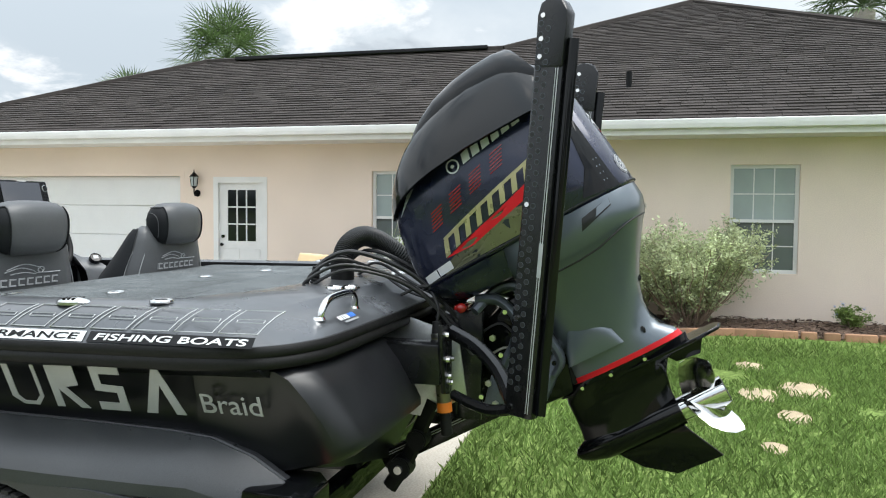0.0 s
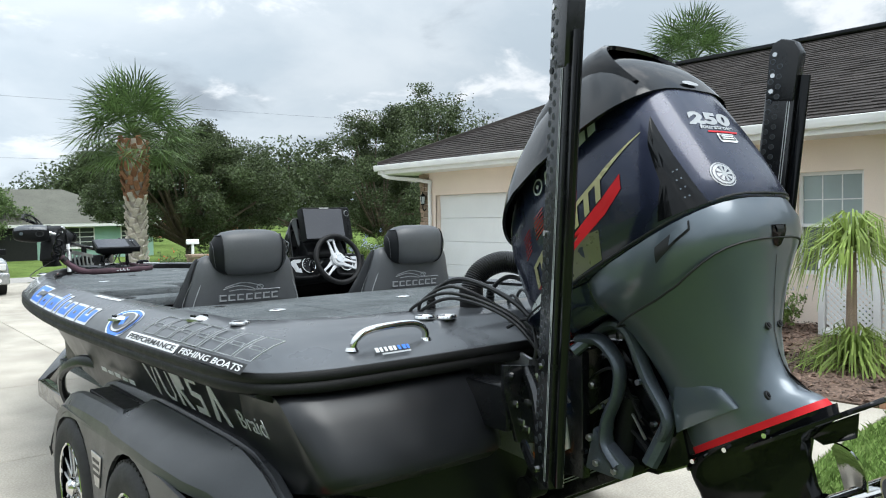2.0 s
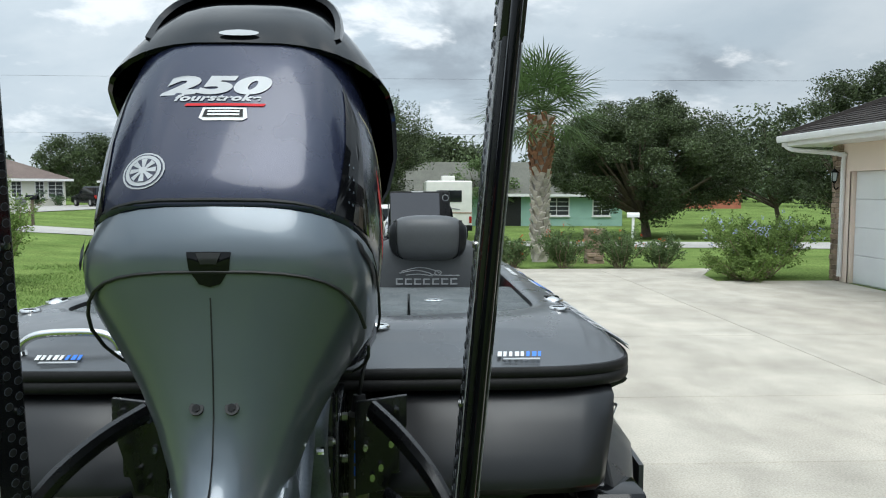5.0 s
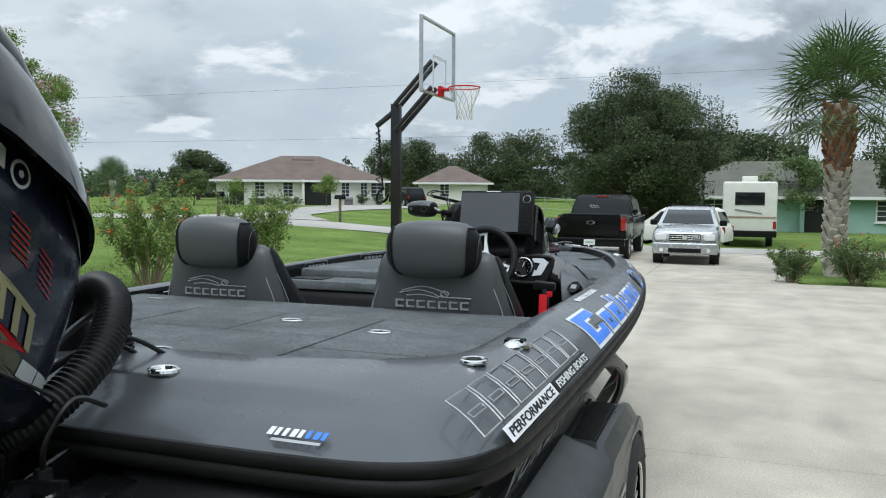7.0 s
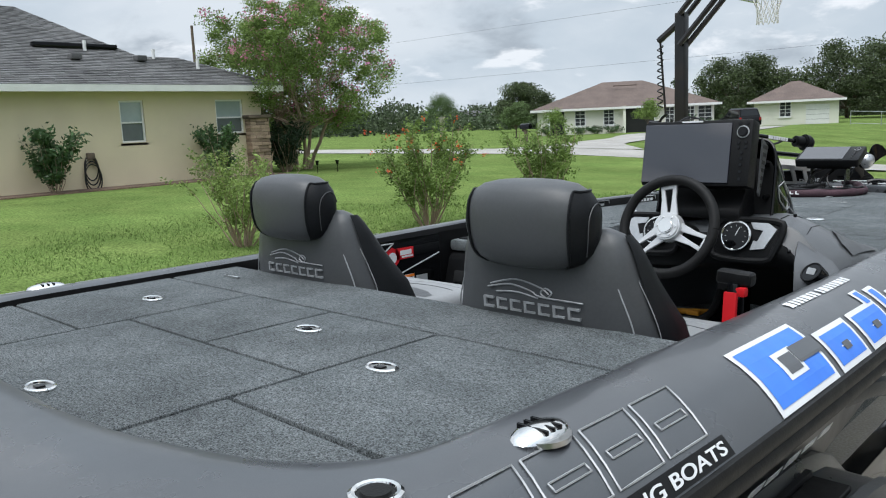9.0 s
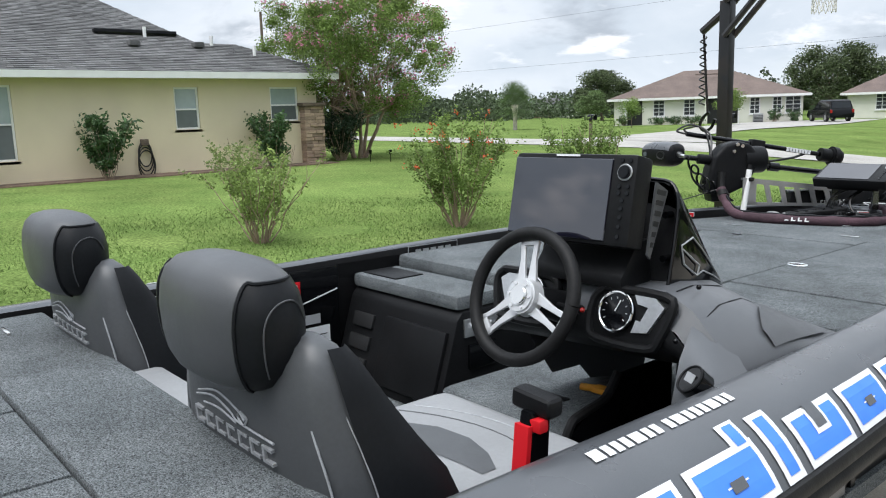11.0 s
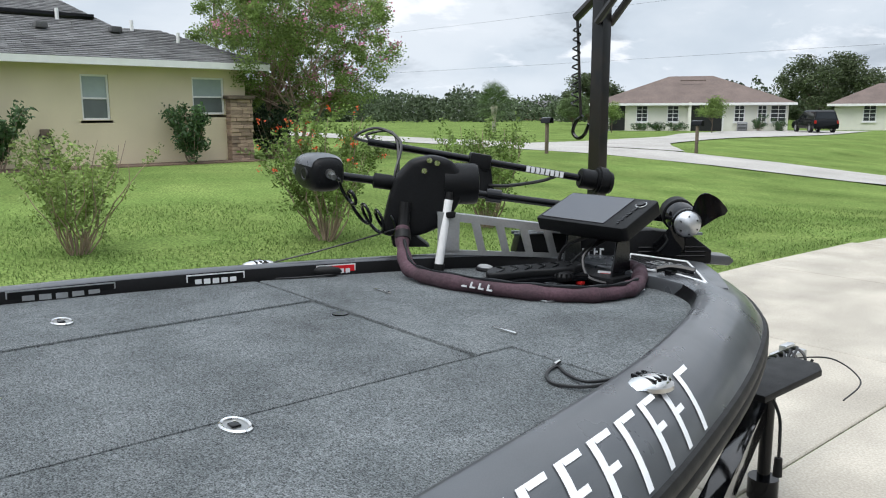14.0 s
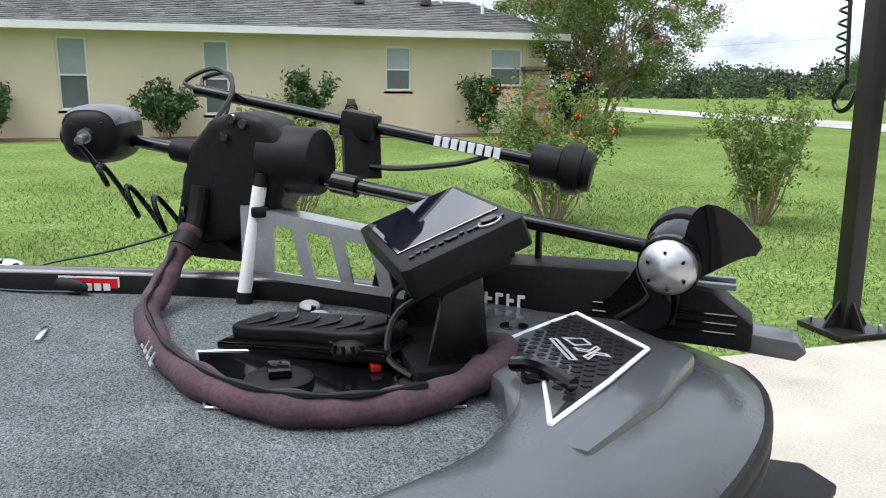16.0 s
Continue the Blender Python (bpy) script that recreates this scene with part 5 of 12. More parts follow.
tagged(new("tree_line", quads("tree_line", leaves(tl, 0.62, 0.75, rng), M_leaf_far)), "distant dark green belt of mixed trees, with an unseen southern stretch added to darken reflections", "tree line", kind="stuff")

shrub("garden_shrub", "leggy green shrub with drying lower twigs on the lawn", (-8.3, 6.1, 0.12), 1.5, 1.85, 5600, 0.055, M_leaf_y, 51, 24, bare=0.2)
shrub("garden_shrub", "green shrub with red-orange flower heads on the lawn", (-7.4, 9.1, 0.1), 1.65, 1.9, 10500, 0.055, M_leaf_l, 52, 28, (M_flower_r, 30, 0.04), bare=0.16)
shrub("garden_shrub", "green shrub on the lawn toward the road", (-6.9, 11.7, 0.1), 1.5, 1.7, 8500, 0.055, M_leaf_l, 53, 26, bare=0.12)
for i, (y, h) in enumerate(((7.4, 1.6), (12.1, 1.6), (4.0, 1.5), (0.2, 1.4))):
    shrub("wall_shrub", "dark green leafy shrub against the cream wall", (NX + 0.75, y, 0.46), h * 0.95, 1.5, 2600, 0.13, M_leaf_m, 60 + i, 15, group="shrubs along the neighbour's wall", bare=0.12)
shrub("hedge_block", "dense dark hedge beside the stone pillar", (-19.9, 15.1, 0.42), 1.6, 2.1, 9000, 0.09, M_leaf_h, 66, 40, bare=0.02, category="hedge")
for i, (x, y, s) in enumerate(((2.9, 15.35, 0.9), (4.1, 15.5, 1.15), (5.4, 15.35, 1.2), (6.3, 15.2, 0.9))):
    shrub("round_shrub", "clipped round green shrub at the edge of the drive", (x, y, terrain(x, y) - 0.01), s * 0.72, s * 1.25, 9000, 0.05, M_leaf, 70 + i, 20, (M_flower_r, 8, 0.03), "shrubs at the drive's edge", bare=0.05)
shrub("plumbago_bush", "sprawling green bush with pale blue flowers at the corner", (7.6, 12.9, -0.02), 1.15, 2.5, 22000, 0.055, M_leaf_l, 76, 40, (M_flower_b, 60, 0.035), bare=0.02)
shrub("plumbago_bush", "low green bush spreading by the garage corner", (7.0, 12.3, -0.02), 0.5, 1.9, 10000, 0.055, M_leaf_l, 77, 30, bare=0.02)
shrub("silver_shrub", "loose grey-green shrub in front of the tan wall", (7.95, -1.55, 0.0), 1.3, 2.3, 34000, 0.05, M_leaf_s, 78, 80, bare=0.02)
shrub("silver_shrub", "smaller grey-green shrub by the house wall", (8.1, -0.7, 0.0), 0.95, 1.3, 10000, 0.05, M_leaf_s, 79, 30, bare=0.02)
for i, (x, y, s) in enumerate(((8.0, 3.2, 0.55), (8.2, 2.2, 0.45), (7.7, 0.4, 0.38), (7.6, -4.2, 0.5), (8.2, -3.6, 0.3))):
    shrub("bedding_plant", "low light green bedding plant with small white flowers", (x, y, 0.0), s, s * 1.6, 1500, 0.05, M_leaf_l, 84 + i, 10, (M_flower_b, 6, 0.02), "plants in the mulch bed", category="plant", bare=0.05)
# ponytail palm by the lattice
PX, PY = 6.05, 1.45
pt = thing("ponytail_palm", "ponytail palm with long drooping strap leaves", "palm tree", (PX, PY, 0.0))
part("trunk", tube([(PX, PY, -0.05), (PX + 0.02, PY + 0.01, 0.4), (PX, PY, 1.2)], lambda s: 0.07 - 0.03 * s, seg=10, n=5), M_bark_l, pt)
V = []
for hub, nn, LL in (((0, 0, 1.22), 300, 0.92), ((-0.05, -0.05, 0.12), 300, 0.82)):
    for i in range(nn):
        a, e = rng.uniform(0, 2 * math.pi), rng.uniform(-0.2, 1.3)
        d = Vector((math.cos(a) * math.cos(e), math.sin(a) * math.cos(e), math.sin(e)))
        w = Vector((-math.sin(a), math.cos(a), 0)) * 0.009
        L = LL * rng.uniform(0.6, 1.1)
        p0 = Vector(hub)
        p1 = p0 + d * L * 0.45
        p2 = p1 + Vector((d.x, d.y, d.z * 0.3 - 0.5)) * L * 0.35
        p3 = p2 + Vector((d.x * 0.4, d.y * 0.4, -1)) * L * 0.4
        for a0, a1, w0, w1 in ((p0, p1, w, w), (p1, p2, w, w), (p2, p3, w, w * 0.2)):
            V.append([a0 - w0, a0 + w0, a1 + w1, a1 - w1])
o = new("leaf_tuft", quads("leaf_tuft", np.array([[list(v) for v in q] for q in V]), M_strap))
o.parent = pt

# ---------- the boat ----------
BOAT = Matrix.Translation((0, 1, 1.235)) @ Matrix.Rotation(radians(-0.72), 4, "X") @ Matrix.Translation((0, -1, -1.235))
DECK, RUB = 1.235, 1.12
OUT = [(0, -0.03), (0.5, -0.03), (0.85, -0.02), (1.0, 0.005), (1.12, 0.07), (1.185, 0.18), (1.215, 0.4), (1.225, 0.9), (1.23, 1.6), (1.225, 2.4), (1.2, 3.1), (1.15, 3.75), (1.06, 4.35), (0.94, 4.8), (0.79, 5.25), (0.61, 5.67), (0.45, 5.92), (0.28, 6.12), (0.12, 6.24), (0, 6.28)]
INN = [(0, 0.40), (0.42, 0.42), (0.72, 0.5), (0.85, 0.57), (0.915, 0.64), (0.945, 0.72), (0.955, 0.85), (0.96, 1.1), (0.97, 1.7), (0.985, 2.4), (0.99, 3.1), (0.965, 3.75), (0.87, 4.3), (0.77, 4.72), (0.63, 5.15), (0.47, 5.5), (0.36, 5.62), (0.25, 5.68), (0.12, 5.71), (0, 5.72)]
OC = [v.xy for v in curve([(*p, 0) for p in OUT], 4)]
IC = [v.xy for v in curve([(*p, 0) for p in INN], 4)]
PROF = [(0.0, -0.05), (0.0, -0.012), (0.05, -0.003), (0.13, 0.0), (0.3, -0.004), (0.48, -0.016), (0.60, -0.0285), (0.66, -0.0365), (0.70, -0.0432), (0.78, -0.056), (0.9, -0.084), (1.0, -0.114)]


def crest(y):
    return 1.262 + 0.028 * smooth01(y, 2.0, 4.6)


def rub(y):
    return RUB + 0.028 * smooth01(y, 2.0, 4.6)


def prof_z(u):
    for (a, za), (b, zb) in zip(PROF[1:], PROF[2:]):
        if u <= b:
            return za + (zb - za) * (u - a) / (b - a)
    return PROF[-1][1]


def on_cap(side, y, u, lift=0.0):
    """A place on the gunwale at length y, u from 0 inside to 1 at the rub rail."""
    k = min(range(30, len(OC)), key=lambda i: abs(OC[i].lerp(IC[i], 1 - u).y - y))
    p = IC[k].lerp(OC[k], u)
    q = IC[k].lerp(OC[k], min(1, u + 0.03))
    k2 = k + 1 if OC[k].lerp(IC[k], 1 - u).y < y else k - 1
    p2 = IC[k2].lerp(OC[k2], u)
    f = (y - p.y) / (p2.y - p.y) if abs(p2.y - p.y) > 1e-5 else 0
    x = p.x + (p2.x - p.x) * f
    z = crest(y) + prof_z(u)
    slope = (prof_z(min(1, u + 0.03)) - prof_z(u)) / max(1e-4, (q - p).length)
    n = Vector((-slope * side, 0, 1)).normalized()
    return Vector((side * x, y, z)) + n * lift


def ring_path(side_u_z):
    """Runs a profile of (u, dz, out) all round the gunwale."""
    rows = []
    half = list(range(len(OC)))
    for s, order in ((1, half), (-1, half[::-1])):
        for k in order:
            if s == -1 and k in (half[0], half[-1]):
                continue
            o, i = OC[k], IC[k]
            d = o - i
            d = d.normalized() if d.length > 1e-6 else d
            y = o.y
            row = []
            for u, kind, dz, out in side_u_z:
                p = i.lerp(o, u) + d * out
                row.append((s * p.x, p.y, (crest(y) if kind == "c" else rub(y)) + dz))
            rows.append(row)
    rows.append(rows[0])
    return rows


boat = thing("bass_boat", "low black and charcoal bass boat on a trailer", "boat", (0, 3, 0.5), turn=BOAT)
cap_rows = []
for row in ring_path([(u, "c", z, 0) for u, z in PROF]):
    flat_ = smooth01(1.02 - abs(row[-1][0]), 0.0, 0.3) if row[-1][1] < 0.5 else 0.0
    cap_rows.append([(x, y, z + 0.016 * flat_ * smooth01(u, 0.1, 0.6) * (1 - smooth01(u, 0.665, 0.70))) for (x, y, z), (u, _) in zip(row, PROF)])
cap = part("gunwale", sheet(cap_rows), M_cap, boat, "satin charcoal gelcoat gunwale", smooth=50)
part("rub_rail", sheet(ring_path([(1, "r", 0.03, -0.006), (1, "r", 0.03, 0.010), (1, "r", 0.022, 0.016), (1, "r", 0.006, 0.018), (1, "r", -0.004, 0.010), (1, "r", -0.012, 0.018), (1, "r", -0.03, 0.018), (1, "r", -0.042, 0.008), (1, "r", -0.046, -0.02)])), M_rubber, boat, "ribbed black rub rail", smooth=50)
part("inner_lip", sheet(ring_path([(0, "c", -0.012, 0.0), (0, "c", -0.05, -0.012), (0, "c", -0.34, -0.014)])), M_liner, boat)

# hull: sides to the chine and a shallow vee below
HS = []
for y, ct, zc, zk in ((0.10, 1.05, 0.76, 0.46), (1.0, 1.07, 0.74, 0.45), (2.0, 1.06, 0.74, 0.45), (3.0, 1.0, 0.77, 0.46), (3.7, 0.90, 0.81, 0.48), (4.3, 0.76, 0.86, 0.54), (4.9, 0.56, 0.93, 0.64), (5.4, 0.37, 0.99, 0.76), (5.8, 0.2, 1.05, 0.9), (6.1, 0.07, 1.10, 1.03), (6.22, 0.02, 1.115, 1.09)):
    k = min(range(20, len(OC)), key=lambda i: abs(OC[i].y - y))
    b = OC[k].x - 0.012
    zt = rub(y) - 0.04
    k1, k2 = min(0.09, b * 0.35), min(0.125, b * 0.45)
    row = [(b, zt), (b - 0.012, zt - 0.012), (max(ct, b - k1), zt - 0.045), (max(ct, b - k2) * 0.75 + ct * 0.25, zt * 0.5 + zc * 0.5), (ct + 0.004, zc + 0.03), (ct - 0.01, zc - 0.015), (ct * 0.55, zc * 0.45 + zk * 0.55), (0.03, zk), (0, zk - 0.01)]
    HS.append([(x, y, z) for x, z in row] + [(-x, y, z) for x, z in row[-2::-1]])
part("hull", join(sheet(HS), loft([HS[0], [(p[0], p[1] + 0.01, p[2]) for p in HS[0]]])), M_hull, boat, "matt black wrapped hull", smooth=50)


def sponson(s):
    side = [(0.32, 1.075), (0.02, 1.075), (-0.03, 1.05), (-0.085, 0.98), (-0.13, 0.90), (-0.165, 0.83), (-0.165, 0.80), (-0.12, 0.765), (0.05, 0.72), (0.32, 0.70)]
    c = Vector((0.1, 0.9))
    rings = []
    for x, k, dy in ((0.30, 0.90, 0.07), (0.325, 0.97, 0.02), (0.37, 1.0, 0.0), (0.7, 1.0, 0.0), (0.93, 1.0, 0.01), (1.02, 0.985, 0.03), (1.05, 0.95, 0.06)):
        rings.append([(s * (x + (0.06 * smooth01(v, 0.8, 1.07) if x > 0.9 else 0)), c.x + (u - c.x) * k + dy, c.y + (v - c.y) * k) for u, v in side])
    return loft(rings)


part("transom_sponson", sponson(1), M_hull, boat, smooth=40)
part("transom_sponson", sponson(-1), M_hull, boat, smooth=40)
part("transom_well", box(-0.34, 0.34, 0.12, 0.3, 0.5, 1.08), M_gloss, boat)

# carpeted deck lids, cut to the inside of the gunwale
RING = [(p.x - 0.0, p.y) for p in IC] + [(-p.x, p.y) for p in IC[-2:0:-1]]


def clip(poly, x0, x1, y0, y1):
    def cut(P, keep, meet):
        out = []
        for i in range(len(P)):
            a, b = P[i - 1], P[i]
            if keep(b):
                if not keep(a):
                    out.append(meet(a, b))
                out.append(b)
            elif keep(a):
                out.append(meet(a, b))
        return out
    def mx(c):
        return lambda a, b: (c, a[1] + (b[1] - a[1]) * (c - a[0]) / (b[0] - a[0]))
    def my(c):
        return lambda a, b: (a[0] + (b[0] - a[0]) * (c - a[1]) / (b[1] - a[1]), c)
    P = cut(poly, lambda p: p[0] >= x0, mx(x0))
    P = cut(P, lambda p: p[0] <= x1, mx(x1))
    P = cut(P, lambda p: p[1] >= y0, my(y0))
    P = cut(P, lambda p: p[1] <= y1, my(y1))
    out = []
    for p in P:
        if not out or (Vector(p) - Vector(out[-1])).length > 0.012:
            out.append(p)
    if (Vector(out[0]) - Vector(out[-1])).length < 0.012:
        out.pop()
    return out


def lid(x0, x1, y0, y1, z=DECK, t=0.05, gap=0.004, bevel=0.009):
    return prism(clip(RING, x0 + gap, x1 - gap, y0 + gap, y1 - gap), "z", z - t, z, bevel, 2)


LIDS = [(-0.42, 0.43, 0.36, 0.86), (0.43, 1.1, 0.36, 0.67), (0.43, 1.1, 0.67, 1.27), (0.0, 0.43, 0.86, 1.27), (-0.42, 0.0, 0.86, 1.27), (-1.1, -0.42, 0.36, 0.72), (-1.1, -0.42, 0.72, 1.27), (-1.1, 1.1, 1.27, 1.56),
        (-0.40, 0.38, 3.42, 4.66), (0.38, 1.1, 3.15, 3.545), (0.38, 1.1, 3.545, 4.78), (-1.1, -0.40, 3.4, 4.66)]
for r in LIDS:
    part("deck_lid", lid(*r, bevel=0.022 if r[2] in (3.42, 3.15) else 0.010), M_carpet, boat, "grey marine carpet deck lid")
# one bow lid, stepped round the starboard hatch
bowp = clip(RING, -1.1, 1.1, 4.784, 5.8)
kL = max(range(len(bowp)), key=lambda i: -bowp[i][0] - 5 * abs(bowp[i][1] - 4.784))
bowp = bowp[:kL + 1] + [(bowp[kL][0] - 0.032, 4.664), (0.376, 4.664), (0.376, 4.784)] + bowp[kL + 1:]
part("deck_lid", prism(bowp, "z", DECK - 0.05, DECK, 0.008, 2), M_carpet, boat, "grey marine carpet bow deck")
for x0, x1, y0, y1 in ((-1.1, 1.1, 0.3, 1.55), (-1.1, -0.40, 3.41, 5.8), (-0.40, 0.39, 3.46, 5.8), (0.39, 1.1, 3.2, 5.8)):
    part("deck_base", prism(clip(RING, x0, x1, y0, y1), "z", 1.10, 1.183), M_liner, boat)
part("cockpit_floor", box(-0.99, 0.99, 1.5, 3.6, 0.70, 0.75), M_carpet, boat)
part("aft_bulkhead", box(-0.97, 0.97, 1.50, 1.545, 0.75, 1.12), M_liner, boat)
part("bulkhead", box(-0.39, 0.39, 3.47, 3.5, 0.75, 1.185), M_liner, boat)
part("bulkhead", box(0.39, 0.98, 3.21, 3.24, 0.75, 1.185), M_liner, boat)
for s in (1, -1):
    part("cockpit_side", sheet([[(s * 0.975, y, 1.235), (s * 0.985, y, 1.0), (s * 0.97, y, 0.75)] for y in (1.5, 2.0, 2.5, 3.0, 3.5)]), M_liner, boat)
part("step", box(-0.10, 0.495, 2.55, 3.46, 0.75, 0.95, 0.035, 3), M_carpet, boat, "carpeted step lid")
part("step_latch", box(0.19, 0.29, 2.74, 2.77, 0.948, 0.954, 0.002), M_plastic, boat)
# port storage box with louvred side
sb = part("storage_box", prism([(2.68, 0.75), (2.79, 1.10), (2.82, 1.13), (3.45, 1.13), (3.45, 0.75)], "x", -0.97, -0.27, 0.015), M_plastic, boat, "black moulded storage box")
part("lid_cushion", box(-0.97, -0.28, 2.80, 3.05, 1.13, 1.19, 0.022), M_carpet, sb)
part("lid_cushion", box(-1.0, -0.33, 3.06, 3.42, 1.17, 1.235, 0.022), M_carpet, sb)
for i in range(3):
    part("louvre", xf(box(-0.90, -0.76, -0.010, 0.010, -0.03, 0.03, 0.006), Matrix.Translation((0, 2.702 + i * 0.028, 0.83 + i * 0.09)) @ Matrix.Rotation(radians(-17.4), 4, "X")), M_dark, sb)
part("glovebox_door", xf(box(-0.68, -0.30, -0.012, 0.012, -0.14, 0.14, 0.01), Matrix.Translation((0, 2.728, 0.92)) @ Matrix.Rotation(radians(-17.4), 4, "X")), M_plastic, sb)
part("switch_plate", prism([(2.82, 1.03), (2.82, 1.10), (3.02, 1.10), (3.02, 1.03)], "x", -0.272, -0.262, 0.003), M_alu, sb, "brushed switch plate")
for i in range(3):
    part("switch", cyl((-0.262, 2.86 + i * 0.05, 1.065), (-0.235, 2.86 + i * 0.05, 1.075), 0.007, seg=8), M_chrome, sb)
part("radio", box(-0.275, -0.258, 2.84, 2.98, 0.9, 1.0, 0.008), M_gloss, sb)
part("vent_panel", box(-0.93, -0.7, 2.83, 2.98, 1.189, 1.196, 0.003), M_plastic, sb)


def ring_latch(x, y, z=DECK, r=0.032):
    t = thing("deck_latch", "oval polished flush ring latch in the deck", "latch", (x, y, z), "deck latches", turn=BOAT)
    bm = tube([(x + r * math.cos(a) * 1.25, y + r * math.sin(a) * 0.8, z + 0.003) for a in np.linspace(0, 2 * math.pi, 20)], 0.005, seg=6, n=1)
    part("bezel", bm, M_chrome, t)
    part("cup", prism([(x + r * 1.22 * math.cos(a), y + r * 0.78 * math.sin(a)) for a in np.linspace(0, 2 * math.pi, 20)[:-1]], "z", z - 0.002, z + 0.002), M_steel, t)
    part("pull", box(x - r * 0.55, x + r * 0.2, y - r * 0.3, y + r * 0.3, z + 0.0015, z + 0.006, 0.002), M_gloss, t)
    return t


for x, y in ((-0.62, 1.03), (0.13, 1.09), (0.54, 0.98), (0.06, 0.45), (-0.59, 3.95), (-0.02, 3.65), (0.43, 3.985), (0.44, 3.27)):
    ring_latch(x, y)
for x, y in ((0.27, 4.865), (-0.35, 4.9), (-0.75, 1.4)):
    solo("strap_clip", box(x - 0.045, x + 0.045, y - 0.006, y + 0.006, DECK, DECK + 0.008, 0.003), M_chrome, "small polished deck clip", "clip", turn=BOAT, base=(x, y, DECK))
solo("drain_cover", cyl((-0.18, 4.62, DECK), (-0.18, 4.62, DECK + 0.004), 0.025), M_gloss, "small round dark drain cover in the carpet", "drain", turn=BOAT, base=(-0.18, 4.62, DECK))


def cleat(side, y, u=0.3):
    p = on_cap(side, y, u, 0.0)
    t = thing("cleat", "domed polished pull-up cleat on the gunwale", "cleat", p, "cleats on the gunwale", turn=BOAT)
    part("dome", ball(p, 0.05, 0.75, 1.3, 0.35), M_chrome, t)
    part("plate", cyl(p - Vector((0, 0, 0.006)), p + Vector((0, 0, 0.003)), 0.052), M_steel, t)
    for d in (-0.018, 0.0, 0.018):
        part("slot", box(p.x - 0.03, p.x + 0.03, p.y + d - 0.003, p.y + d + 0.003, p.z + 0.008, p.z + 0.0165, 0.001), M_gloss, t)


for s, y, u in ((1, 0.86, 0.35), (1, 4.7, 0.4), (-1, 0.86, 0.35), (-1, 4.7, 0.4), (-1, 1.55, 0.75)):
    cleat(s, y, u)
for s in (1, -1):
    p = on_cap(s, 0.54, 0.25)
    t = thing("rod_socket", "round socket with polished rim and black plug", "socket", p, turn=BOAT)
    part("rim", tube([(p.x + 0.033 * math.cos(a), p.y + 0.033 * math.sin(a), p.z + 0.003) for a in np.linspace(0, 2 * math.pi, 20)], 0.007, seg=8, n=1), M_chrome, t)
    part("plug", cyl(p, p + Vector((0, 0, 0.010)), 0.029, 0.025, bevel=0.004), M_rubber, t)
for x, y, z in ((-0.43, 0.165, 1.255), (-0.345, 0.137, 1.250), (0.32, 0.155, 1.253)):
    t = thing("filler_cap", "flush polished ring fitting on the stern", "fitting", (x, y, z), turn=BOAT)
    part("rim", tube([(x + 0.035 * math.cos(a), y + 0.03 * math.sin(a), z + 0.002) for a in np.linspace(0, 2 * math.pi, 18)], 0.009, seg=8, n=1), M_chrome, t)
    part("hole", cyl((x, y, z - 0.01), (x, y, z + 0.003), 0.026), M_gloss, t)
for s in (1, -1):
    if s == -1:
        t = thing("grab_handle", "polished stainless grab handle on the stern", "handle", (-0.665, 0.08, 1.2), turn=BOAT)
        part("bar", tube([(-0.826, 0.055, 1.19), (-0.815, 0.05, 1.225), (-0.765, 0.05, 1.252), (-0.665, 0.05, 1.26), (-0.565, 0.05, 1.256), (-0.52, 0.05, 1.23), (-0.51, 0.055, 1.195)], 0.0135, seg=12, n=6), M_chrome, t)
        for x in (-0.826, -0.51):
            part("foot", cyl((x, 0.06, 1.188), (x, 0.06, 1.2), 0.026, 0.02), M_chrome, t)


# decals, laid on the curve of the gunwale
def on_side(side, poly, mat_, name, label="", line=0.0, cuts=3):
    """A decal with corners (y, u) on the gunwale, filled or as an edge line."""
    pts = []
    for i in range(len(poly)):
        a, b = poly[i - 1], poly[i]
        for k in range(cuts):
            pts.append((a[0] + (b[0] - a[0]) * k / cuts, a[1] + (b[1] - a[1]) * k / cuts))
    P = [on_cap(side, y, u, 0.0025) for y, u in pts]
    if line:
        bm = tube([*P, P[0]], line, seg=4, n=1)
    else:
        bm = bmesh.new()
        bm.faces.new([bm.verts.new(p) for p in P])
        bmesh.ops.triangulate(bm, faces=bm.faces[:])
    return part(name, bm, mat_, boat, label, smooth=0)


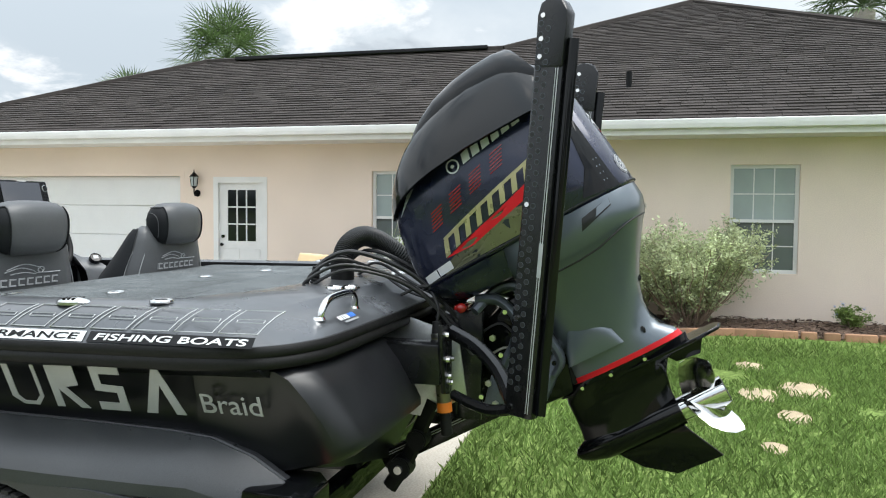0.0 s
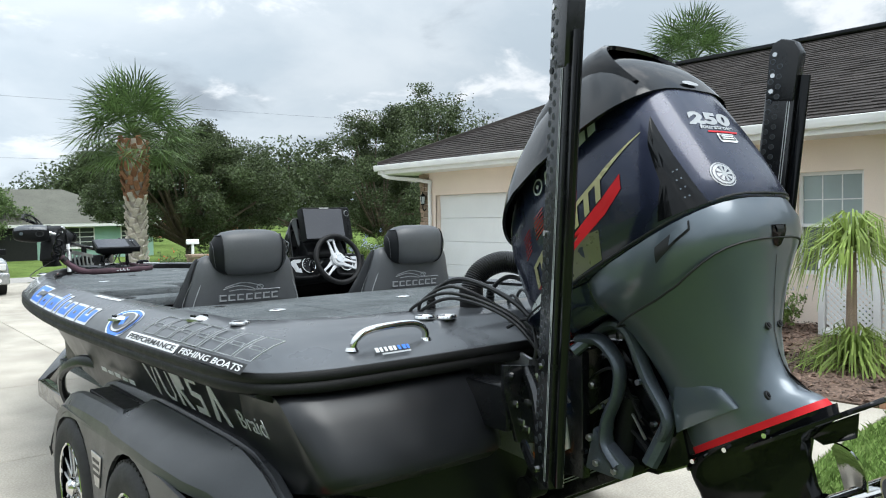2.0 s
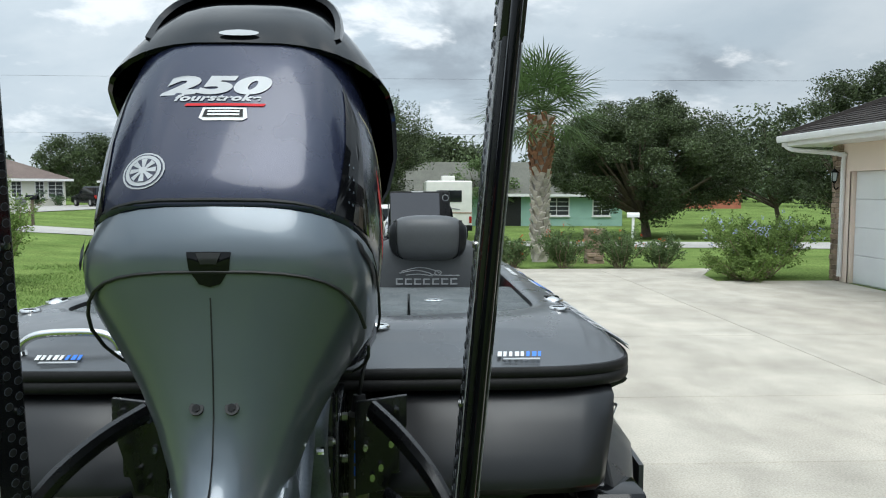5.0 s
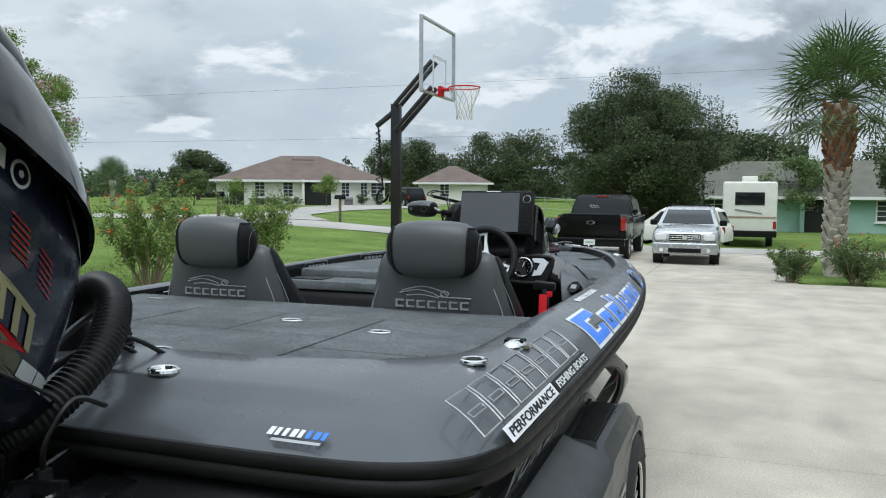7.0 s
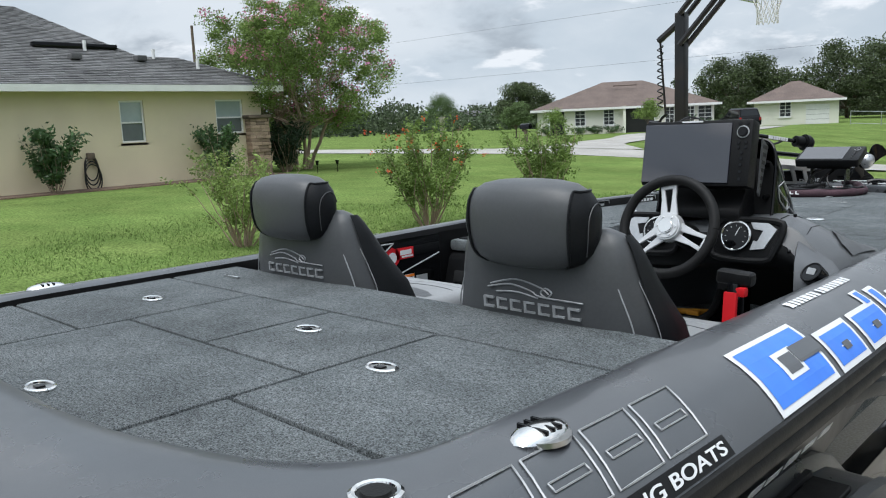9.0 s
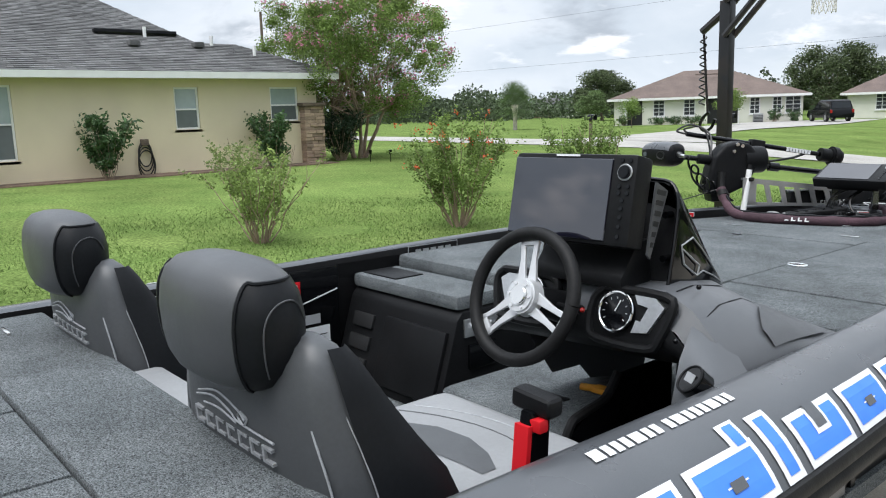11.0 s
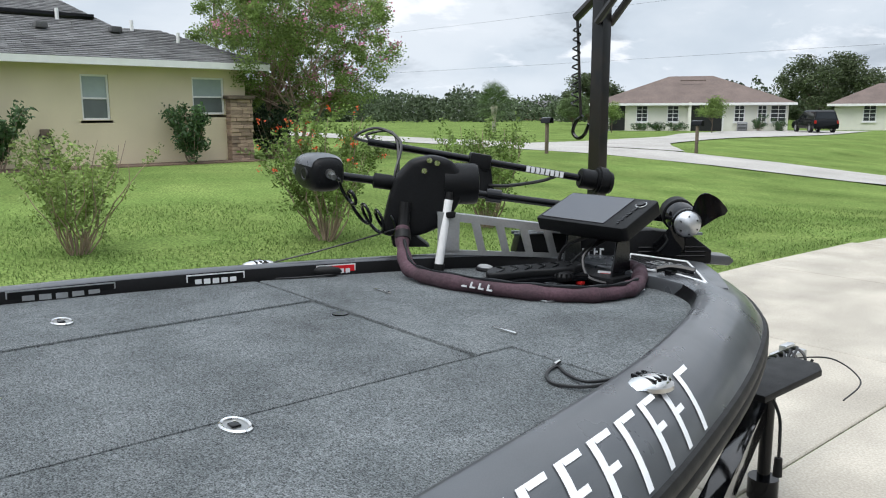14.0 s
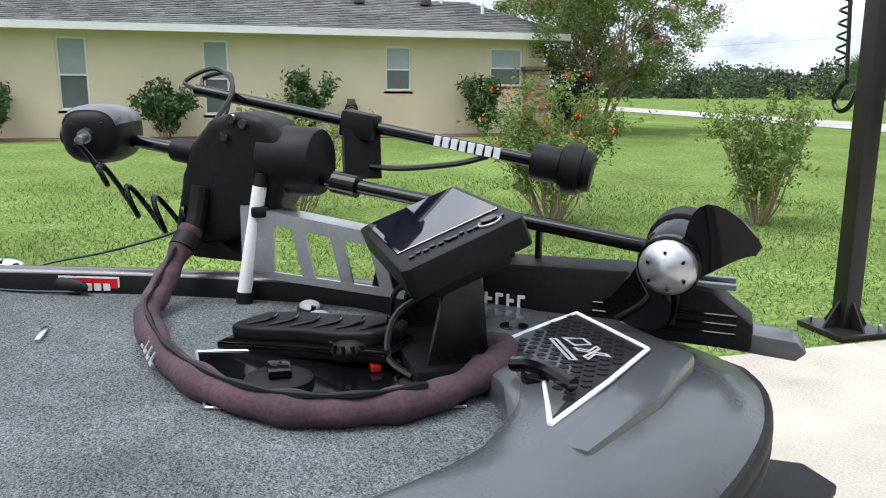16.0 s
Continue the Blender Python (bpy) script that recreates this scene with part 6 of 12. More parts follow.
for s in (1, -1):
    f = 1 if s == 1 else -1
    # big outlined block shapes and the slogan band
    y = 0.12 if s == 1 else 0.06
    for i in range(7):
        w, k = 0.132, 0.04
        y0, y1 = y, y + w
        glyph = [(y0, 0.85), (y1, 0.85), (y1 + f * k, 0.47), (y0 + f * k, 0.47)]
        if s == -1:
            glyph = [(y0 + k, 0.85), (y1 + k, 0.85), (y1, 0.47), (y0, 0.47)]
        on_side(s, glyph, M_silver, "outlined_block", "silver outline block on the gunwale", 0.0022)
        on_side(s, [(y0 + w * 0.3, 0.71), (y1, 0.71), (y1, 0.66), (y0 + w * 0.3, 0.66)], M_silver, "outlined_block", "", 0.0017)
        y += w + 0.02
    for a, b in ((0.22, 0.70), (0.715, 1.20)) if s == 1 else ((0.10, 0.675), (0.69, 1.265)):
        on_side(s, [(a, 0.985), (b, 0.985), (b, 0.885), (a, 0.885)], M_white if (a < 0.5) == (s == 1) else M_liner, "slogan_band", "decal band with the boat maker's slogan", 0, 6)
    body = ("PERFORMANCE", "FISHING BOATS")
    for word, (a, b) in zip(body, ((0.24, 0.68), (0.735, 1.185)) if s == 1 else ((1.25, 0.71), (0.655, 0.12))):
        onwhite = (min(a, b) < 0.5) == (s == 1)
        bm = letters(word, 0.05, Matrix(), 0.0004, 0.12, 0.0008)
        wmax = max(v.co.x for v in bm.verts)
        for v in bm.verts:
            yy = a + (b - a) * v.co.x / wmax
            uu = 0.965 - v.co.y / 0.036 * 0.06
            v.co = on_cap(s, yy, min(0.99, uu), 0.0035 + v.co.z)
        part("slogan_letters", bm, M_liner if onwhite else M_white, boat, smooth=0)
    # blue and white team shapes farther forward
    # big rounded block shapes in blue with white edges
    y = 1.42
    for w, top, notch in ((0.34, 0.46, 1), (0.21, 0.66, 0), (0.23, 0.66, 2), (0.07, 0.52, 0), (0.21, 0.66, 3), (0.20, 0.66, 0), (0.20, 0.66, 3)):
        k = 0.06
        def block(a0, a1, u0, u1, m_, lift, lab=""):
            pts = [(a0 + k * (1 - u0), u0), (a1 + k * (1 - u0), u0), (a1 + k * (1 - u1), u1), (a0 + k * (1 - u1), u1)]
            bm = bmesh.new()
            nn = 7
            grid = []
            for p in range(nn + 1):
                row = []
                for q in range(nn + 1):
                    e0 = Vector(pts[0]).lerp(Vector(pts[1]), q / nn)
                    e1 = Vector(pts[3]).lerp(Vector(pts[2]), q / nn)
                    e = e0.lerp(e1, p / nn)
                    row.append(on_cap(s, e.x if s == 1 else 4.99 - e.x, min(0.995, e.y), lift))
                grid.append(row)
            part("team_block", sheet(grid), m_, boat, lab, smooth=0)
        block(y, y + w, top, 0.99, M_white, 0.0025, "white edge of a large blue decal")
        bw = 0.016
        block(y + bw, y + w - bw, top + 0.05, 0.955, M_bluedecal, 0.004, "blue field of a large decal")
        if w > 0.1:
            block(y + w * 0.36, y + w * 0.66, top + 0.19 if notch != 3 else top + 0.02, 0.86, M_white, 0.0052)
            block(y + w * 0.41, y + w * 0.61, top + 0.23 if notch != 3 else top - 0.02, 0.83, M_cap, 0.0062)
        if notch == 1:
            block(y + w * 0.62, y + w * 1.03, 0.66, 0.80, M_cap, 0.007)
        if notch == 2:
            block(y + w * 0.72, y + w * 0.98, 0.48, 0.68, M_white, 0.0025)
            block(y + w * 0.79, y + w * 0.93, 0.51, 0.68, M_bluedecal, 0.004)
        y += w + 0.03
    cy = 3.50 if s == 1 else 1.47
    for rr, m_, lift in ((1.0, M_white, 0.0025), (0.9, M_bluedecal, 0.0036), (0.68, M_white, 0.0046), (0.58, M_cap, 0.0056)):
        bm = bmesh.new()
        bm.faces.new([bm.verts.new(on_cap(s, cy + 0.17 * rr * math.cos(a), min(0.995, 0.76 - 0.28 * rr * math.sin(a)), lift)) for a in np.linspace(0, 2 * math.pi, 40)[:-1]])
        bmesh.ops.triangulate(bm, faces=bm.faces[:])
        part("ring_logo", bm, m_, boat, smooth=0)
    on_side(s, [(cy - 0.06, 0.93), (cy - 0.01, 0.93), (cy + 0.07, 0.6), (cy + 0.02, 0.6)], M_bluedecal, "ring_logo", "", 0, 4)
    # plain bars where names are lettered
    y = 3.80
    for i in range(10):
        b0 = y + 0.03 * f
        on_side(s, [(y, 0.975), (y + 0.022, 0.975), (b0 + 0.022, 0.50), (b0, 0.50)], M_white, "name_bar", "white lettering shown as plain bars", 0, 6)
        on_side(s, [(b0 + 0.022, 0.56), (b0 + 0.075, 0.56), (b0 + 0.08, 0.50), (b0 + 0.02, 0.50)], M_white, "name_bar", "", 0, 4)
        if i % 3:
            on_side(s, [(y + 0.03, 0.78), (y + 0.07, 0.78), (y + 0.072, 0.73), (y + 0.033, 0.73)], M_white, "name_bar", "", 0, 4)
        y += 0.108
    y = 1.93
    for i in range(15):
        w = 0.018 if i % 4 else 0.03
        on_side(s, [(y, 0.33), (y + w, 0.33), (y + w + 0.006, 0.21), (y + 0.006, 0.21)], M_white, "name_bar", "small white script shown as bars", 0, 3)
        y += w + (0.022 if i == 6 else 0.008)
    # hull-side lettering
    m = frame_on((-1.112, 0.335, 0.925), (0, -1, 0), (-0.42, 0, 1)) if s == -1 else frame_on((1.112, 0.09, 0.925), (0, 1, 0), (0.42, 0, 1))
    part("hull_word", letters("Braid", 0.105, m, 0.001), M_silver, boat, "silver word on the hull side", smooth=0)
    yy = 0.565 if s == -1 else 0.52
    for i in range(5):
        w = 0.155
        q = frame_on((s * 1.122, (1.215 - i * 0.172) if s == -1 else 0.42 + i * 0.172, 0.915), (0, s, 0), (s * 0.42, 0, 1))
        shape = [[(0, 0.17), (0.03, 0.17), (0.085, 0.03), (0.135, 0.17), (0.15, 0.17), (0.09, 0), (0.075, 0)], [(0, 0.17), (0.026, 0.17), (0.026, 0.035), (0.045, 0.014), (0.09, 0.014), (0.115, 0.04), (0.115, 0.17), (0.13, 0.17), (0.13, 0.035), (0.10, 0), (0.04, 0), (0, 0.03)],
                 [(0, 0), (0, 0.17), (0.11, 0.17), (0.11, 0.09), (0.06, 0.08), (0.13, 0), (0.095, 0), (0.03, 0.07), (0.03, 0)], [(0, 0), (0.11, 0), (0.11, 0.095), (0.03, 0.1), (0.03, 0.14), (0.11, 0.14), (0.11, 0.17), (0, 0.17), (0, 0.075), (0.08, 0.07), (0.08, 0.03), (0, 0.03)],
                 [(0, 0), (0.06, 0.17), (0.085, 0.17), (0.145, 0), (0.11, 0), (0.075, 0.11), (0.04, 0)]][i]
        part("hull_block", flat(shape, q, 0.002), M_silver, boat, "silver block shape on the hull side", smooth=0)
    for i, (a, h) in enumerate(((1.55, 0.05), (1.66, 0.04), (1.78, 0.05), (1.9, 0.04), (2.02, 0.05))):
        part("slogan_bar", flat([(0, 0), (0.085, 0.0), (0.095, h * 0.5), (0.01, h * 0.5)], frame_on((s * 1.10, a if s == 1 else a + 0.1, 0.885), (0, s, 0), (s * 0.4, 0, 1)), 0.002), M_white, boat, smooth=0)
    # shop sticker on the stern
    m = frame_on((-0.76 if s == -1 else 0.715, -0.012, 1.168), (1, 0, 0), (0, 1, 0.62)) @ Matrix.Scale(0.86, 4)
    for i in range(8):
        w_ = 0.012 if i % 3 else 0.016
        part("sticker_bar", flat([(i * 0.022, 0.024), (i * 0.022 + w_, 0.024), (i * 0.022 + w_ + 0.004, 0.05), (i * 0.022 + 0.004, 0.05)], m, 0.0015), M_white if i < 5 else M_bluedecal, boat, "white and blue shop sticker", smooth=0)
    part("sticker_bar", flat([(0.02, 0.006), (0.16, 0.006), (0.162, 0.015), (0.022, 0.015)], m, 0.0015), M_silver, boat, smooth=0)

# inside plaques of the port gunwale
def plaque(y, w, h, m_in, m_edge, label, side=-1):
    k = min(range(20, len(IC)), key=lambda i: abs(IC[i].y - y))
    a, b = IC[k - 1], IC[k + 1]
    d = Vector((side * (b.x - a.x), b.y - a.y, 0)).normalized()
    p = Vector((side * (IC[k].x - 0.004), IC[k].y, crest(y) - 0.042))
    n_in = Vector((-side, 0, 0))
    along = d if side == -1 else -d
    m = frame_on(p + n_in * 0.004, along, (0, 0, 1))
    t = solo("sticker", flat([(-w / 2, -h / 2), (w / 2, -h / 2), (w / 2, h / 2), (-w / 2, h / 2)], m, 0.002), m_edge, label, "sticker", turn=BOAT, base=p)
    part("print", flat([(-w / 2 + 0.004, -h / 2 + 0.004), (w / 2 - 0.004, -h / 2 + 0.004), (w / 2 - 0.004, h / 2 - 0.004), (-w / 2 + 0.004, h / 2 - 0.004)], m @ Matrix.Translation((0, 0, 0.0015)), 0.001), m_in, t)
    for i in range(5):
        x0 = -w * 0.36 + i * w * 0.15
        part("bar", flat([(x0, -h * 0.2), (x0 + w * 0.11, -h * 0.2), (x0 + w * 0.11, h * 0.2), (x0, h * 0.2)], m @ Matrix.Translation((0, 0, 0.003)), 0.001), m_edge, t)


plaque(3.24, 0.30, 0.062, M_liner, M_alu, "white and black maker's plaque inside the gunwale")
plaque(3.98, 0.32, 0.06, M_liner, M_alu, "long silver-edged maker's plaque inside the gunwale")
plaque(4.5, 0.20, 0.055, M_liner, M_white, "oval white-edged sticker inside the gunwale")
plaque(4.98, 0.15, 0.055, M_red, M_white, "red and white sticker inside the gunwale")


# ---------- seats ----------
def seat(cx):
    t = thing("bucket_seat", "charcoal and black vinyl bucket seat with headrest", "seat", (cx, 1.62, 0.75), "bucket seats in the cockpit", turn=BOAT)
    # one shell: the back panel turns forward into the two side bolsters
    rings = []
    for z, hw, y0, yf, th in ((0.93, 0.318, 1.575, 1.88, 0.085), (1.06, 0.325, 1.565, 1.85, 0.09), (1.14, 0.325, 1.555, 1.82, 0.095), (1.22, 0.318, 1.545, 1.785, 0.10), (1.29, 0.298, 1.535, 1.73, 0.10), (1.35, 0.281, 1.53, 1.69, 0.10), (1.40, 0.268, 1.53, 1.66, 0.09), (1.44, 0.255, 1.535, 1.638, 0.08), (1.468, 0.238, 1.545, 1.62, 0.07), (1.482, 0.205, 1.56, 1.605, 0.05)):
        kk = min(1.0, (yf - y0) / 0.22)
        outer = [(hw * 0.955, yf - 0.012 * kk), (hw * 0.99, yf - 0.04 * kk), (hw, y0 + (yf - y0) * 0.62), (hw * 0.995, y0 + 0.10 * kk), (hw * 0.965, y0 + 0.045 * kk), (hw * 0.88, y0 + 0.012), (hw * 0.7, y0 - 0.004), (hw * 0.35, y0 - 0.012), (0, y0 - 0.014)]
        ih = hw - th
        inner = [(0, y0 + 0.09 * kk), (ih * 0.5, y0 + 0.10 * kk), (ih * 0.85, y0 + 0.115 * kk), (ih, y0 + 0.14 * kk), (ih, y0 + (yf - y0) * 0.75), (ih + th * 0.25, yf - 0.02 * kk), (ih + th * 0.5, yf)]
        right = outer + inner
        ring = [(cx - x, y, z) for x, y in reversed(outer[:-1])]
        ring = [(cx + x, y, z) for x, y in outer] + ring + [(cx - x, y, z) for x, y in reversed(inner[1:])] + [(cx, inner[0][1], z)] + [(cx + x, y, z) for x, y in inner[1:]]
        rings.append(ring)
    part("shell", loft(rings), M_vinyl, t, "charcoal vinyl back and bolsters", smooth=70)
    for s in (-1, 1):
        part("seam", tube([(cx + s * 0.300, 1.580, 1.0), (cx + s * 0.298, 1.566, 1.14), (cx + s * 0.286, 1.556, 1.24), (cx + s * 0.25, 1.546, 1.34), (cx + s * 0.215, 1.545, 1.43)], 0.0024, seg=5, n=5), M_thread, t)
        rows = []
        for z, hw, y0, yf in ((0.94, 0.319, 1.655, 1.875), (1.06, 0.325, 1.645, 1.847), (1.14, 0.325, 1.635, 1.818), (1.22, 0.318, 1.625, 1.783), (1.29, 0.300, 1.612, 1.732), (1.35, 0.283, 1.60, 1.694), (1.40, 0.271, 1.592, 1.664), (1.44, 0.258, 1.588, 1.642), (1.468, 0.242, 1.586, 1.624)):
            rows.append([(cx + s * hw * k, y, z) for k, y in ((1.012, y0), (1.022, y0 + (yf - y0) * 0.2), (1.025, (y0 + yf) / 2), (1.018, y0 + (yf - y0) * 0.82), (0.965, yf + 0.004))])
        part("black_panel", sheet(rows), M_vinyl_b, t, "black vinyl bolster panel", smooth=60)
        part("seam", tube([(cx + s * hw * 1.012, y, z) for z, hw, y in ((0.94, 0.319, 1.655), (1.06, 0.325, 1.645), (1.14, 0.325, 1.635), (1.22, 0.318, 1.625), (1.29, 0.298, 1.612), (1.345, 0.277, 1.60), (1.42, 0.247, 1.585))], 0.0015, seg=5, n=4), M_thread, t)
    HR = ((1.380, 0.100, 0.040), (1.386, 0.135, 0.060), (1.400, 0.165, 0.077), (1.425, 0.186, 0.088), (1.46, 0.197, 0.093), (1.51, 0.200, 0.094), (1.55, 0.192, 0.089), (1.578, 0.174, 0.079), (1.597, 0.142, 0.062), (1.606, 0.095, 0.038), (1.609, 0.05, 0.018))

    def hpt(z, hw, d, a, grow=0.0):
        """A point on the headrest at angle a from the middle of its rear face."""
        q = math.sin(a)
        return (cx + math.copysign(abs(q) ** 0.8, q) * (hw + grow), 1.530 + 0.10 * (1.5 - z) * 0.35 - (d + grow) * math.copysign(abs(math.cos(a)) ** 0.9, math.cos(a)), z)
    hd = part("headrest", loft([[hpt(z, hw, d, 2 * math.pi * k / 32) for k in range(32)] for z, hw, d in HR]), M_vinyl, t, smooth=60)
    for s in (-1, 1):
        lim = ((1.386, 66), (1.400, 58), (1.425, 52), (1.46, 49), (1.51, 49), (1.55, 53), (1.580, 64))
        rows = []
        for z, a0 in lim:
            hw, d = np.interp(z, [h[0] for h in HR], [h[1] for h in HR]), np.interp(z, [h[0] for h in HR], [h[2] for h in HR])
            rows.append([hpt(z, hw, d, s * radians(a0 + (150 - a0) * k / 9), 0.0035) for k in range(10)])
        part("side_panel", sheet(rows), M_vinyl_b, hd, "black vinyl cheek", smooth=60)
        edge = [r_[-1] for r_ in rows[:1]] + [r_[0] for r_ in rows] + rows[-1][1:7]
        part("piping", tube(edge[1:], 0.0036, seg=6, n=3), M_vinyl_b, hd)
        arch = []
        for z, a in ((1.42, 78), (1.46, 73), (1.51, 74), (1.54, 84), (1.55, 98), (1.54, 112), (1.51, 122)):
            hw, d = np.interp(z, [h[0] for h in HR], [h[1] for h in HR]), np.interp(z, [h[0] for h in HR], [h[2] for h in HR])
            arch.append(hpt(z, hw, d, s * radians(a), 0.0055))
        part("seam", tube(arch, 0.0016, seg=5, n=4), M_vinyl, hd)
    # embroidered winged mark and a row of plain bars
    m = frame_on((cx - 0.165, 1.5245, 1.25), (1, 0, 0), (0, -0.08, 1))
    for i in range(7):
        part("stitched_bar", xf(join(prism([(i * 0.047, 0), (i * 0.047 + 0.036, 0), (i * 0.047 + 0.036, 0.006), (i * 0.047, 0.006)], "z", -0.008, 0.0012), prism([(i * 0.047, 0.026), (i * 0.047 + 0.036, 0.026), (i * 0.047 + 0.036, 0.032), (i * 0.047, 0.032)], "z", -0.008, 0.0012), prism([(i * 0.047, 0.006), (i * 0.047 + 0.008, 0.006), (i * 0.047 + 0.008, 0.026), (i * 0.047, 0.026)], "z", -0.008, 0.0012)), m), M_thread, t)
    for pts in ([(0.02, 0.06), (0.10, 0.075), (0.17, 0.062), (0.20, 0.05), (0.33, 0.048)], [(0.05, 0.05), (0.12, 0.055), (0.19, 0.045)], [(0.03, 0.07), (0.12, 0.09), (0.2, 0.075), (0.225, 0.06)], [(0.22, 0.048), (0.2, 0.06), (0.215, 0.075), (0.235, 0.065), (0.22, 0.048)]):
        part("stitched_mark", xf(tube([(x, y, 0.0005) for x, y in pts], 0.0026, seg=5, n=5), m), M_thread, t)
    cu = part("cushion", box(cx - 0.262, cx + 0.262, 1.66, 2.27, 0.985, 1.112, 0.055, 5), M_vinyl_g, t, "light grey vinyl cushion", smooth=60)
    band = [[(cx + x, yb + (yf - yb) * k / 4 - 0.05 * (x / 0.21) ** 2 + 0.03 * x / 0.21, 1.1135) for k in range(5)] for x, yb, yf in ((-0.207, 1.94, 2.04), (-0.14, 1.95, 2.06), (-0.05, 1.95, 2.075), (0.05, 1.955, 2.07), (0.14, 1.97, 2.05), (0.207, 1.985, 2.025))]
    part("cushion_band", sheet(band), M_vinyl, cu, "charcoal inset band", smooth=60)
    for ys in (1.86, 2.14, 2.19):
        part("seam", tube([(cx + x, ys - 0.05 * (x / 0.21) ** 2 + 0.03 * x / 0.21, 1.112) for x in np.linspace(-0.205, 0.205, 9)], 0.0022, seg=5, n=1), M_thread if ys > 2.15 else M_vinyl, cu)
    part("base", box(cx - 0.27, cx + 0.27, 1.62, 2.275, 0.75, 1.02, 0.05, 4), M_vinyl_b, t, "black vinyl skirt", smooth=60)
    return t


seat(-0.525)
seat(0.53)
solo("seat_bridge", box(-0.20, 0.22, 1.555, 1.66, 0.75, 1.205, 0.02), M_vinyl_g, "grey vinyl bridge between the seats", "boat seat", turn=BOAT, base=(0, 1.6, 0.75))

cc_ = thing("centre_console", "black step console with two cup holders between the seats", "console", (0.0, 1.9, 0.75), turn=BOAT)
part("body", box(-0.235, 0.235, 1.67, 2.20, 0.75, 0.93, 0.03, 3), M_vinyl_b, cc_)
part("tread", box(-0.20, 0.20, 1.69, 1.95, 0.925, 0.942, 0.008), M_vinyl, cc_, "ribbed grey tread plate")
for k in range(4):
    part("tread_rib", box(-0.17, 0.17, 1.72 + k * 0.055, 1.742 + k * 0.055, 0.940, 0.948, 0.003, 1), M_vinyl_b, cc_)
for x in (-0.09, 0.09):
    cup = part("cup_holder", cyl((x, 2.08, 0.92), (x, 2.08, 0.965), 0.068, 0.062, seg=24, bevel=0.006), M_vinyl, cc_, "grey moulded cup holder")
    part("cup_well", cyl((x, 2.08, 0.962), (x, 2.08, 0.9665), 0.048, seg=24), M_dark, cup)

# ---------- console, wheel and screen ----------
from mathutils.bvhtree import BVHTree

con = thing("helm_console", "black moulded helm console with gauges", "console", (0.6, 2.8, 0.75), turn=BOAT)
# body: from the dash back to the deck, and out to the gunwale
rows = []
for y, pts in ((2.53, [(0.20, 1.22), (0.22, 1.25), (0.28, 1.30), (0.55, 1.33), (0.74, 1.345), (0.82, 1.32), (0.90, 1.24), (0.96, 1.16), (0.975, 1.10)]),
               (2.57, [(0.19, 1.20), (0.21, 1.31), (0.27, 1.365), (0.55, 1.395), (0.76, 1.41), (0.84, 1.37), (0.92, 1.29), (0.98, 1.22), (0.98, 1.08)]),
               (2.68, [(0.18, 1.18), (0.20, 1.33), (0.26, 1.385), (0.55, 1.40), (0.76, 1.415), (0.85, 1.37), (0.94, 1.295), (0.985, 1.235), (0.985, 1.05)]),
               (2.82, [(0.17, 1.0), (0.20, 1.325), (0.26, 1.375), (0.53, 1.385), (0.74, 1.395), (0.85, 1.35), (0.945, 1.285), (0.985, 1.24), (0.985, 0.75)]),
               (2.95, [(0.18, 1.0), (0.22, 1.28), (0.28, 1.325), (0.52, 1.335), (0.72, 1.335), (0.84, 1.305), (0.945, 1.268), (0.985, 1.238), (0.985, 0.75)]),
               (3.10, [(0.24, 0.80), (0.30, 1.19), (0.34, 1.225), (0.52, 1.24), (0.72, 1.24), (0.84, 1.24), (0.945, 1.24), (0.985, 1.235), (0.985, 0.75)]),
               (3.16, [(0.26, 0.80), (0.32, 1.13), (0.36, 1.16), (0.52, 1.17), (0.72, 1.17), (0.84, 1.175), (0.945, 1.18), (0.985, 1.20), (0.985, 0.75)])):
    rows.append([(x, y, z) for x, z in pts])
part("fascia", sheet([[(x, 2.527 + 0.012 * k - 0.03 * math.sin(math.pi * k / 4), zt + (zb - zt) * k / 4) for x, zt, zb in ((0.20, 1.235, 1.20), (0.24, 1.285, 1.205), (0.34, 1.308, 1.21), (0.55, 1.332, 1.22), (0.74, 1.347, 1.225), (0.81, 1.325, 1.23), (0.86, 1.28, 1.225))] for k in range(5)] + [[(x, 2.80, 1.24) for x in (0.20, 0.24, 0.34, 0.55, 0.74, 0.81, 0.86)]]), M_plastic, con, "black textured dash fascia", smooth=60)
body = sheet(rows)
part("body", body, M_dash, con, "charcoal moulded dash body", smooth=40)
ROWS = rows


def body_z(x, y):
    """Height of the dash moulding."""
    def on_row(r):
        for a, b in zip(r[1:], r[2:]):
            if a[0] <= x <= b[0] and b[0] > a[0]:
                return a[2] + (b[2] - a[2]) * (x - a[0]) / (b[0] - a[0])
        return r[-2][2]
    for r, q in zip(ROWS, ROWS[1:]):
        if r[0][1] <= y <= q[0][1]:
            f = (y - r[0][1]) / (q[0][1] - r[0][1])
            return on_row(r) * (1 - f) + on_row(q) * f
    return on_row(ROWS[-1])

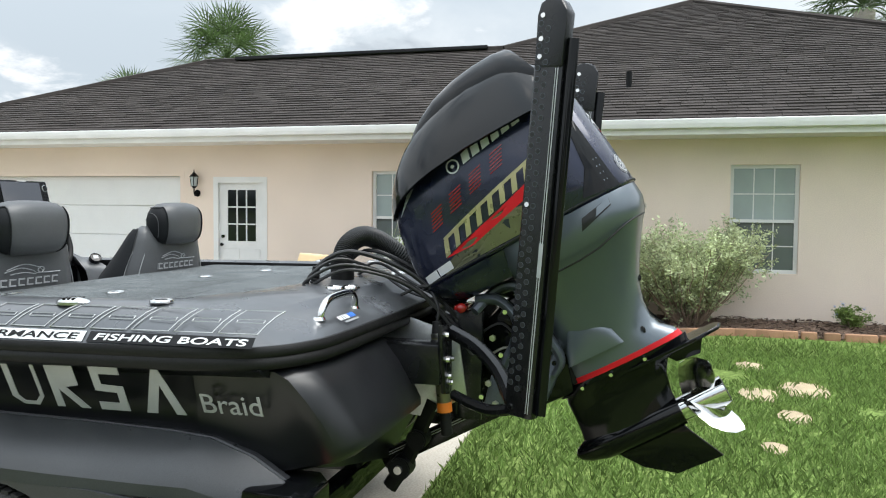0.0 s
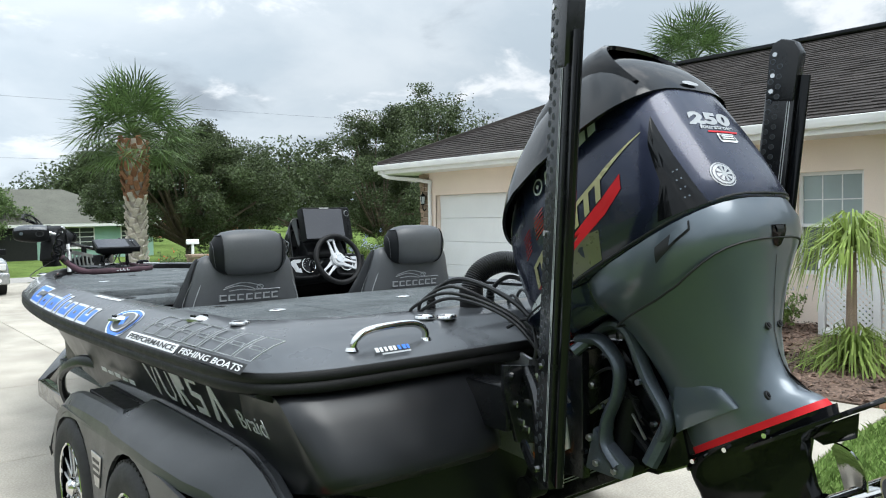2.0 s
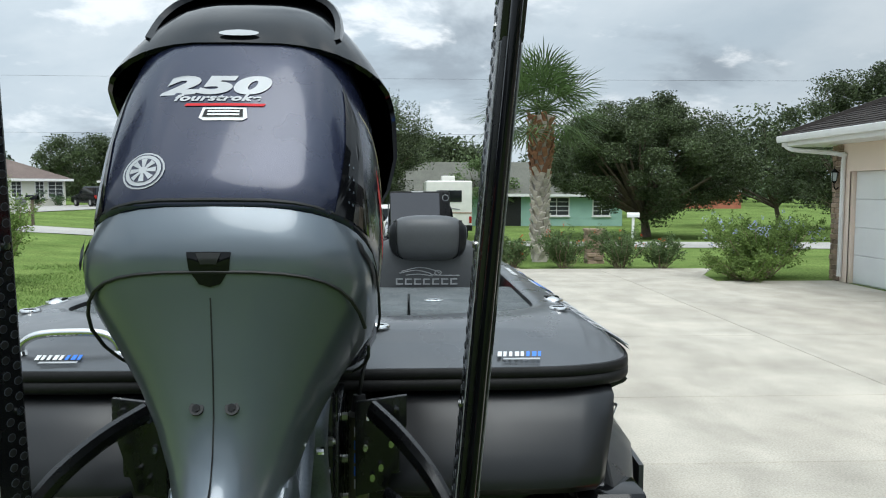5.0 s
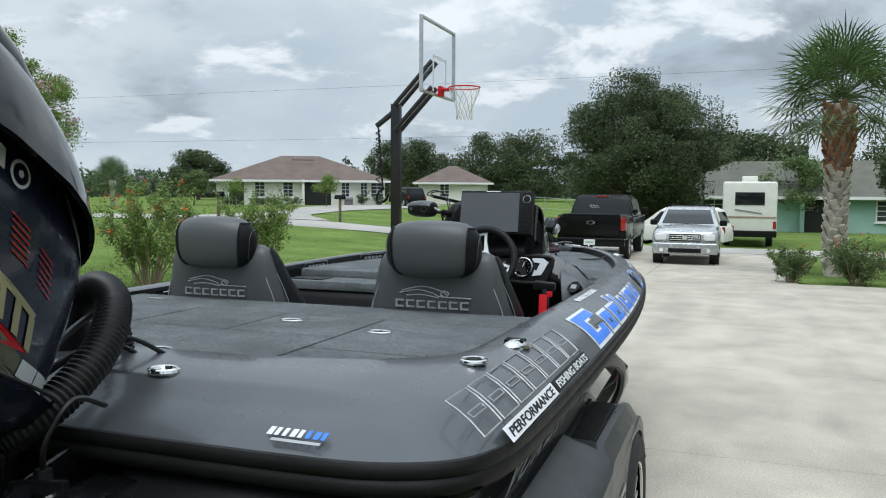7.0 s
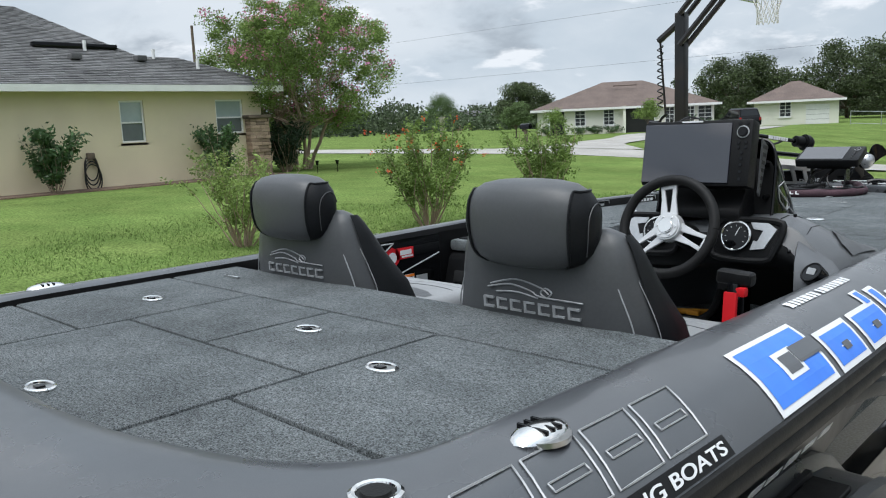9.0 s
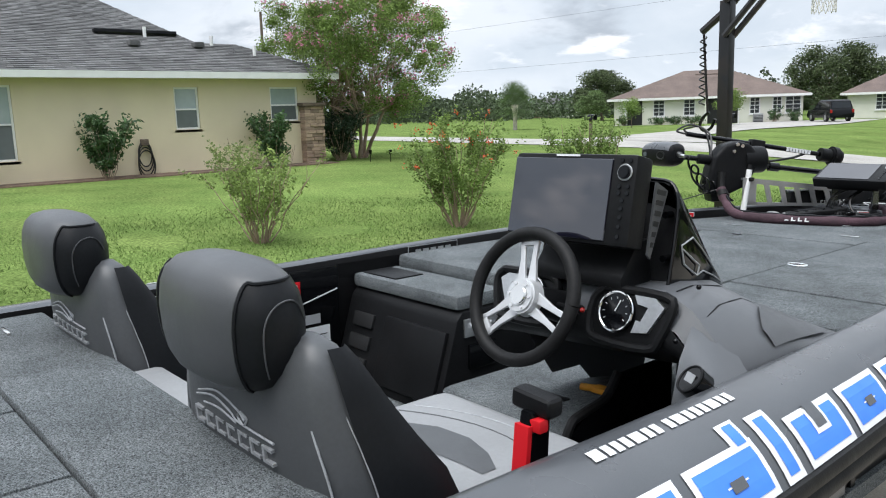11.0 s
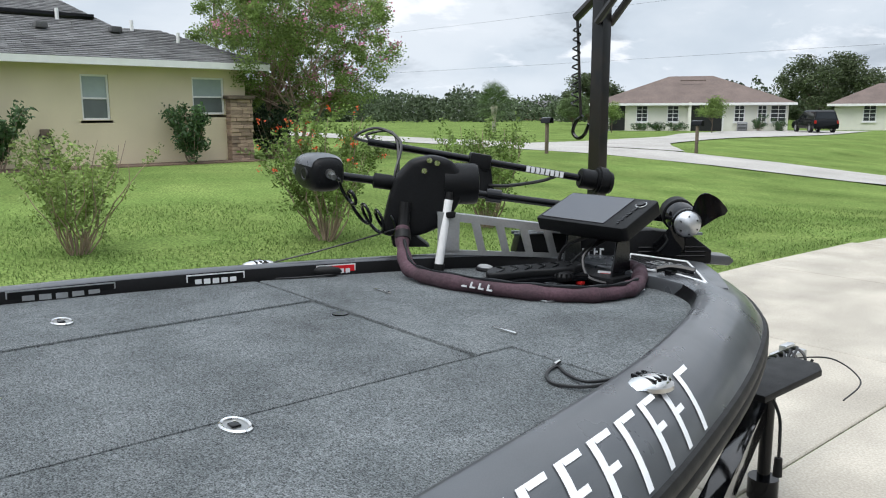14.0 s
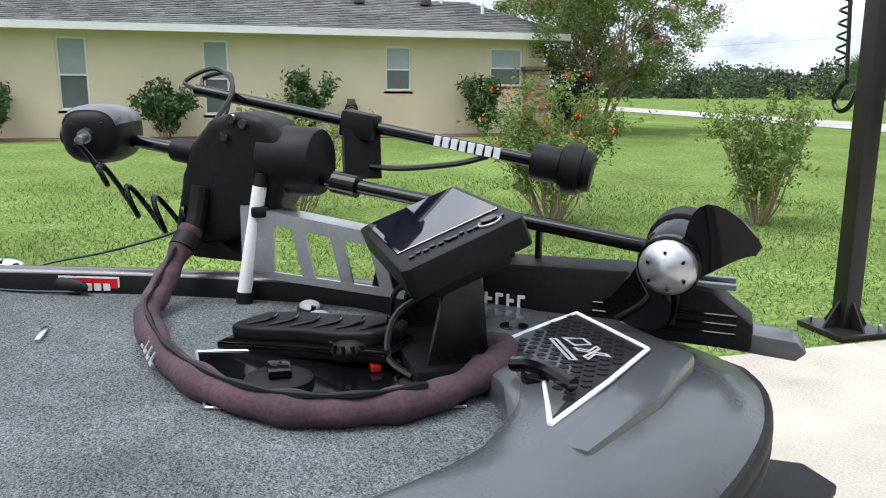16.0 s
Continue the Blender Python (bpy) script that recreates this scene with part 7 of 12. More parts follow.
wing_ = sheet([[(x, 2.62, body_z(x, 2.62) - 0.006) for x in (0.83, 0.88, 0.935, 0.98)], [(0.85, 2.55, 1.335), (0.90, 2.53, 1.295), (0.945, 2.51, 1.268), (0.984, 2.50, 1.232)], [(0.865, 2.48, 1.275), (0.91, 2.44, 1.255), (0.955, 2.40, 1.242), (0.985, 2.36, 1.225)], [(0.885, 2.42, 1.19), (0.925, 2.37, 1.18), (0.96, 2.32, 1.18), (0.985, 2.28, 1.19)], [(0.90, 2.39, 1.05), (0.935, 2.34, 1.04), (0.965, 2.30, 1.04), (0.985, 2.27, 1.05)]])
bmesh.ops.recalc_face_normals(wing_, faces=wing_.faces)
bmesh.ops.solidify(wing_, geom=wing_.faces[:], thickness=0.02)
part("side_wing", wing_, M_dash, con, smooth=60)
part("footwell_panel", prism([(2.42, 0.76), (2.50, 0.98), (2.56, 1.015), (2.66, 1.035), (2.72, 1.10), (2.98, 1.10), (2.98, 0.76)], "x", 0.50, 0.525, 0.008), M_gloss, con, "black footwell side panel")
part("panel_edge", tube([(0.512, 2.42, 0.77), (0.512, 2.50, 0.985), (0.512, 2.56, 1.02), (0.512, 2.66, 1.04), (0.512, 2.72, 1.105)], 0.014, seg=8, n=4), M_rubber, con)
pad_ = sheet([[(x0 + (0.965 - x0) * k / 5, y, body_z(x0 + (0.965 - x0) * k / 5, y) + 0.011) for k in range(6)] for y, x0 in ((2.74, 0.93), (2.80, 0.89), (2.86, 0.855), (2.92, 0.84), (2.98, 0.845), (3.03, 0.87))])
part("side_pad", pad_, M_vinyl, con, "black textured pad")
for xa, xb in ((0.775, 0.765), (0.86, 0.80)):
    part("crease", tube([(xa + (xb - xa) * k / 6, 2.60 + k * 0.07, body_z(xa + (xb - xa) * k / 6, 2.60 + k * 0.07) + 0.0005) for k in range(7)], 0.0022, seg=6, n=1), M_plastic, con)
# two gauge pods with a rounded frame, chrome gauge and silver bezel
gd_ = Vector((0, -0.95, 0.31)).normalized()
for gx_, sg in ((0.655, 1), (0.36, -1)):
    c = Vector((gx_, 2.525, 1.345))
    pm = frame_on(c + Vector((sg * 0.03, 0, -0.005)), (1, 0, 0), (0, 0.31, 0.95))
    oct_ = [(-0.085, 0.065), (-0.115, 0.03), (-0.115, -0.045), (-0.08, -0.075), (0.075, -0.075), (0.105, -0.04), (0.125, 0.035), (0.10, 0.065)]
    if sg == -1:
        oct_ = [(-x, y) for x, y in oct_[::-1]]
    pod_ = part("gauge_pod", xf(prism(oct_, "z", -0.07, 0.0, 0.012, 2), pm), M_plastic, con, "moulded gauge surround", smooth=40)
    fr = [Vector((x, y, 0)) for x, y in oct_]
    part("pod_frame", xf(tube([p * 0.97 for p in fr + fr[:1]], 0.012, seg=8, n=3), pm), M_plastic, pod_)
    e = c + gd_ * 0.012
    r1 = Vector((0, 0.31, 0.95)).normalized()
    g = part("gauge", cyl(c - gd_ * 0.01, c + gd_ * 0.012, 0.052, bevel=0.003), M_gloss, con, "round gauge with chrome ring")
    part("ring", tube([e + 0.05 * (math.cos(a) * Vector((1, 0, 0)) + math.sin(a) * r1) for a in np.linspace(0, 2 * math.pi, 28)], 0.0045, seg=8, n=1), M_chrome, g)
    part("dial", cyl(e, e + gd_ * 0.001, 0.045), M_gloss, g)
    for k in range(9):
        a = math.radians(215 - k * 31)
        part("dial_mark", cyl(e + gd_ * 0.0015 + 0.032 * (math.cos(a) * Vector((1, 0, 0)) + math.sin(a) * r1), e + gd_ * 0.0015 + 0.038 * (math.cos(a) * Vector((1, 0, 0)) + math.sin(a) * r1), 0.0011, seg=5), M_silver, g)
    part("needle", cyl(e + gd_ * 0.003, e + gd_ * 0.003 + r1 * 0.03 + Vector((0.012, 0, 0)), 0.0016, seg=6), M_white, g)
    m = frame_on(c + gd_ * 0.002, (sg, 0, 0), r1)
    bz = [(0.054, -0.045), (0.10, -0.038), (0.135, 0.03), (0.105, 0.05), (0.045, 0.05), (0.058, 0.028), (0.09, 0.024), (0.075, -0.015), (0.062, -0.012)]
    part("bezel", xf(prism(bz, "z", -0.004 if sg == 1 else 0.0, 0.006 if sg == 1 else 0.01), m), M_alu, g, "silver bezel plate")
c, d = Vector((0.950, 2.40, 1.262)), Vector((-0.35, -0.65, 0.66)).normalized()
g = part("gauge", cyl(c - d * 0.03, c + d * 0.010, 0.036, bevel=0.003), M_gloss, con, "small round digital gauge")
part("ring", tube([c + d * 0.010 + 0.033 * (math.cos(a) * d.orthogonal().normalized() + math.sin(a) * d.cross(d.orthogonal().normalized())) for a in np.linspace(0, 2 * math.pi, 22)], 0.003, seg=6, n=1), M_plastic, g)
part("dial", xf(box(-0.016, 0.016, -0.013, 0.013, 0, 0.002), frame_on(c + d * 0.010, (0.88, -0.47, 0), (0, 0.5, 0.85))), M_silver, g)
for x, y, z in ((0.80, 2.535, 1.375), (0.84, 2.50, 1.31), (0.80, 2.66, 1.41), (0.24, 2.54, 1.32)):
    part("screw", ball((x, y, z), 0.007, seg=8), M_gloss, con)
part("maker_bar", xf(box(-0.035, 0.035, -0.004, 0.004, -0.009, 0.009, 0.002), Matrix.Translation((0.60, 2.60, 1.412))), M_alu, con, "small silver nameplate")
# steering wheel
sw = thing("steering_wheel", "black-rimmed wheel with three polished spokes", "steering wheel", (0.49, 2.345, 1.39), turn=BOAT)
ax = Vector((0, -0.94, 0.34)).normalized()
wc = Vector((0.49, 2.345, 1.39))
ux = Vector((1, 0, 0))
uy = ax.cross(ux) * -1
uy = Vector((0, 0.34, 0.94)).normalized()
part("rim", tube([wc + 0.165 * (math.cos(a) * ux + math.sin(a) * uy) for a in np.linspace(0, 2 * math.pi, 40)], 0.0175, seg=12, n=1), M_rubber, sw, "black grip rim")
hub = part("hub", cyl(wc - ax * 0.03, wc + ax * 0.012, 0.052, 0.047, bevel=0.005, seg=24), M_spoke, sw)
part("cap", cyl(wc + ax * 0.012, wc + ax * 0.02, 0.026, bevel=0.003), M_chrome, hub)
for k in range(6):
    a = k * math.pi / 3
    p = wc + ax * 0.012 + 0.034 * (math.cos(a) * ux + math.sin(a) * uy)
    part("screw", cyl(p, p + ax * 0.004, 0.004, seg=8), M_chrome, hub)
for a in (math.radians(100), math.radians(220), math.radians(340)):
    r, s_ = math.cos(a) * ux + math.sin(a) * uy, -math.sin(a) * ux + math.cos(a) * uy
    m = Matrix.Translation(wc - ax * 0.012) @ Matrix((s_, r, s_.cross(r))).transposed().to_4x4()
    for q in (-1, 1):
        part("spoke", xf(prism([(q * 0.003, 0.035), (q * 0.032, 0.035), (q * 0.026, 0.10), (q * 0.031, 0.158), (q * 0.017, 0.158), (q * 0.011, 0.10)], "z", -0.004, 0.006, 0.0015, 1), m), M_spoke, sw)
    part("spoke_foot", xf(box(-0.03, 0.03, 0.135, 0.158, -0.004, 0.006, 0.002), m), M_spoke, sw)
part("column", cyl(wc - ax * 0.03, wc - ax * 0.17, 0.034, 0.045), M_plastic, sw)
part("lever", join(cyl(wc - ax * 0.1 + ux * 0.03, wc - ax * 0.09 + ux * 0.11, 0.008), cyl(wc - ax * 0.09 + ux * 0.11, wc - ax * 0.088 + ux * 0.125, 0.012)), M_plastic, sw)
part("lever_tip", ball(wc - ax * 0.087 + ux * 0.129, 0.007), M_redlens, sw)
# chartplotter on its bracket
FX = Matrix.Translation((0.51, 2.50, 1.632)) @ Matrix.Rotation(radians(4), 4, "Z") @ Matrix.Rotation(radians(-12), 4, "X")
mfd = thing("chartplotter", "large black chartplotter with a dark glossy screen", "screen", (0.51, 2.50, 1.5), turn=BOAT)


def in_fx(bm, M=FX):
    return xf(bm, M)


cs = part("case", in_fx(box(-0.193, 0.193, 0.0, 0.075, -0.116, 0.116, 0.012)), M_plastic, mfd)
part("rear_case", in_fx(box(-0.16, 0.17, 0.07, 0.11, -0.09, 0.09, 0.02)), M_plastic, mfd)
part("screen", in_fx(box(-0.19, 0.125, -0.004, 0.0, -0.105, 0.103, 0.002, 1)), M_screen, cs, "dark reflective screen")
part("maker_bar", in_fx(box(-0.055, 0.02, -0.0015, 0.001, 0.1075, 0.1125)), M_white, cs)
part("dial_knob", in_fx(join(cyl((0.162, 0.002, 0.07), (0.162, -0.012, 0.07), 0.017, bevel=0.003))), M_gloss, cs)
part("dial_ring", in_fx(tube([(0.162 + 0.019 * math.cos(a), -0.003, 0.07 + 0.019 * math.sin(a)) for a in np.linspace(0, 2 * math.pi, 20)], 0.0025, seg=6, n=1)), M_silver, cs)
for i, (bx, bz) in enumerate([(0.150, 0.035), (0.174, 0.035), (0.150, 0.018), (0.174, 0.018), (0.162, 0.0), (0.162, -0.02), (0.162, -0.042), (0.162, -0.065), (0.162, -0.09), (0.15, 0.1), (0.174, 0.1)]):
    part("button", in_fx(cyl((bx, 0.002, bz), (bx, -0.004, bz), 0.0055, seg=10)), M_gloss, cs)
for bx in (0.196, -0.202):
    part("bracket", in_fx(prism([(0.085, -0.125), (0.10, -0.135), (0.145, 0.045), (0.085, 0.06)], "x", bx, bx + 0.006)), M_vinyl, mfd, "charcoal slotted bracket plate")
for i in range(6):
    part("bracket_slot", in_fx(prism([(0.092, -0.105 + 0.027 * i), (0.102 + 0.006 * i, -0.105 + 0.027 * i), (0.105 + 0.006 * i, -0.092 + 0.027 * i), (0.092, -0.092 + 0.027 * i)], "x", 0.2015, 0.2035)), M_dark, mfd)
part("foot", prism([(2.53, 1.40), (2.53, 1.43), (2.60, 1.52), (2.66, 1.52), (2.66, 1.39)], "x", 0.36, 0.66, 0.012), M_plastic, mfd)
# hood behind the screen, sloping to the deck
hood = thing("console_hood", "gloss black windshield hood with a white-lined panel", "windshield", (0.55, 2.8, 1.3), turn=BOAT)


HC = 0.515


def hood_ring(y0, y1, hw, z0, z1):
    """One arch of the hood: y0 at its feet, y1 at its crown."""
    return [(HC + hw * a, y0 + (y1 - y0) * b, z0 + (z1 - z0) * b) for a, b in ((-1.07, 0), (-1.06, 0.35), (-1.03, 0.70), (-0.985, 0.86), (-0.90, 0.95), (-0.76, 0.99), (-0.4, 1.0), (0, 1.005), (0.4, 1.0), (0.76, 0.99), (0.90, 0.95), (0.985, 0.86), (1.03, 0.70), (1.06, 0.35), (1.07, 0))]


hr = [hood_ring(2.615, 2.70, 0.203, 1.36, 1.672), hood_ring(2.635, 2.715, 0.204, 1.36, 1.664), hood_ring(2.69, 2.76, 0.204, 1.36, 1.607), hood_ring(2.77, 2.82, 0.20, 1.35, 1.525), hood_ring(2.86, 2.90, 0.192, 1.33, 1.428), hood_ring(2.94, 2.97, 0.178, 1.29, 1.36), hood_ring(3.07, 3.08, 0.15, 1.24, 1.28)]
hb = sheet(hr)
bmesh.ops.recalc_face_normals(hb, faces=hb.faces)
bmesh.ops.solidify(hb, geom=hb.faces[:], thickness=0.006)
part("shell", hb, M_gloss, hood, smooth=50)
part("rim", tube(hr[0], 0.0055, seg=8, n=2), M_gloss, hood, "thin rolled rim")
part("instrument_panel", sheet([[(HC + (p[0] - HC) * 0.95, p[1] + 0.03, 1.36 + (p[2] - 1.36) * 0.78) for p in hr[0]], [(HC + (p[0] - HC) * 0.3, 2.645, 1.37) for p in hr[0]]]), M_plastic, hood, "matt black inner panel")
for zz, xx in ((1.58, 0.165), (1.47, 0.18), (1.58, -0.165), (1.47, -0.18)):
    part("screw", cyl((HC + xx, 2.655 + 0.27 * (zz - 1.36), zz), (HC + xx, 2.625 + 0.27 * (zz - 1.36), zz), 0.009, seg=12), M_gloss, hood)
for s in (1, -1):
    def hp(y, z):
        z1 = np.interp(y, (2.69, 2.75, 2.81, 2.894, 2.966, 3.08), (1.672, 1.607, 1.525, 1.428, 1.36, 1.28))
        z0 = np.interp(y, (2.76, 2.86, 2.94, 3.07), (1.36, 1.33, 1.29, 1.24))
        hw = np.interp(y, (2.70, 2.76, 2.80, 2.88, 2.955, 3.07), (0.203, 0.204, 0.20, 0.192, 0.178, 0.15))
        f = np.interp((z - z0) / (z1 - z0), (0, 0.35, 0.7, 0.86, 0.95), (1.07, 1.06, 1.03, 0.985, 0.90))
        return Vector((HC + s * (hw * f + 0.0035), y, z))
    pts = [(2.685, 1.505), (2.74, 1.52), (2.79, 1.485), (2.84, 1.445), (2.89, 1.405), (2.93, 1.37), (2.86, 1.40), (2.79, 1.425), (2.755, 1.417), (2.695, 1.455)]
    part("panel_line", tube([hp(*p) for p in pts + pts[:1]], 0.0024, seg=6, n=1), M_silver, hood)
    part("panel_line", tube([hp(*p) for p in ((2.69, 1.495), (2.73, 1.468), (2.77, 1.443), (2.757, 1.418))], 0.0024, seg=6, n=1), M_silver, hood)
    for p in ((2.70, 1.385), (2.74, 1.382)):
        part("screw", cyl(hp(*p) - Vector((0.01 * s, 0, 0)), hp(*p) + Vector((0.005 * s, 0, 0)), 0.009, seg=12), M_plastic, hood)
# throttle lever and cup of the helm side
th = thing("throttle_lever", "black throttle lever with a red stripe", "lever", (0.92, 1.96, 1.0), turn=BOAT)
part("mount", prism([(1.82, 0.86), (1.85, 1.08), (1.94, 1.13), (2.04, 1.08), (2.1, 0.86)], "x", 0.87, 0.965, 0.03), M_plastic, th)
part("lever", xf(prism([(-0.035, 0.0), (0.035, 0.0), (0.026, 0.215), (-0.026, 0.215)], "x", -0.016, 0.016, 0.008), Matrix.Translation((0.90, 1.93, 1.09)) @ Matrix.Rotation(radians(-6), 4, "X")), M_gloss, th)
part("grip", xf(box(-0.058, 0.040, -0.022, 0.022, -0.020, 0.020, 0.013, 3), Matrix.Translation((0.905, 1.96, 1.315)) @ Matrix.Rotation(radians(4), 4, "Y")), M_plastic, th)
part("stripe", xf(box(-0.0175, 0.0175, -0.036, -0.024, 0.02, 0.19, 0.001), Matrix.Translation((0.90, 1.93, 1.09)) @ Matrix.Rotation(radians(-6), 4, "X")), M_red, th)
part("button", box(0.90, 0.935, 1.925, 1.95, 1.27, 1.295, 0.004), M_red, th)
solo("orange_tool", join(box(0.3, 0.36, 2.86, 2.90, 0.955, 0.975, 0.005), tube([(0.26, 2.86, 0.965), (0.33, 2.88, 0.968), (0.42, 2.93, 0.966)], 0.012, seg=8, n=4)), M_yellow, "orange-handled tool lying on the step", "tool", turn=BOAT, base=(0.33, 2.88, 0.953))
# port side panel with handle and stickers
sp = thing("side_panel", "black cockpit side panel with silver trim lines", "panel", (-0.97, 2.3, 1.0), turn=BOAT)
part("panel", box(-0.985, -0.962, 1.65, 2.72, 0.76, 1.235, 0.004), M_gloss, sp)
for a, b in (((1.70, 1.225), (2.40, 1.218)), ((2.40, 1.218), (2.08, 1.02)), ((2.18, 1.0), (2.71, 1.135)), ((1.70, 1.06), (2.02, 1.03)), ((1.82, 1.225), (1.98, 1.05))):
    part("trim_line", tube([(-0.959, a[0], a[1]), (-0.959, b[0], b[1])], 0.0035, seg=6, n=1), M_silver, sp)
part("vent_plate", xf(prism([(1.72, 1.10), (1.80, 1.19), (1.90, 1.19), (1.86, 1.08)], "x", -0.961, -0.955, 0.001, 1), Matrix()), M_silver, sp)
part("grab_handle", tube([(-0.957, 2.02, 1.09), (-0.93, 2.06, 1.115), (-0.925, 2.16, 1.175), (-0.957, 2.21, 1.205)], 0.011, seg=10, n=5), M_chrome, sp)
for y0, y1, z0, z1, m_, lab in ((2.34, 2.53, 0.99, 1.055, M_white, "white and orange warning label"), (2.345, 2.455, 0.875, 0.985, M_white, "white data label"), (2.457, 2.555, 0.875, 0.985, M_white, "white data label"), (2.557, 2.665, 0.865, 0.985, M_white, "white data label"), (2.345, 2.53, 1.042, 1.054, M_orange, "orange warning strip"), (2.35, 2.445, 0.925, 0.958, M_gold, "yellow label strip"), (2.45, 2.58, 0.85, 0.885, M_orange, "orange warning label"), (2.50, 2.575, 0.815, 0.846, M_white, "small white label"), (2.545, 2.62, 1.0, 1.04, M_silver, "small dark label")):
    s_ = part("label", box(-0.9605, -0.9585 + (0.001 if m_ is not M_white else 0), y0, y1, z0, z1), m_, sp, lab)
    for k in range(5):
        if z1 - z0 > 0.06 and z0 + 0.018 + k * 0.017 < z1 - 0.012:
            part("label_bar", box(-0.958, -0.9572, y0 + 0.010, y1 - 0.014 - 0.012 * (k % 2), z0 + 0.014 + k * 0.017, z0 + 0.018 + k * 0.017), M_vinyl_b, s_)
part("round_sticker", cyl((-0.9605, 2.40, 0.838), (-0.958, 2.40, 0.838), 0.022, seg=20), M_white, sp)
part("shield_sticker", join(cyl((-0.9605, 2.39, 1.15), (-0.957, 2.39, 1.15), 0.048, seg=9), box(-0.9605, -0.957, 2.41, 2.53, 1.135, 1.19, 0.001)), M_red, sp, "red shield sticker")
part("sticker_mark", cyl((-0.957, 2.388, 1.148), (-0.9555, 2.388, 1.148), 0.028, seg=10), M_white, sp)
part("sticker_mark", box(-0.957, -0.9555, 2.44, 2.515, 1.155, 1.178), M_white, sp)
part("sticker_mark", box(-0.957, -0.9555, 2.45, 2.525, 1.142, 1.151), M_white, sp)

# ---------- outboard motor ----------
MOT = Matrix.Translation((0.045, -0.53, 1.45)) @ Matrix.Rotation(radians(-29), 4, "X")
mo = thing("outboard_motor", "tilted navy and graphite four-stroke outboard motor", "outboard motor", (0, 0, 0), turn=MOT)


def oval(u, yf, yb, w, n=3.2, k=36, wf=1.0):
    c, h = (yf + yb) / 2, (yf - yb) / 2
    out = []
    for i in range(k):
        a = 2 * math.pi * i / k
        s, cc = math.sin(a), math.cos(a)
        yy = c + h * math.copysign(abs(s) ** (2 / n), s)
        ww = w * (1 - (1 - wf) * smooth01(yy, c, yf))
        out.append((ww * math.copysign(abs(cc) ** (2 / n), cc), yy, u))
    return out


cowl_bm = loft([oval(*r, 3.7, 44, 0.74) for r in ((0.012, 0.485, -0.495, 0.295), (0.02, 0.49, -0.50, 0.303), (0.10, 0.495, -0.492, 0.310), (0.20, 0.49, -0.482, 0.312), (0.30, 0.478, -0.468, 0.306), (0.38, 0.455, -0.456, 0.292), (0.45, 0.42, -0.445, 0.274), (0.52, 0.37, -0.425, 0.25), (0.58, 0.30, -0.395, 0.228), (0.63, 0.21, -0.36, 0.205), (0.665, 0.12, -0.32, 0.175), (0.68, 0.05, -0.29, 0.14))])
tree_c = BVHTree.FromBMesh(cowl_bm)
cowl = part("cowl", cowl_bm, M_blue, mo, "glossy navy cowl", smooth=50)


def press(bm, d, lift=0.002, tree_=None):
    """Lays a flat decal onto the cowl along the direction d."""
    d = Vector(d).normalized()
    for v in bm.verts:
        hit = (tree_ or tree_c).ray_cast(v.co - d * 2.0, d)
        if hit[0]:
            v.co = hit[0] - d * lift
    return bm


def fine_poly(poly, m, n=10):
    """A polygon cut into small faces so that it can bend."""
    bm = bmesh.new()
    pts = []
    for i in range(len(poly)):
        a, b = Vector(poly[i - 1]), Vector(poly[i])
        pts += [a.lerp(b, k / n) for k in range(n)]
    c = sum(pts, Vector((0, 0))) / len(pts)
    rings = []
    for s in (1.0, 0.66, 0.33):
        rings.append([bm.verts.new((*(c + (p - c) * s), 0)) for p in pts])
    mid = bm.verts.new((*c, 0))
    for A, B in zip(rings, rings[1:]):
        for i in range(len(A)):
            bm.faces.new((A[i - 1], A[i], B[i], B[i - 1]))
    for i in range(len(pts)):
        bm.faces.new((rings[-1][i - 1], rings[-1][i], mid))
    return xf(bm, m)


aft = frame_on((0, -0.7, 0), (1, 0, 0), (0, 0, 1))


def aft_decal(name, bm, m_, lift=0.002, label=""):
    part(name, press(xf(bm, aft), (0, 1, 0), lift), m_, cowl, label, smooth=0)


aft_decal("number", letters("250", 0.066, Matrix.Translation((-0.142, 0.296, 0)) @ Matrix.Diagonal((2.05, 1, 1, 1)), 0, 0.2, 0.004, 1.08), M_silver, label="silver number 250")
aft_decal("script", letters("fourstroke", 0.024, Matrix.Translation((-0.115, 0.274, 0)) @ Matrix.Diagonal((1.6, 1, 1, 1)), 0, 0.3, 0.001, 1.08), M_silver)
aft_decal("red_line", fine_poly([(-0.09, 0.259), (0.075, 0.259), (0.08, 0.266), (-0.085, 0.266)], Matrix()), M_red)
aft_decal("shop_sticker", fine_poly([(-0.055, 0.226), (-0.045, 0.219), (0.035, 0.219), (0.045, 0.226), (0.04, 0.254), (-0.05, 0.254)], Matrix()), M_white)
aft_decal("shop_sticker", fine_poly([(-0.048, 0.228), (0.036, 0.228), (0.034, 0.249), (-0.044, 0.249)], Matrix(), 4), M_liner, 0.0035)
for z in (0.231, 0.240):
    aft_decal("sticker_bar", fine_poly([(-0.038, z), (0.028, z), (0.028, z + 0.005), (-0.038, z + 0.005)], Matrix(), 4), M_white, 0.0045)
for r, m_, lf in ((0.044, M_silver, 0.002), (0.040, M_blue, 0.0030), (0.037, M_silver, 0.0038), (0.029, M_blue, 0.0046), (0.009, M_silver, 0.0054)):
    aft_decal("round_sticker", fine_poly([(-0.148 + r * math.cos(a), 0.095 + r * math.sin(a)) for a in np.linspace(0, 2 * math.pi, 20)[:-1]], Matrix(), 2), m_, lf, "round silver sticker with a spoked pattern")
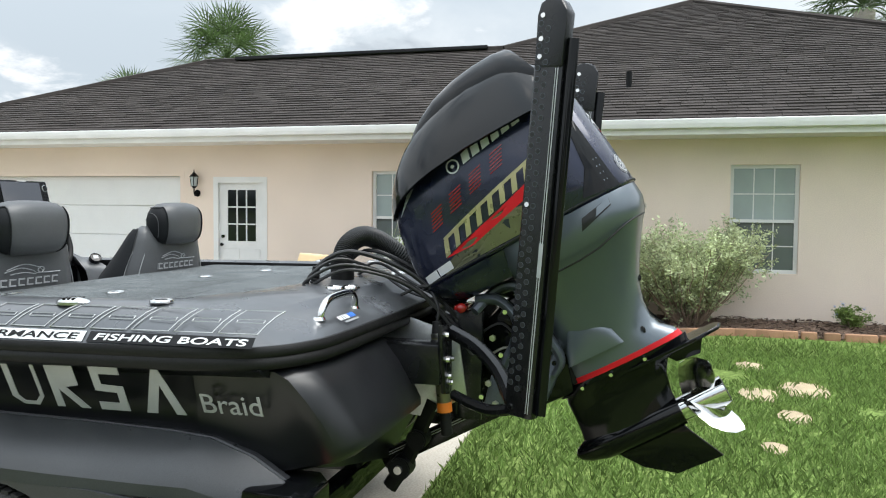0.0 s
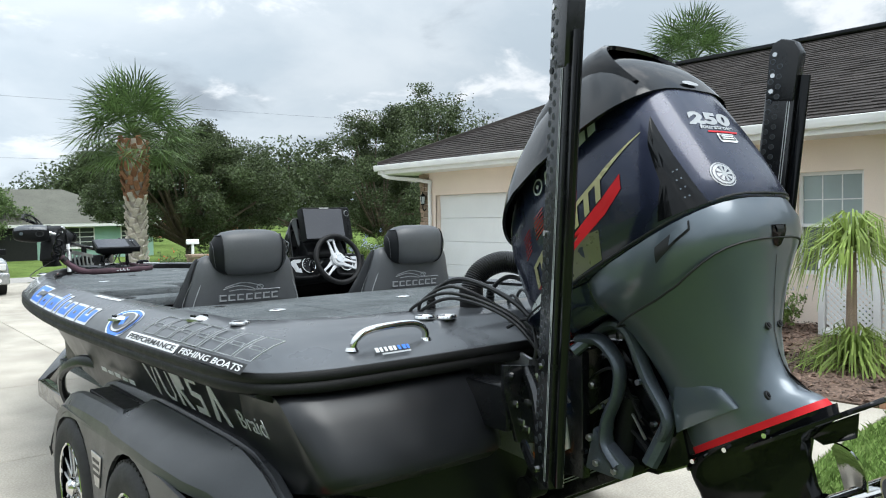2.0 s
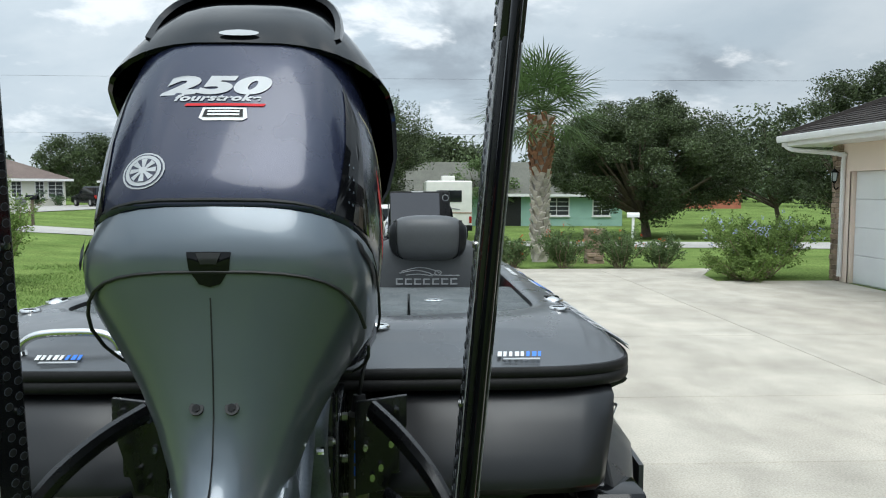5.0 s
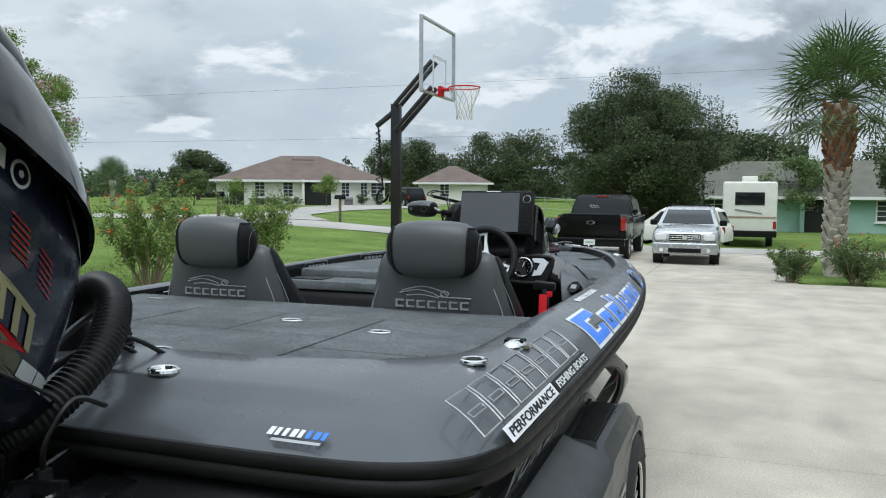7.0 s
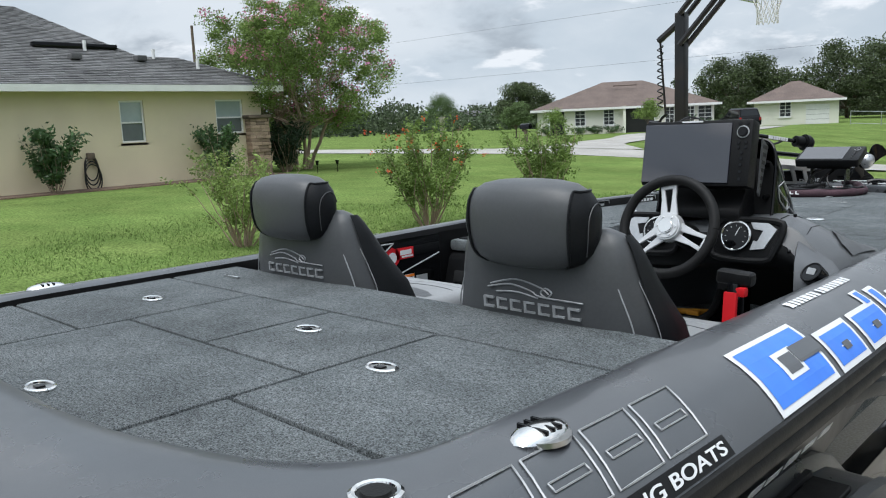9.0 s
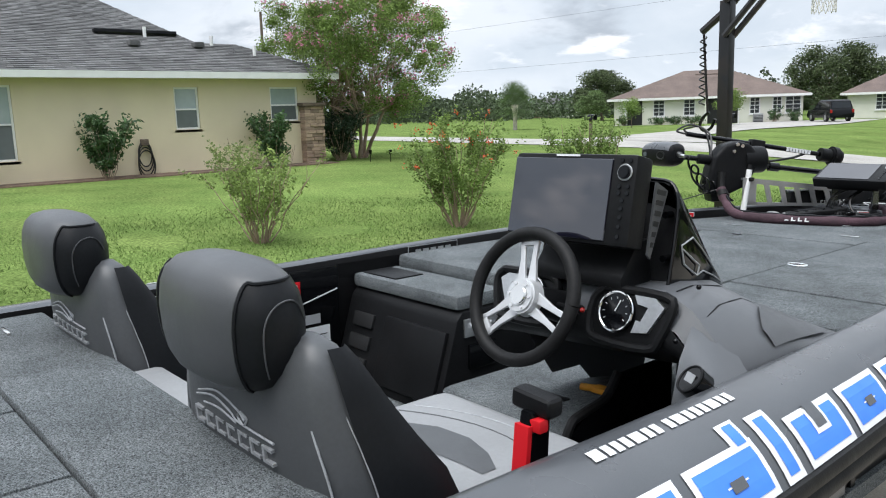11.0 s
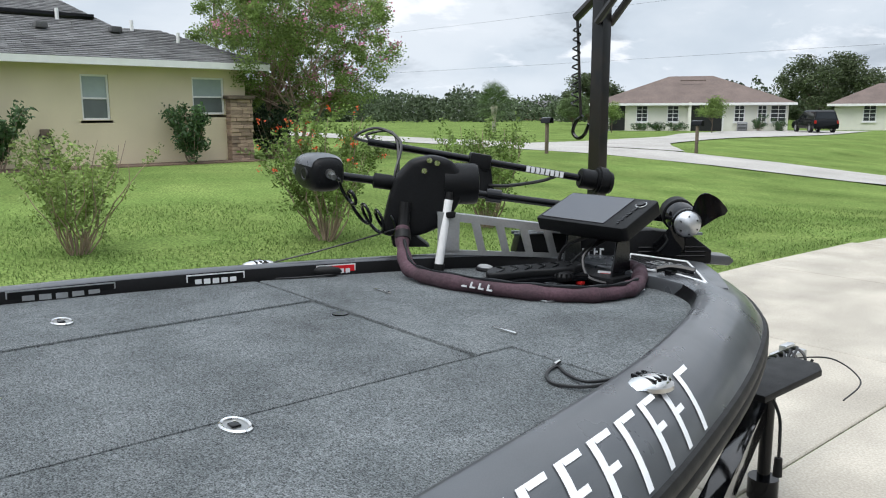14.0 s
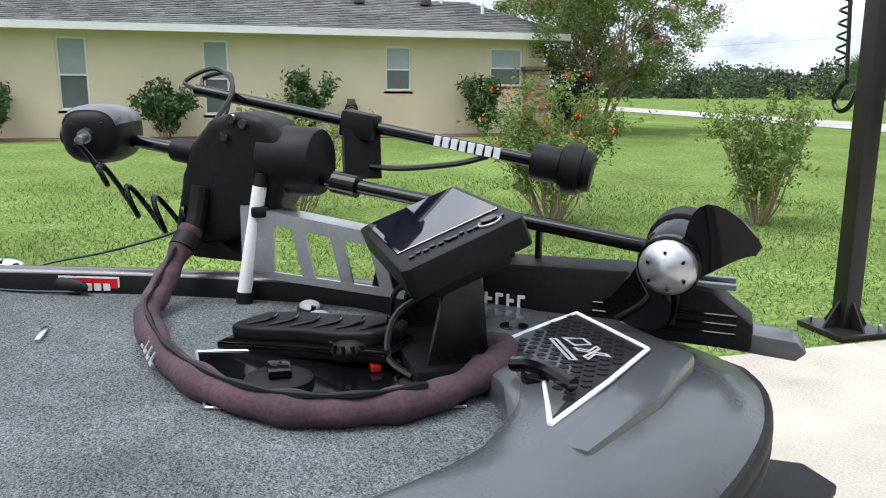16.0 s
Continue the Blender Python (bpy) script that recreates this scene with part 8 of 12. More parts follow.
for k in range(8):
    c_, s_ = math.cos(k * math.pi / 4), math.sin(k * math.pi / 4)
    aft_decal("sticker_spoke", fine_poly([(-0.148 + u * c_ - v * s_, 0.095 + u * s_ + v * c_) for u, v in ((0.009, -0.003), (0.027, -0.006), (0.027, 0.006), (0.009, 0.003))], Matrix(), 2), M_silver, 0.0054)
for s in (-1, 1):
    # decals of the two sides; x of the sketch runs aft
    sm = frame_on((s * 0.7, 0, 0), (0, -1, 0) if s == -1 else (0, -1, 0), (0, 0, 1))
    def side_decal(name, poly, m_, lift=0.002, label="", n=8):
        part(name, press(fine_poly(poly, sm, n), (-s, 0, 0), lift), m_, cowl, label, smooth=0)
    side_decal("gold_sheen", [(-0.34, 0.03), (0.06, 0.03), (0.10, 0.12), (-0.02, 0.145), (-0.28, 0.075)], M_olive, 0.0015, "olive gold fade")
    side_decal("red_flash", [(-0.30, 0.086), (-0.02, 0.150), (0.16, 0.200), (0.255, 0.236), (0.24, 0.190), (0.15, 0.150), (-0.02, 0.112), (-0.16, 0.080)], M_red, 0.0024, "red flash")
    # a lettered name becomes plain slanted gold strokes under a rail, rising aft
    for k in range(8):
        xa, za = -0.30 + k * 0.062, 0.088 + k * 0.0155
        side_decal("gold_bar", [(xa, za), (xa + 0.026, za + 0.005), (xa + 0.052, za + 0.070), (xa + 0.026, za + 0.065)], M_gold, 0.0034, "gold block mark", 5)
    side_decal("gold_bar", [(-0.27, 0.150), (0.19, 0.262), (0.19, 0.276), (-0.27, 0.164)], M_gold, 0.0036, "", 8)
    side_decal("gold_bar", [(0.18, 0.256), (0.36, 0.318), (0.365, 0.323), (0.19, 0.277)], M_gold, 0.0036, "", 5)
    side_decal("gold_bar", [(-0.42, 0.33), (-0.31, 0.40), (-0.25, 0.45), (-0.33, 0.41)], M_silver, 0.0034, "", 5)
    for x0 in (-0.30, -0.19, -0.08, 0.03):
        for k in range(6):
            z = 0.205 + (x0 + 0.3) * 0.26 + k * 0.0135
            side_decal("red_hatch", [(x0 + k * 0.006, z), (x0 + 0.062 + k * 0.006, z + 0.014), (x0 + 0.062 + k * 0.006, z + 0.018), (x0 + k * 0.006, z + 0.004)], M_redlens, 0.0026, "", 3)
    for k in range(6):
        x0 = -0.05 + k * 0.048
        z = 0.375 + (x0 + 0.1) * 0.14
        side_decal("white_bar", [(x0, z), (x0 + 0.036, z + 0.006), (x0 + 0.043, z + 0.05), (x0 + 0.007, z + 0.044)], M_white, 0.0036, "white block mark", 5)
    for r, m_, lf in ((0.03, M_white, 0.003), (0.023, M_blue, 0.004), (0.008, M_white, 0.005)):
        side_decal("round_mark", [(-0.095 + r * math.cos(a), 0.398 + r * math.sin(a)) for a in np.linspace(0, 2 * math.pi, 20)[:-1]], m_, lf, "", 2)
    side_decal("warning_label", [(-0.44, 0.028), (-0.37, 0.033), (-0.37, 0.068), (-0.44, 0.062)], M_white, 0.003, "white warning label", 4)
    side_decal("warning_label", [(-0.365, 0.034), (-0.29, 0.038), (-0.29, 0.073), (-0.365, 0.068)], M_white, 0.003, "", 4)
    side_decal("vent_panel", [(0.30, 0.035), (0.445, 0.02), (0.42, 0.20), (0.40, 0.36), (0.37, 0.27), (0.36, 0.14)], M_gloss, 0.003, "dark vented corner panel", 6)
    for k in range(4):
        for j in range(2):
            side_decal("vent_slot", [(0.40 + 0.012 * j, 0.06 + k * 0.03), (0.404 + 0.012 * j, 0.06 + k * 0.03), (0.404 + 0.012 * j, 0.065 + k * 0.03), (0.40 + 0.012 * j, 0.065 + k * 0.03)], M_grey, 0.004, "", 2)
# dark hood that wraps the shoulders of the cowl, with the intakes under its rim
CR = ((0.20, 0.49, -0.482, 0.312), (0.30, 0.478, -0.468, 0.306), (0.38, 0.455, -0.456, 0.292), (0.45, 0.42, -0.445, 0.274), (0.52, 0.37, -0.425, 0.25), (0.58, 0.30, -0.395, 0.228), (0.63, 0.21, -0.36, 0.205), (0.665, 0.12, -0.32, 0.175), (0.68, 0.05, -0.29, 0.14), (0.70, 0.02, -0.27, 0.12))

def cowl_at(u):
    for a, b in zip(CR, CR[1:]):
        if u <= b[0]:
            f = max(0.0, (u - a[0]) / (b[0] - a[0]))
            return oval(u, *[a[i] + (b[i] - a[i]) * f for i in (1, 2, 3)], 3.7, 44, 0.74)
    return oval(u, *CR[-1][1:], 3.7, 44, 0.74)


cols = []
for k in range(45):
    a = 2 * math.pi * (k % 44) / 44
    aftness, fore = max(0.0, -math.sin(a)), max(0.0, math.sin(a))
    px, py, _ = cowl_at(0.44)[k % 44]
    horn = smooth01(abs(px), 0.12, 0.25) * (1 - 0.55 * smooth01(-py, 0.28, 0.45))
    lo = 0.44 - 0.05 * horn * (1 - fore) - 0.10 * fore
    col = []
    for t in np.linspace(0, 1, 10):
        u = lo + (0.695 - lo) * t
        x, y, z = cowl_at(u)[k % 44]
        g_ = 1.010 + (0.20 * horn + 0.05 * fore) * (1 - t) ** 0.8
        col.append((x * g_, (y + 0.05) * (1.008 + (g_ - 1) * 0.25) - 0.05, z + 0.006 + 0.03 * horn * (1 - t)))
    cols.append(col)
hm = sheet(cols)
bmesh.ops.remove_doubles(hm, verts=hm.verts[:], dist=0.0005)
bmesh.ops.recalc_face_normals(hm, faces=hm.faces)
bmesh.ops.solidify(hm, geom=hm.faces[:], thickness=0.012)
part("shoulder_hood", hm, M_gloss, cowl, "gloss black shoulder hood with intakes", smooth=60)
# visor over the air intake, its mouth facing aft
sc = []
for yf, yc, w, uf, uc in ((0.27, 0.27, 0.07, 0.56, 0.60), (0.16, 0.17, 0.14, 0.585, 0.665), (0.05, 0.07, 0.172, 0.59, 0.712), (-0.08, -0.04, 0.190, 0.585, 0.738), (-0.20, -0.14, 0.202, 0.57, 0.748), (-0.31, -0.23, 0.210, 0.535, 0.748), (-0.385, -0.285, 0.212, 0.50, 0.738), (-0.405, -0.298, 0.208, 0.492, 0.726)):
    row = []
    for a in np.linspace(0, math.pi, 23):
        v = abs(math.sin(a)) ** 0.72
        row.append((w * math.copysign(abs(math.cos(a)) ** 0.62, math.cos(a)), yf + (yc - yf) * v, uf + (uc - uf) * v))
    sc.append(row)
scb = sheet(sc)
bmesh.ops.recalc_face_normals(scb, faces=scb.faces)
bmesh.ops.solidify(scb, geom=scb.faces[:], thickness=-0.014)
part("scoop", scb, M_gloss, cowl, "gloss black air scoop", smooth=60)
mouth = sc[-1]
part("scoop_throat", sheet([[(x * k, y + (1 - k) * 0.75, 0.50 + (z - 0.50) * (0.35 + 0.65 * k)) for x, y, z in mouth] for k in (0.97, 0.9, 0.75, 0.5, 0.2)]), M_gloss, cowl, "dark intake behind the visor", smooth=60)
part("top_badge", press(xf(fine_poly([(0.045 * math.cos(a), 0.474 + 0.011 * math.sin(a)) for a in np.linspace(0, 2 * math.pi, 20)[:-1]], Matrix(), 2), aft), (0, 1, 0), 0.012), M_silver, cowl, "oval silver badge")
part("cowl_seam", tube([(x * 1.003, y * 1.003, 0.022) for x, y, z in oval(0.02, 0.49, -0.50, 0.303, 3.5, 40)] + [(0.303, -0.005, 0.022)], 0.004, seg=6, n=1), M_dark, cowl)
# graphite lower cowl and leg
ap_rows = [oval(*r) for r in ((0.010, 0.16, -0.495, 0.298, 3.0), (-0.05, 0.15, -0.50, 0.308, 3.0), (-0.10, 0.13, -0.485, 0.298, 3.0), (-0.140, 0.11, -0.455, 0.275, 2.8), (-0.20, 0.10, -0.415, 0.235, 2.6), (-0.28, 0.10, -0.365, 0.188, 2.5), (-0.36, 0.10, -0.322, 0.152, 2.4), (-0.44, 0.11, -0.298, 0.124, 2.3), (-0.50, 0.115, -0.295, 0.108, 2.2), (-0.55, 0.125, -0.315, 0.10, 2.2), (-0.585, 0.135, -0.355, 0.098, 2.2), (-0.60, 0.135, -0.365, 0.097, 2.2))]
apron_bm = loft(ap_rows)
tree_a = BVHTree.FromBMesh(apron_bm)
leg = part("leg_cover", apron_bm, M_grey, mo, "graphite metallic leg cover", smooth=50)
part("cover_seam", tube([(x * 1.003, y * 1.003 + (-0.0), -0.118 - 0.05 * smooth01(y, -0.45, -0.2)) for x, y, z in oval(-0.12, 0.12, -0.47, 0.288, 2.9) if y < 0.06], 0.004, seg=6, n=1), M_dark, leg)
part("split_seam", press(xf(fine_poly([(-0.0015, -0.16), (0.0015, -0.16), (0.0015, -0.57), (-0.0015, -0.57)], Matrix(), 12), aft), (0, 1, 0), 0.0015, tree_a), M_dark, leg)
part("exhaust_port", press(xf(fine_poly([(-0.042, -0.085), (0.042, -0.085), (0.038, -0.115), (0.02, -0.138), (0, -0.143), (-0.02, -0.138), (-0.038, -0.115)], Matrix(), 6), aft), (0, 1, 0), 0.003, tree_a), M_gloss, leg)
part("port_hole", press(xf(fine_poly([(-0.024, -0.088), (0.024, -0.088), (0.015, -0.108), (-0.015, -0.108)], Matrix(), 5), aft), (0, 1, 0), 0.006, tree_a), M_dark, leg)
for x, z in ((-0.033, -0.345), (0.035, -0.345), (-0.075, -0.535), (0.075, -0.535)):
    h = tree_a.ray_cast(Vector((x, -2, z)), Vector((0, 1, 0)))[0]
    if h:
        b_ = part("bolt", cyl(h + Vector((0, 0.004, 0)), h - Vector((0, 0.004, 0)), 0.014, seg=14), M_dark, leg)
        part("bolt_head", cyl(h, h - Vector((0, 0.007, 0)), 0.008, seg=6), M_plastic, b_)
for s in (-1, 1):
    # tilt handles recessed in the side
    part("latch_recess", press(fine_poly([(0.24, -0.075), (0.38, -0.035), (0.385, -0.005), (0.26, -0.03)], frame_on((s * 0.7, 0, 0), (0, -1, 0), (0, 0, 1)), 5), (-s, 0, 0), 0.003, tree_a), M_dark, leg)
    part("latch", press(fine_poly([(0.31, -0.05), (0.38, -0.03), (0.385, -0.005), (0.33, -0.018)], frame_on((s * 0.7, 0, 0), (0, -1, 0), (0, 0, 1)), 5), (-s, 0, 0), 0.012, tree_a), M_grey, leg)
    part("leg_fin", loft([oval(-0.40, 0.02, -0.05, 0.01), oval(-0.47, 0.06, -0.14, 0.022), oval(-0.54, 0.09, -0.16, 0.012)]), M_grey, leg).location.x = s * 0.11
part("engine_pan", loft([oval(0.008, 0.48, 0.0, 0.29, 3), oval(-0.05, 0.45, 0.0, 0.26, 3), oval(-0.10, 0.36, 0.02, 0.2, 3)]), M_blue, mo, "navy engine pan")
part("red_stripe", loft([oval(-0.600, 0.138, -0.368, 0.0985, 2.2), oval(-0.622, 0.138, -0.375, 0.0985, 2.2)]), M_red, mo, "red stripe")
lowr = part("gearcase", loft([oval(*r) for r in ((-0.622, 0.15, -0.39, 0.097, 2.2), (-0.66, 0.175, -0.38, 0.094, 2.2), (-0.69, 0.185, -0.28, 0.06, 2.2), (-0.74, 0.185, -0.245, 0.048, 2.0), (-0.82, 0.19, -0.225, 0.05, 2.0), (-0.87, 0.20, -0.225, 0.056, 2.0))]), M_gloss, mo, "gloss black gearcase", smooth=50)
part("cavitation_plate", prism([(0, 0.20), (0.05, 0.15), (0.075, 0.02), (0.10, -0.15), (0.105, -0.32), (0.09, -0.44), (0.055, -0.51), (0, -0.525), (-0.055, -0.51), (-0.09, -0.44), (-0.105, -0.32), (-0.10, -0.15), (-0.075, 0.02), (-0.05, 0.15)], "z", -0.665, -0.65, 0.003, 1), M_gloss, lowr)
part("torpedo", loft([[(r * math.cos(a), y, -0.905 + r * math.sin(a)) for a in np.linspace(0, 2 * math.pi, 19)[:-1]] for y, r in ((0.255, 0.006), (0.24, 0.026), (0.20, 0.047), (0.13, 0.062), (0.02, 0.067), (-0.12, 0.066), (-0.225, 0.06))]), M_gloss, lowr, smooth=60)
part("skeg", prism([(0.10, -0.96), (0.02, -1.06), (-0.09, -1.135), (-0.29, -1.14), (-0.22, -1.0), (-0.20, -0.95)], "x", -0.009, 0.009, 0.005), M_gloss, lowr)
part("trim_tab", prism([(-0.26, -0.668), (-0.44, -0.668), (-0.40, -0.73), (-0.30, -0.72)], "x", -0.007, 0.007, 0.003), M_gloss, lowr)
for y in (-0.05, -0.2, 0.08):
    for s in (-1, 1):
        part("bolt", cyl((s * 0.09, y, -0.64), (s * 0.112, y, -0.64), 0.008, seg=8), M_chrome, lowr)
prop = part("propeller", cyl((0, -0.225, -0.905), (0, -0.42, -0.905), 0.05, 0.062, seg=24), M_chrome, mo, "polished steel propeller", smooth=50)
part("hub_mouth", cyl((0, -0.415, -0.905), (0, -0.4215, -0.905), 0.053, seg=24), M_dark, prop)
for k in range(3):
    a = k * 2 * math.pi / 3 + 1.25
    rows = []
    for f in (0.0, 0.25, 0.5, 0.75, 0.92, 1.0):
        r = 0.05 + 0.135 * f
        sw_ = 0.55 * f
        ch = (0.055 + 0.09 * math.sin(math.pi * (0.25 + 0.62 * f))) * (1 if f < 1 else 0.35)
        row = []
        for c in (-1, -0.5, 0, 0.5, 1):
            ang = a + sw_ + c * ch / r * 0.55
            yy = -0.315 - 0.05 * f - c * ch * 0.52
            row.append((r * math.cos(ang), yy, -0.905 + r * math.sin(ang)))
        rows.append(row)
    bb = sheet(rows)
    bmesh.ops.recalc_face_normals(bb, faces=bb.faces)
    bmesh.ops.solidify(bb, geom=bb.faces[:], thickness=0.005)
    part("blade", bb, M_chrome, prop, smooth=60)

# ---------- jack plate, brackets and hydraulics ----------
jp = thing("jack_plate", "black and bare aluminium jack plate on the transom", "jack plate", (0.045, -0.1, 0.8))
for s in (-1, 1):
    part("side_plate", prism([(0.12, 0.72), (0.12, 1.10), (-0.02, 1.13), (-0.26, 1.06), (-0.30, 0.80), (-0.12, 0.70)], "x", 0.045 + s * 0.17 - 0.008, 0.045 + s * 0.17 + 0.008, 0.004), M_alu if s == -1 else M_alu_black, jp)
    part("slide", box(0.045 + s * 0.15 - 0.02, 0.045 + s * 0.15 + 0.02, -0.36, -0.22, 0.70, 1.16, 0.008), M_alu_black, jp)
    for z in (0.80, 0.92, 1.05):
        b_ = part("bolt", cyl((0.045 + s * 0.18, -0.17, z), (0.045 + s * 0.196, -0.17, z), 0.013, seg=6), M_steel, jp)
    # cast clamp bracket of the motor: a bowed arm on a broad foot
    cx_ = 0.045 + s * 0.135
    part("clamp_bracket", join(tube([(cx_, -0.33, 1.20), (cx_, -0.42, 1.205), (cx_, -0.495, 1.13), (cx_, -0.49, 1.03), (cx_, -0.445, 0.93), (cx_, -0.44, 0.84), (cx_, -0.50, 0.775)], lambda q: 0.047 - 0.012 * math.sin(math.pi * q), seg=12, n=6, flat=0.55), xf(prism([(-0.40, 0.90), (-0.36, 0.74), (-0.53, 0.735), (-0.545, 0.785), (-0.48, 0.83)], "x", -0.028, 0.028, 0.012), Matrix.Translation((cx_, 0, 0)))), M_bracket, jp, "dark grey cast clamp bracket", smooth=50)
    for y, z in ((-0.405, 1.05), (-0.39, 0.86), (-0.42, 0.775), (-0.50, 0.765)):
        part("bolt", join(cyl((cx_ + s * 0.024, y, z), (cx_ + s * 0.040, y, z), 0.014, seg=6), cyl((cx_ + s * 0.040, y, z), (cx_ + s * 0.047, y, z), 0.008, seg=8)), M_steel, jp)
    part("swivel_arm", tube([(cx_ - s * 0.02, -0.36, 1.21), (cx_ - s * 0.02, -0.45, 1.265), (cx_ - s * 0.02, -0.53, 1.24), (cx_ - s * 0.02, -0.60, 1.10), (cx_ - s * 0.02, -0.68, 0.975), (cx_ - s * 0.02, -0.655, 0.90)], lambda q: 0.022 + 0.012 * math.sin(math.pi * q), seg=10, n=6, flat=0.7), M_bracket, jp)
    for y, z in ((-0.44, 0.98), (-0.455, 1.16), (-0.36, 0.80), (-0.60, 1.09), (-0.66, 0.96)):
        part("bolt", cyl((cx_ + s * 0.018, y, z), (cx_ + s * 0.036, y, z), 0.010, seg=8), M_chrome, jp)
    for k, (ya, yb) in enumerate(((-0.30, -0.56), (-0.34, -0.58), (-0.36, -0.62))):
        part("brake_line", tube([(cx_ - s * 0.03, ya, 1.02 - 0.09 * k), (cx_ - s * 0.05, (ya + yb) / 2, 1.10 - 0.10 * k), (cx_ - s * 0.035, yb, 0.95 - 0.07 * k)], 0.006, seg=6, n=6), M_steel if k == 1 else M_hose, jp, "thin hydraulic line")
part("cross_plate", box(-0.13, 0.22, -0.26, -0.23, 0.72, 1.14, 0.006), M_alu_black, jp)
part("swivel_block", prism([(-0.38, 0.78), (-0.34, 1.10), (-0.46, 1.22), (-0.60, 1.18), (-0.70, 0.98), (-0.74, 0.82), (-0.62, 0.76)], "x", -0.03, 0.12, 0.03), M_gloss, jp)
part("trim_ram", join(cyl((0.045, -0.42, 0.78), (0.045, -0.66, 1.02), 0.035), cyl((0.045, -0.66, 1.02), (0.045, -0.72, 1.08), 0.018)), M_steel, jp)
part("pump_body", join(cyl((-0.02, -0.46, 0.80), (-0.02, -0.50, 1.02), 0.042, bevel=0.008), cyl((0.09, -0.46, 0.80), (0.09, -0.52, 0.98), 0.032, bevel=0.006), ball((-0.02, -0.455, 0.80), 0.045), box(-0.06, 0.14, -0.53, -0.42, 0.74, 0.80, 0.02)), M_plastic, jp, "black trim pump and reservoir")
part("tie_arm", tube([(-0.06, -0.6, 0.80), (-0.02, -0.66, 0.96), (0.0, -0.70, 1.14)], 0.03, seg=8, n=5), M_bracket, jp)
part("top_bar", tube([(-0.14, -0.33, 1.16), (-0.05, -0.40, 1.24), (0.045, -0.46, 1.26), (0.16, -0.38, 1.22)], 0.022, seg=8, n=5), M_bracket, jp)
part("red_lever", join(box(-0.17, -0.03, -0.30, -0.25, 1.165, 1.185, 0.006), ball((-0.165, -0.28, 1.175), 0.022)), M_redlens, jp, "red safety lever")
for rx_ in (-0.190, 0.277):
    rm = thing("hydraulic_ram", "olive-gold hydraulic cylinder with an orange band", "hydraulic cylinder", (rx_, -0.205, 0.72), "rams of the jack plate")
    part("barrel", cyl((rx_, -0.220, 0.755), (rx_, -0.190, 1.06), 0.030, bevel=0.004, seg=20), M_olive, rm)
    part("band", cyl((rx_, -0.221, 0.745), (rx_, -0.217, 0.785), 0.0315, seg=20), M_orange, rm)
    part("collar", cyl((rx_, -0.190, 1.055), (rx_, -0.188, 1.072), 0.032, seg=20, bevel=0.003), M_steel, rm)
    part("cap", cyl((rx_, -0.188, 1.07), (rx_, -0.183, 1.12), 0.026, 0.018), M_rubber, rm)
    part("rod_end", cyl((rx_, -0.221, 0.745), (rx_, -0.231, 0.65), 0.024), M_rubber, rm)
    part("hose", tube([(rx_, -0.183, 1.11), (rx_ + 0.01, -0.185, 1.18), (rx_ + 0.03, -0.125, 1.26), (rx_ + 0.02, -0.02, 1.22)], 0.007, seg=6, n=6), M_hose, rm)
    for k in range(5):
        part("print_bar", xf(box(-0.013, 0.013, -0.0318, -0.026, 0.05 + k * 0.038, 0.078 + k * 0.038, 0.0008, 1), Matrix.Translation((rx_, -0.220, 0.80)) @ Matrix.Rotation(radians(-6.5), 4, "X")), M_bluedecal if k in (1, 2, 3) else M_white, rm)
sv = thing("transom_saver", "black support bar between motor leg and trailer", "support bar", (0.045, 0.12, 0.44))
svm = frame_on((0.045, 0.12, 0.44), (0, -0.82, 0.445), (1, 0, 0))
part("bar", xf(box(0, 0.95, -0.038, 0.038, -0.038, 0.038, 0.006), svm), M_alu_black, sv)
for q in (-1, 1):
    for v in (0.014, 0.024):
        part("stripe", xf(box(0.02, 0.93, min(q * 0.0382, q * 0.0392), max(q * 0.0382, q * 0.0392), v, v + 0.004), svm), M_silver, sv)
for q in (-0.051, 0.051):
    part("fork", xf(box(0.90, 1.0, q - 0.009, q + 0.009, -0.045, 0.045, 0.008), svm), M_rubber, sv)
td = thing("tie_down", "black ratchet tie-down from transom to trailer", "strap", (-0.12, 0.0, 0.36))
part("strap", tube([(-0.12, -0.15, 0.77), (-0.115, -0.10, 0.66), (-0.10, -0.03, 0.50), (-0.10, 0.05, 0.37)], 0.024, seg=8, n=5, flat=1.5), M_rubber, td)
part("ratchet", join(cyl((-0.16, -0.085, 0.60), (-0.06, -0.085, 0.60), 0.045, seg=14, bevel=0.006), cyl((-0.16, -0.01, 0.47), (-0.06, -0.01, 0.47), 0.05, seg=14, bevel=0.006)), M_plastic, td)
part("pin", cyl((-0.175, -0.01, 0.47), (-0.045, -0.01, 0.47), 0.018, seg=10), M_steel, td)


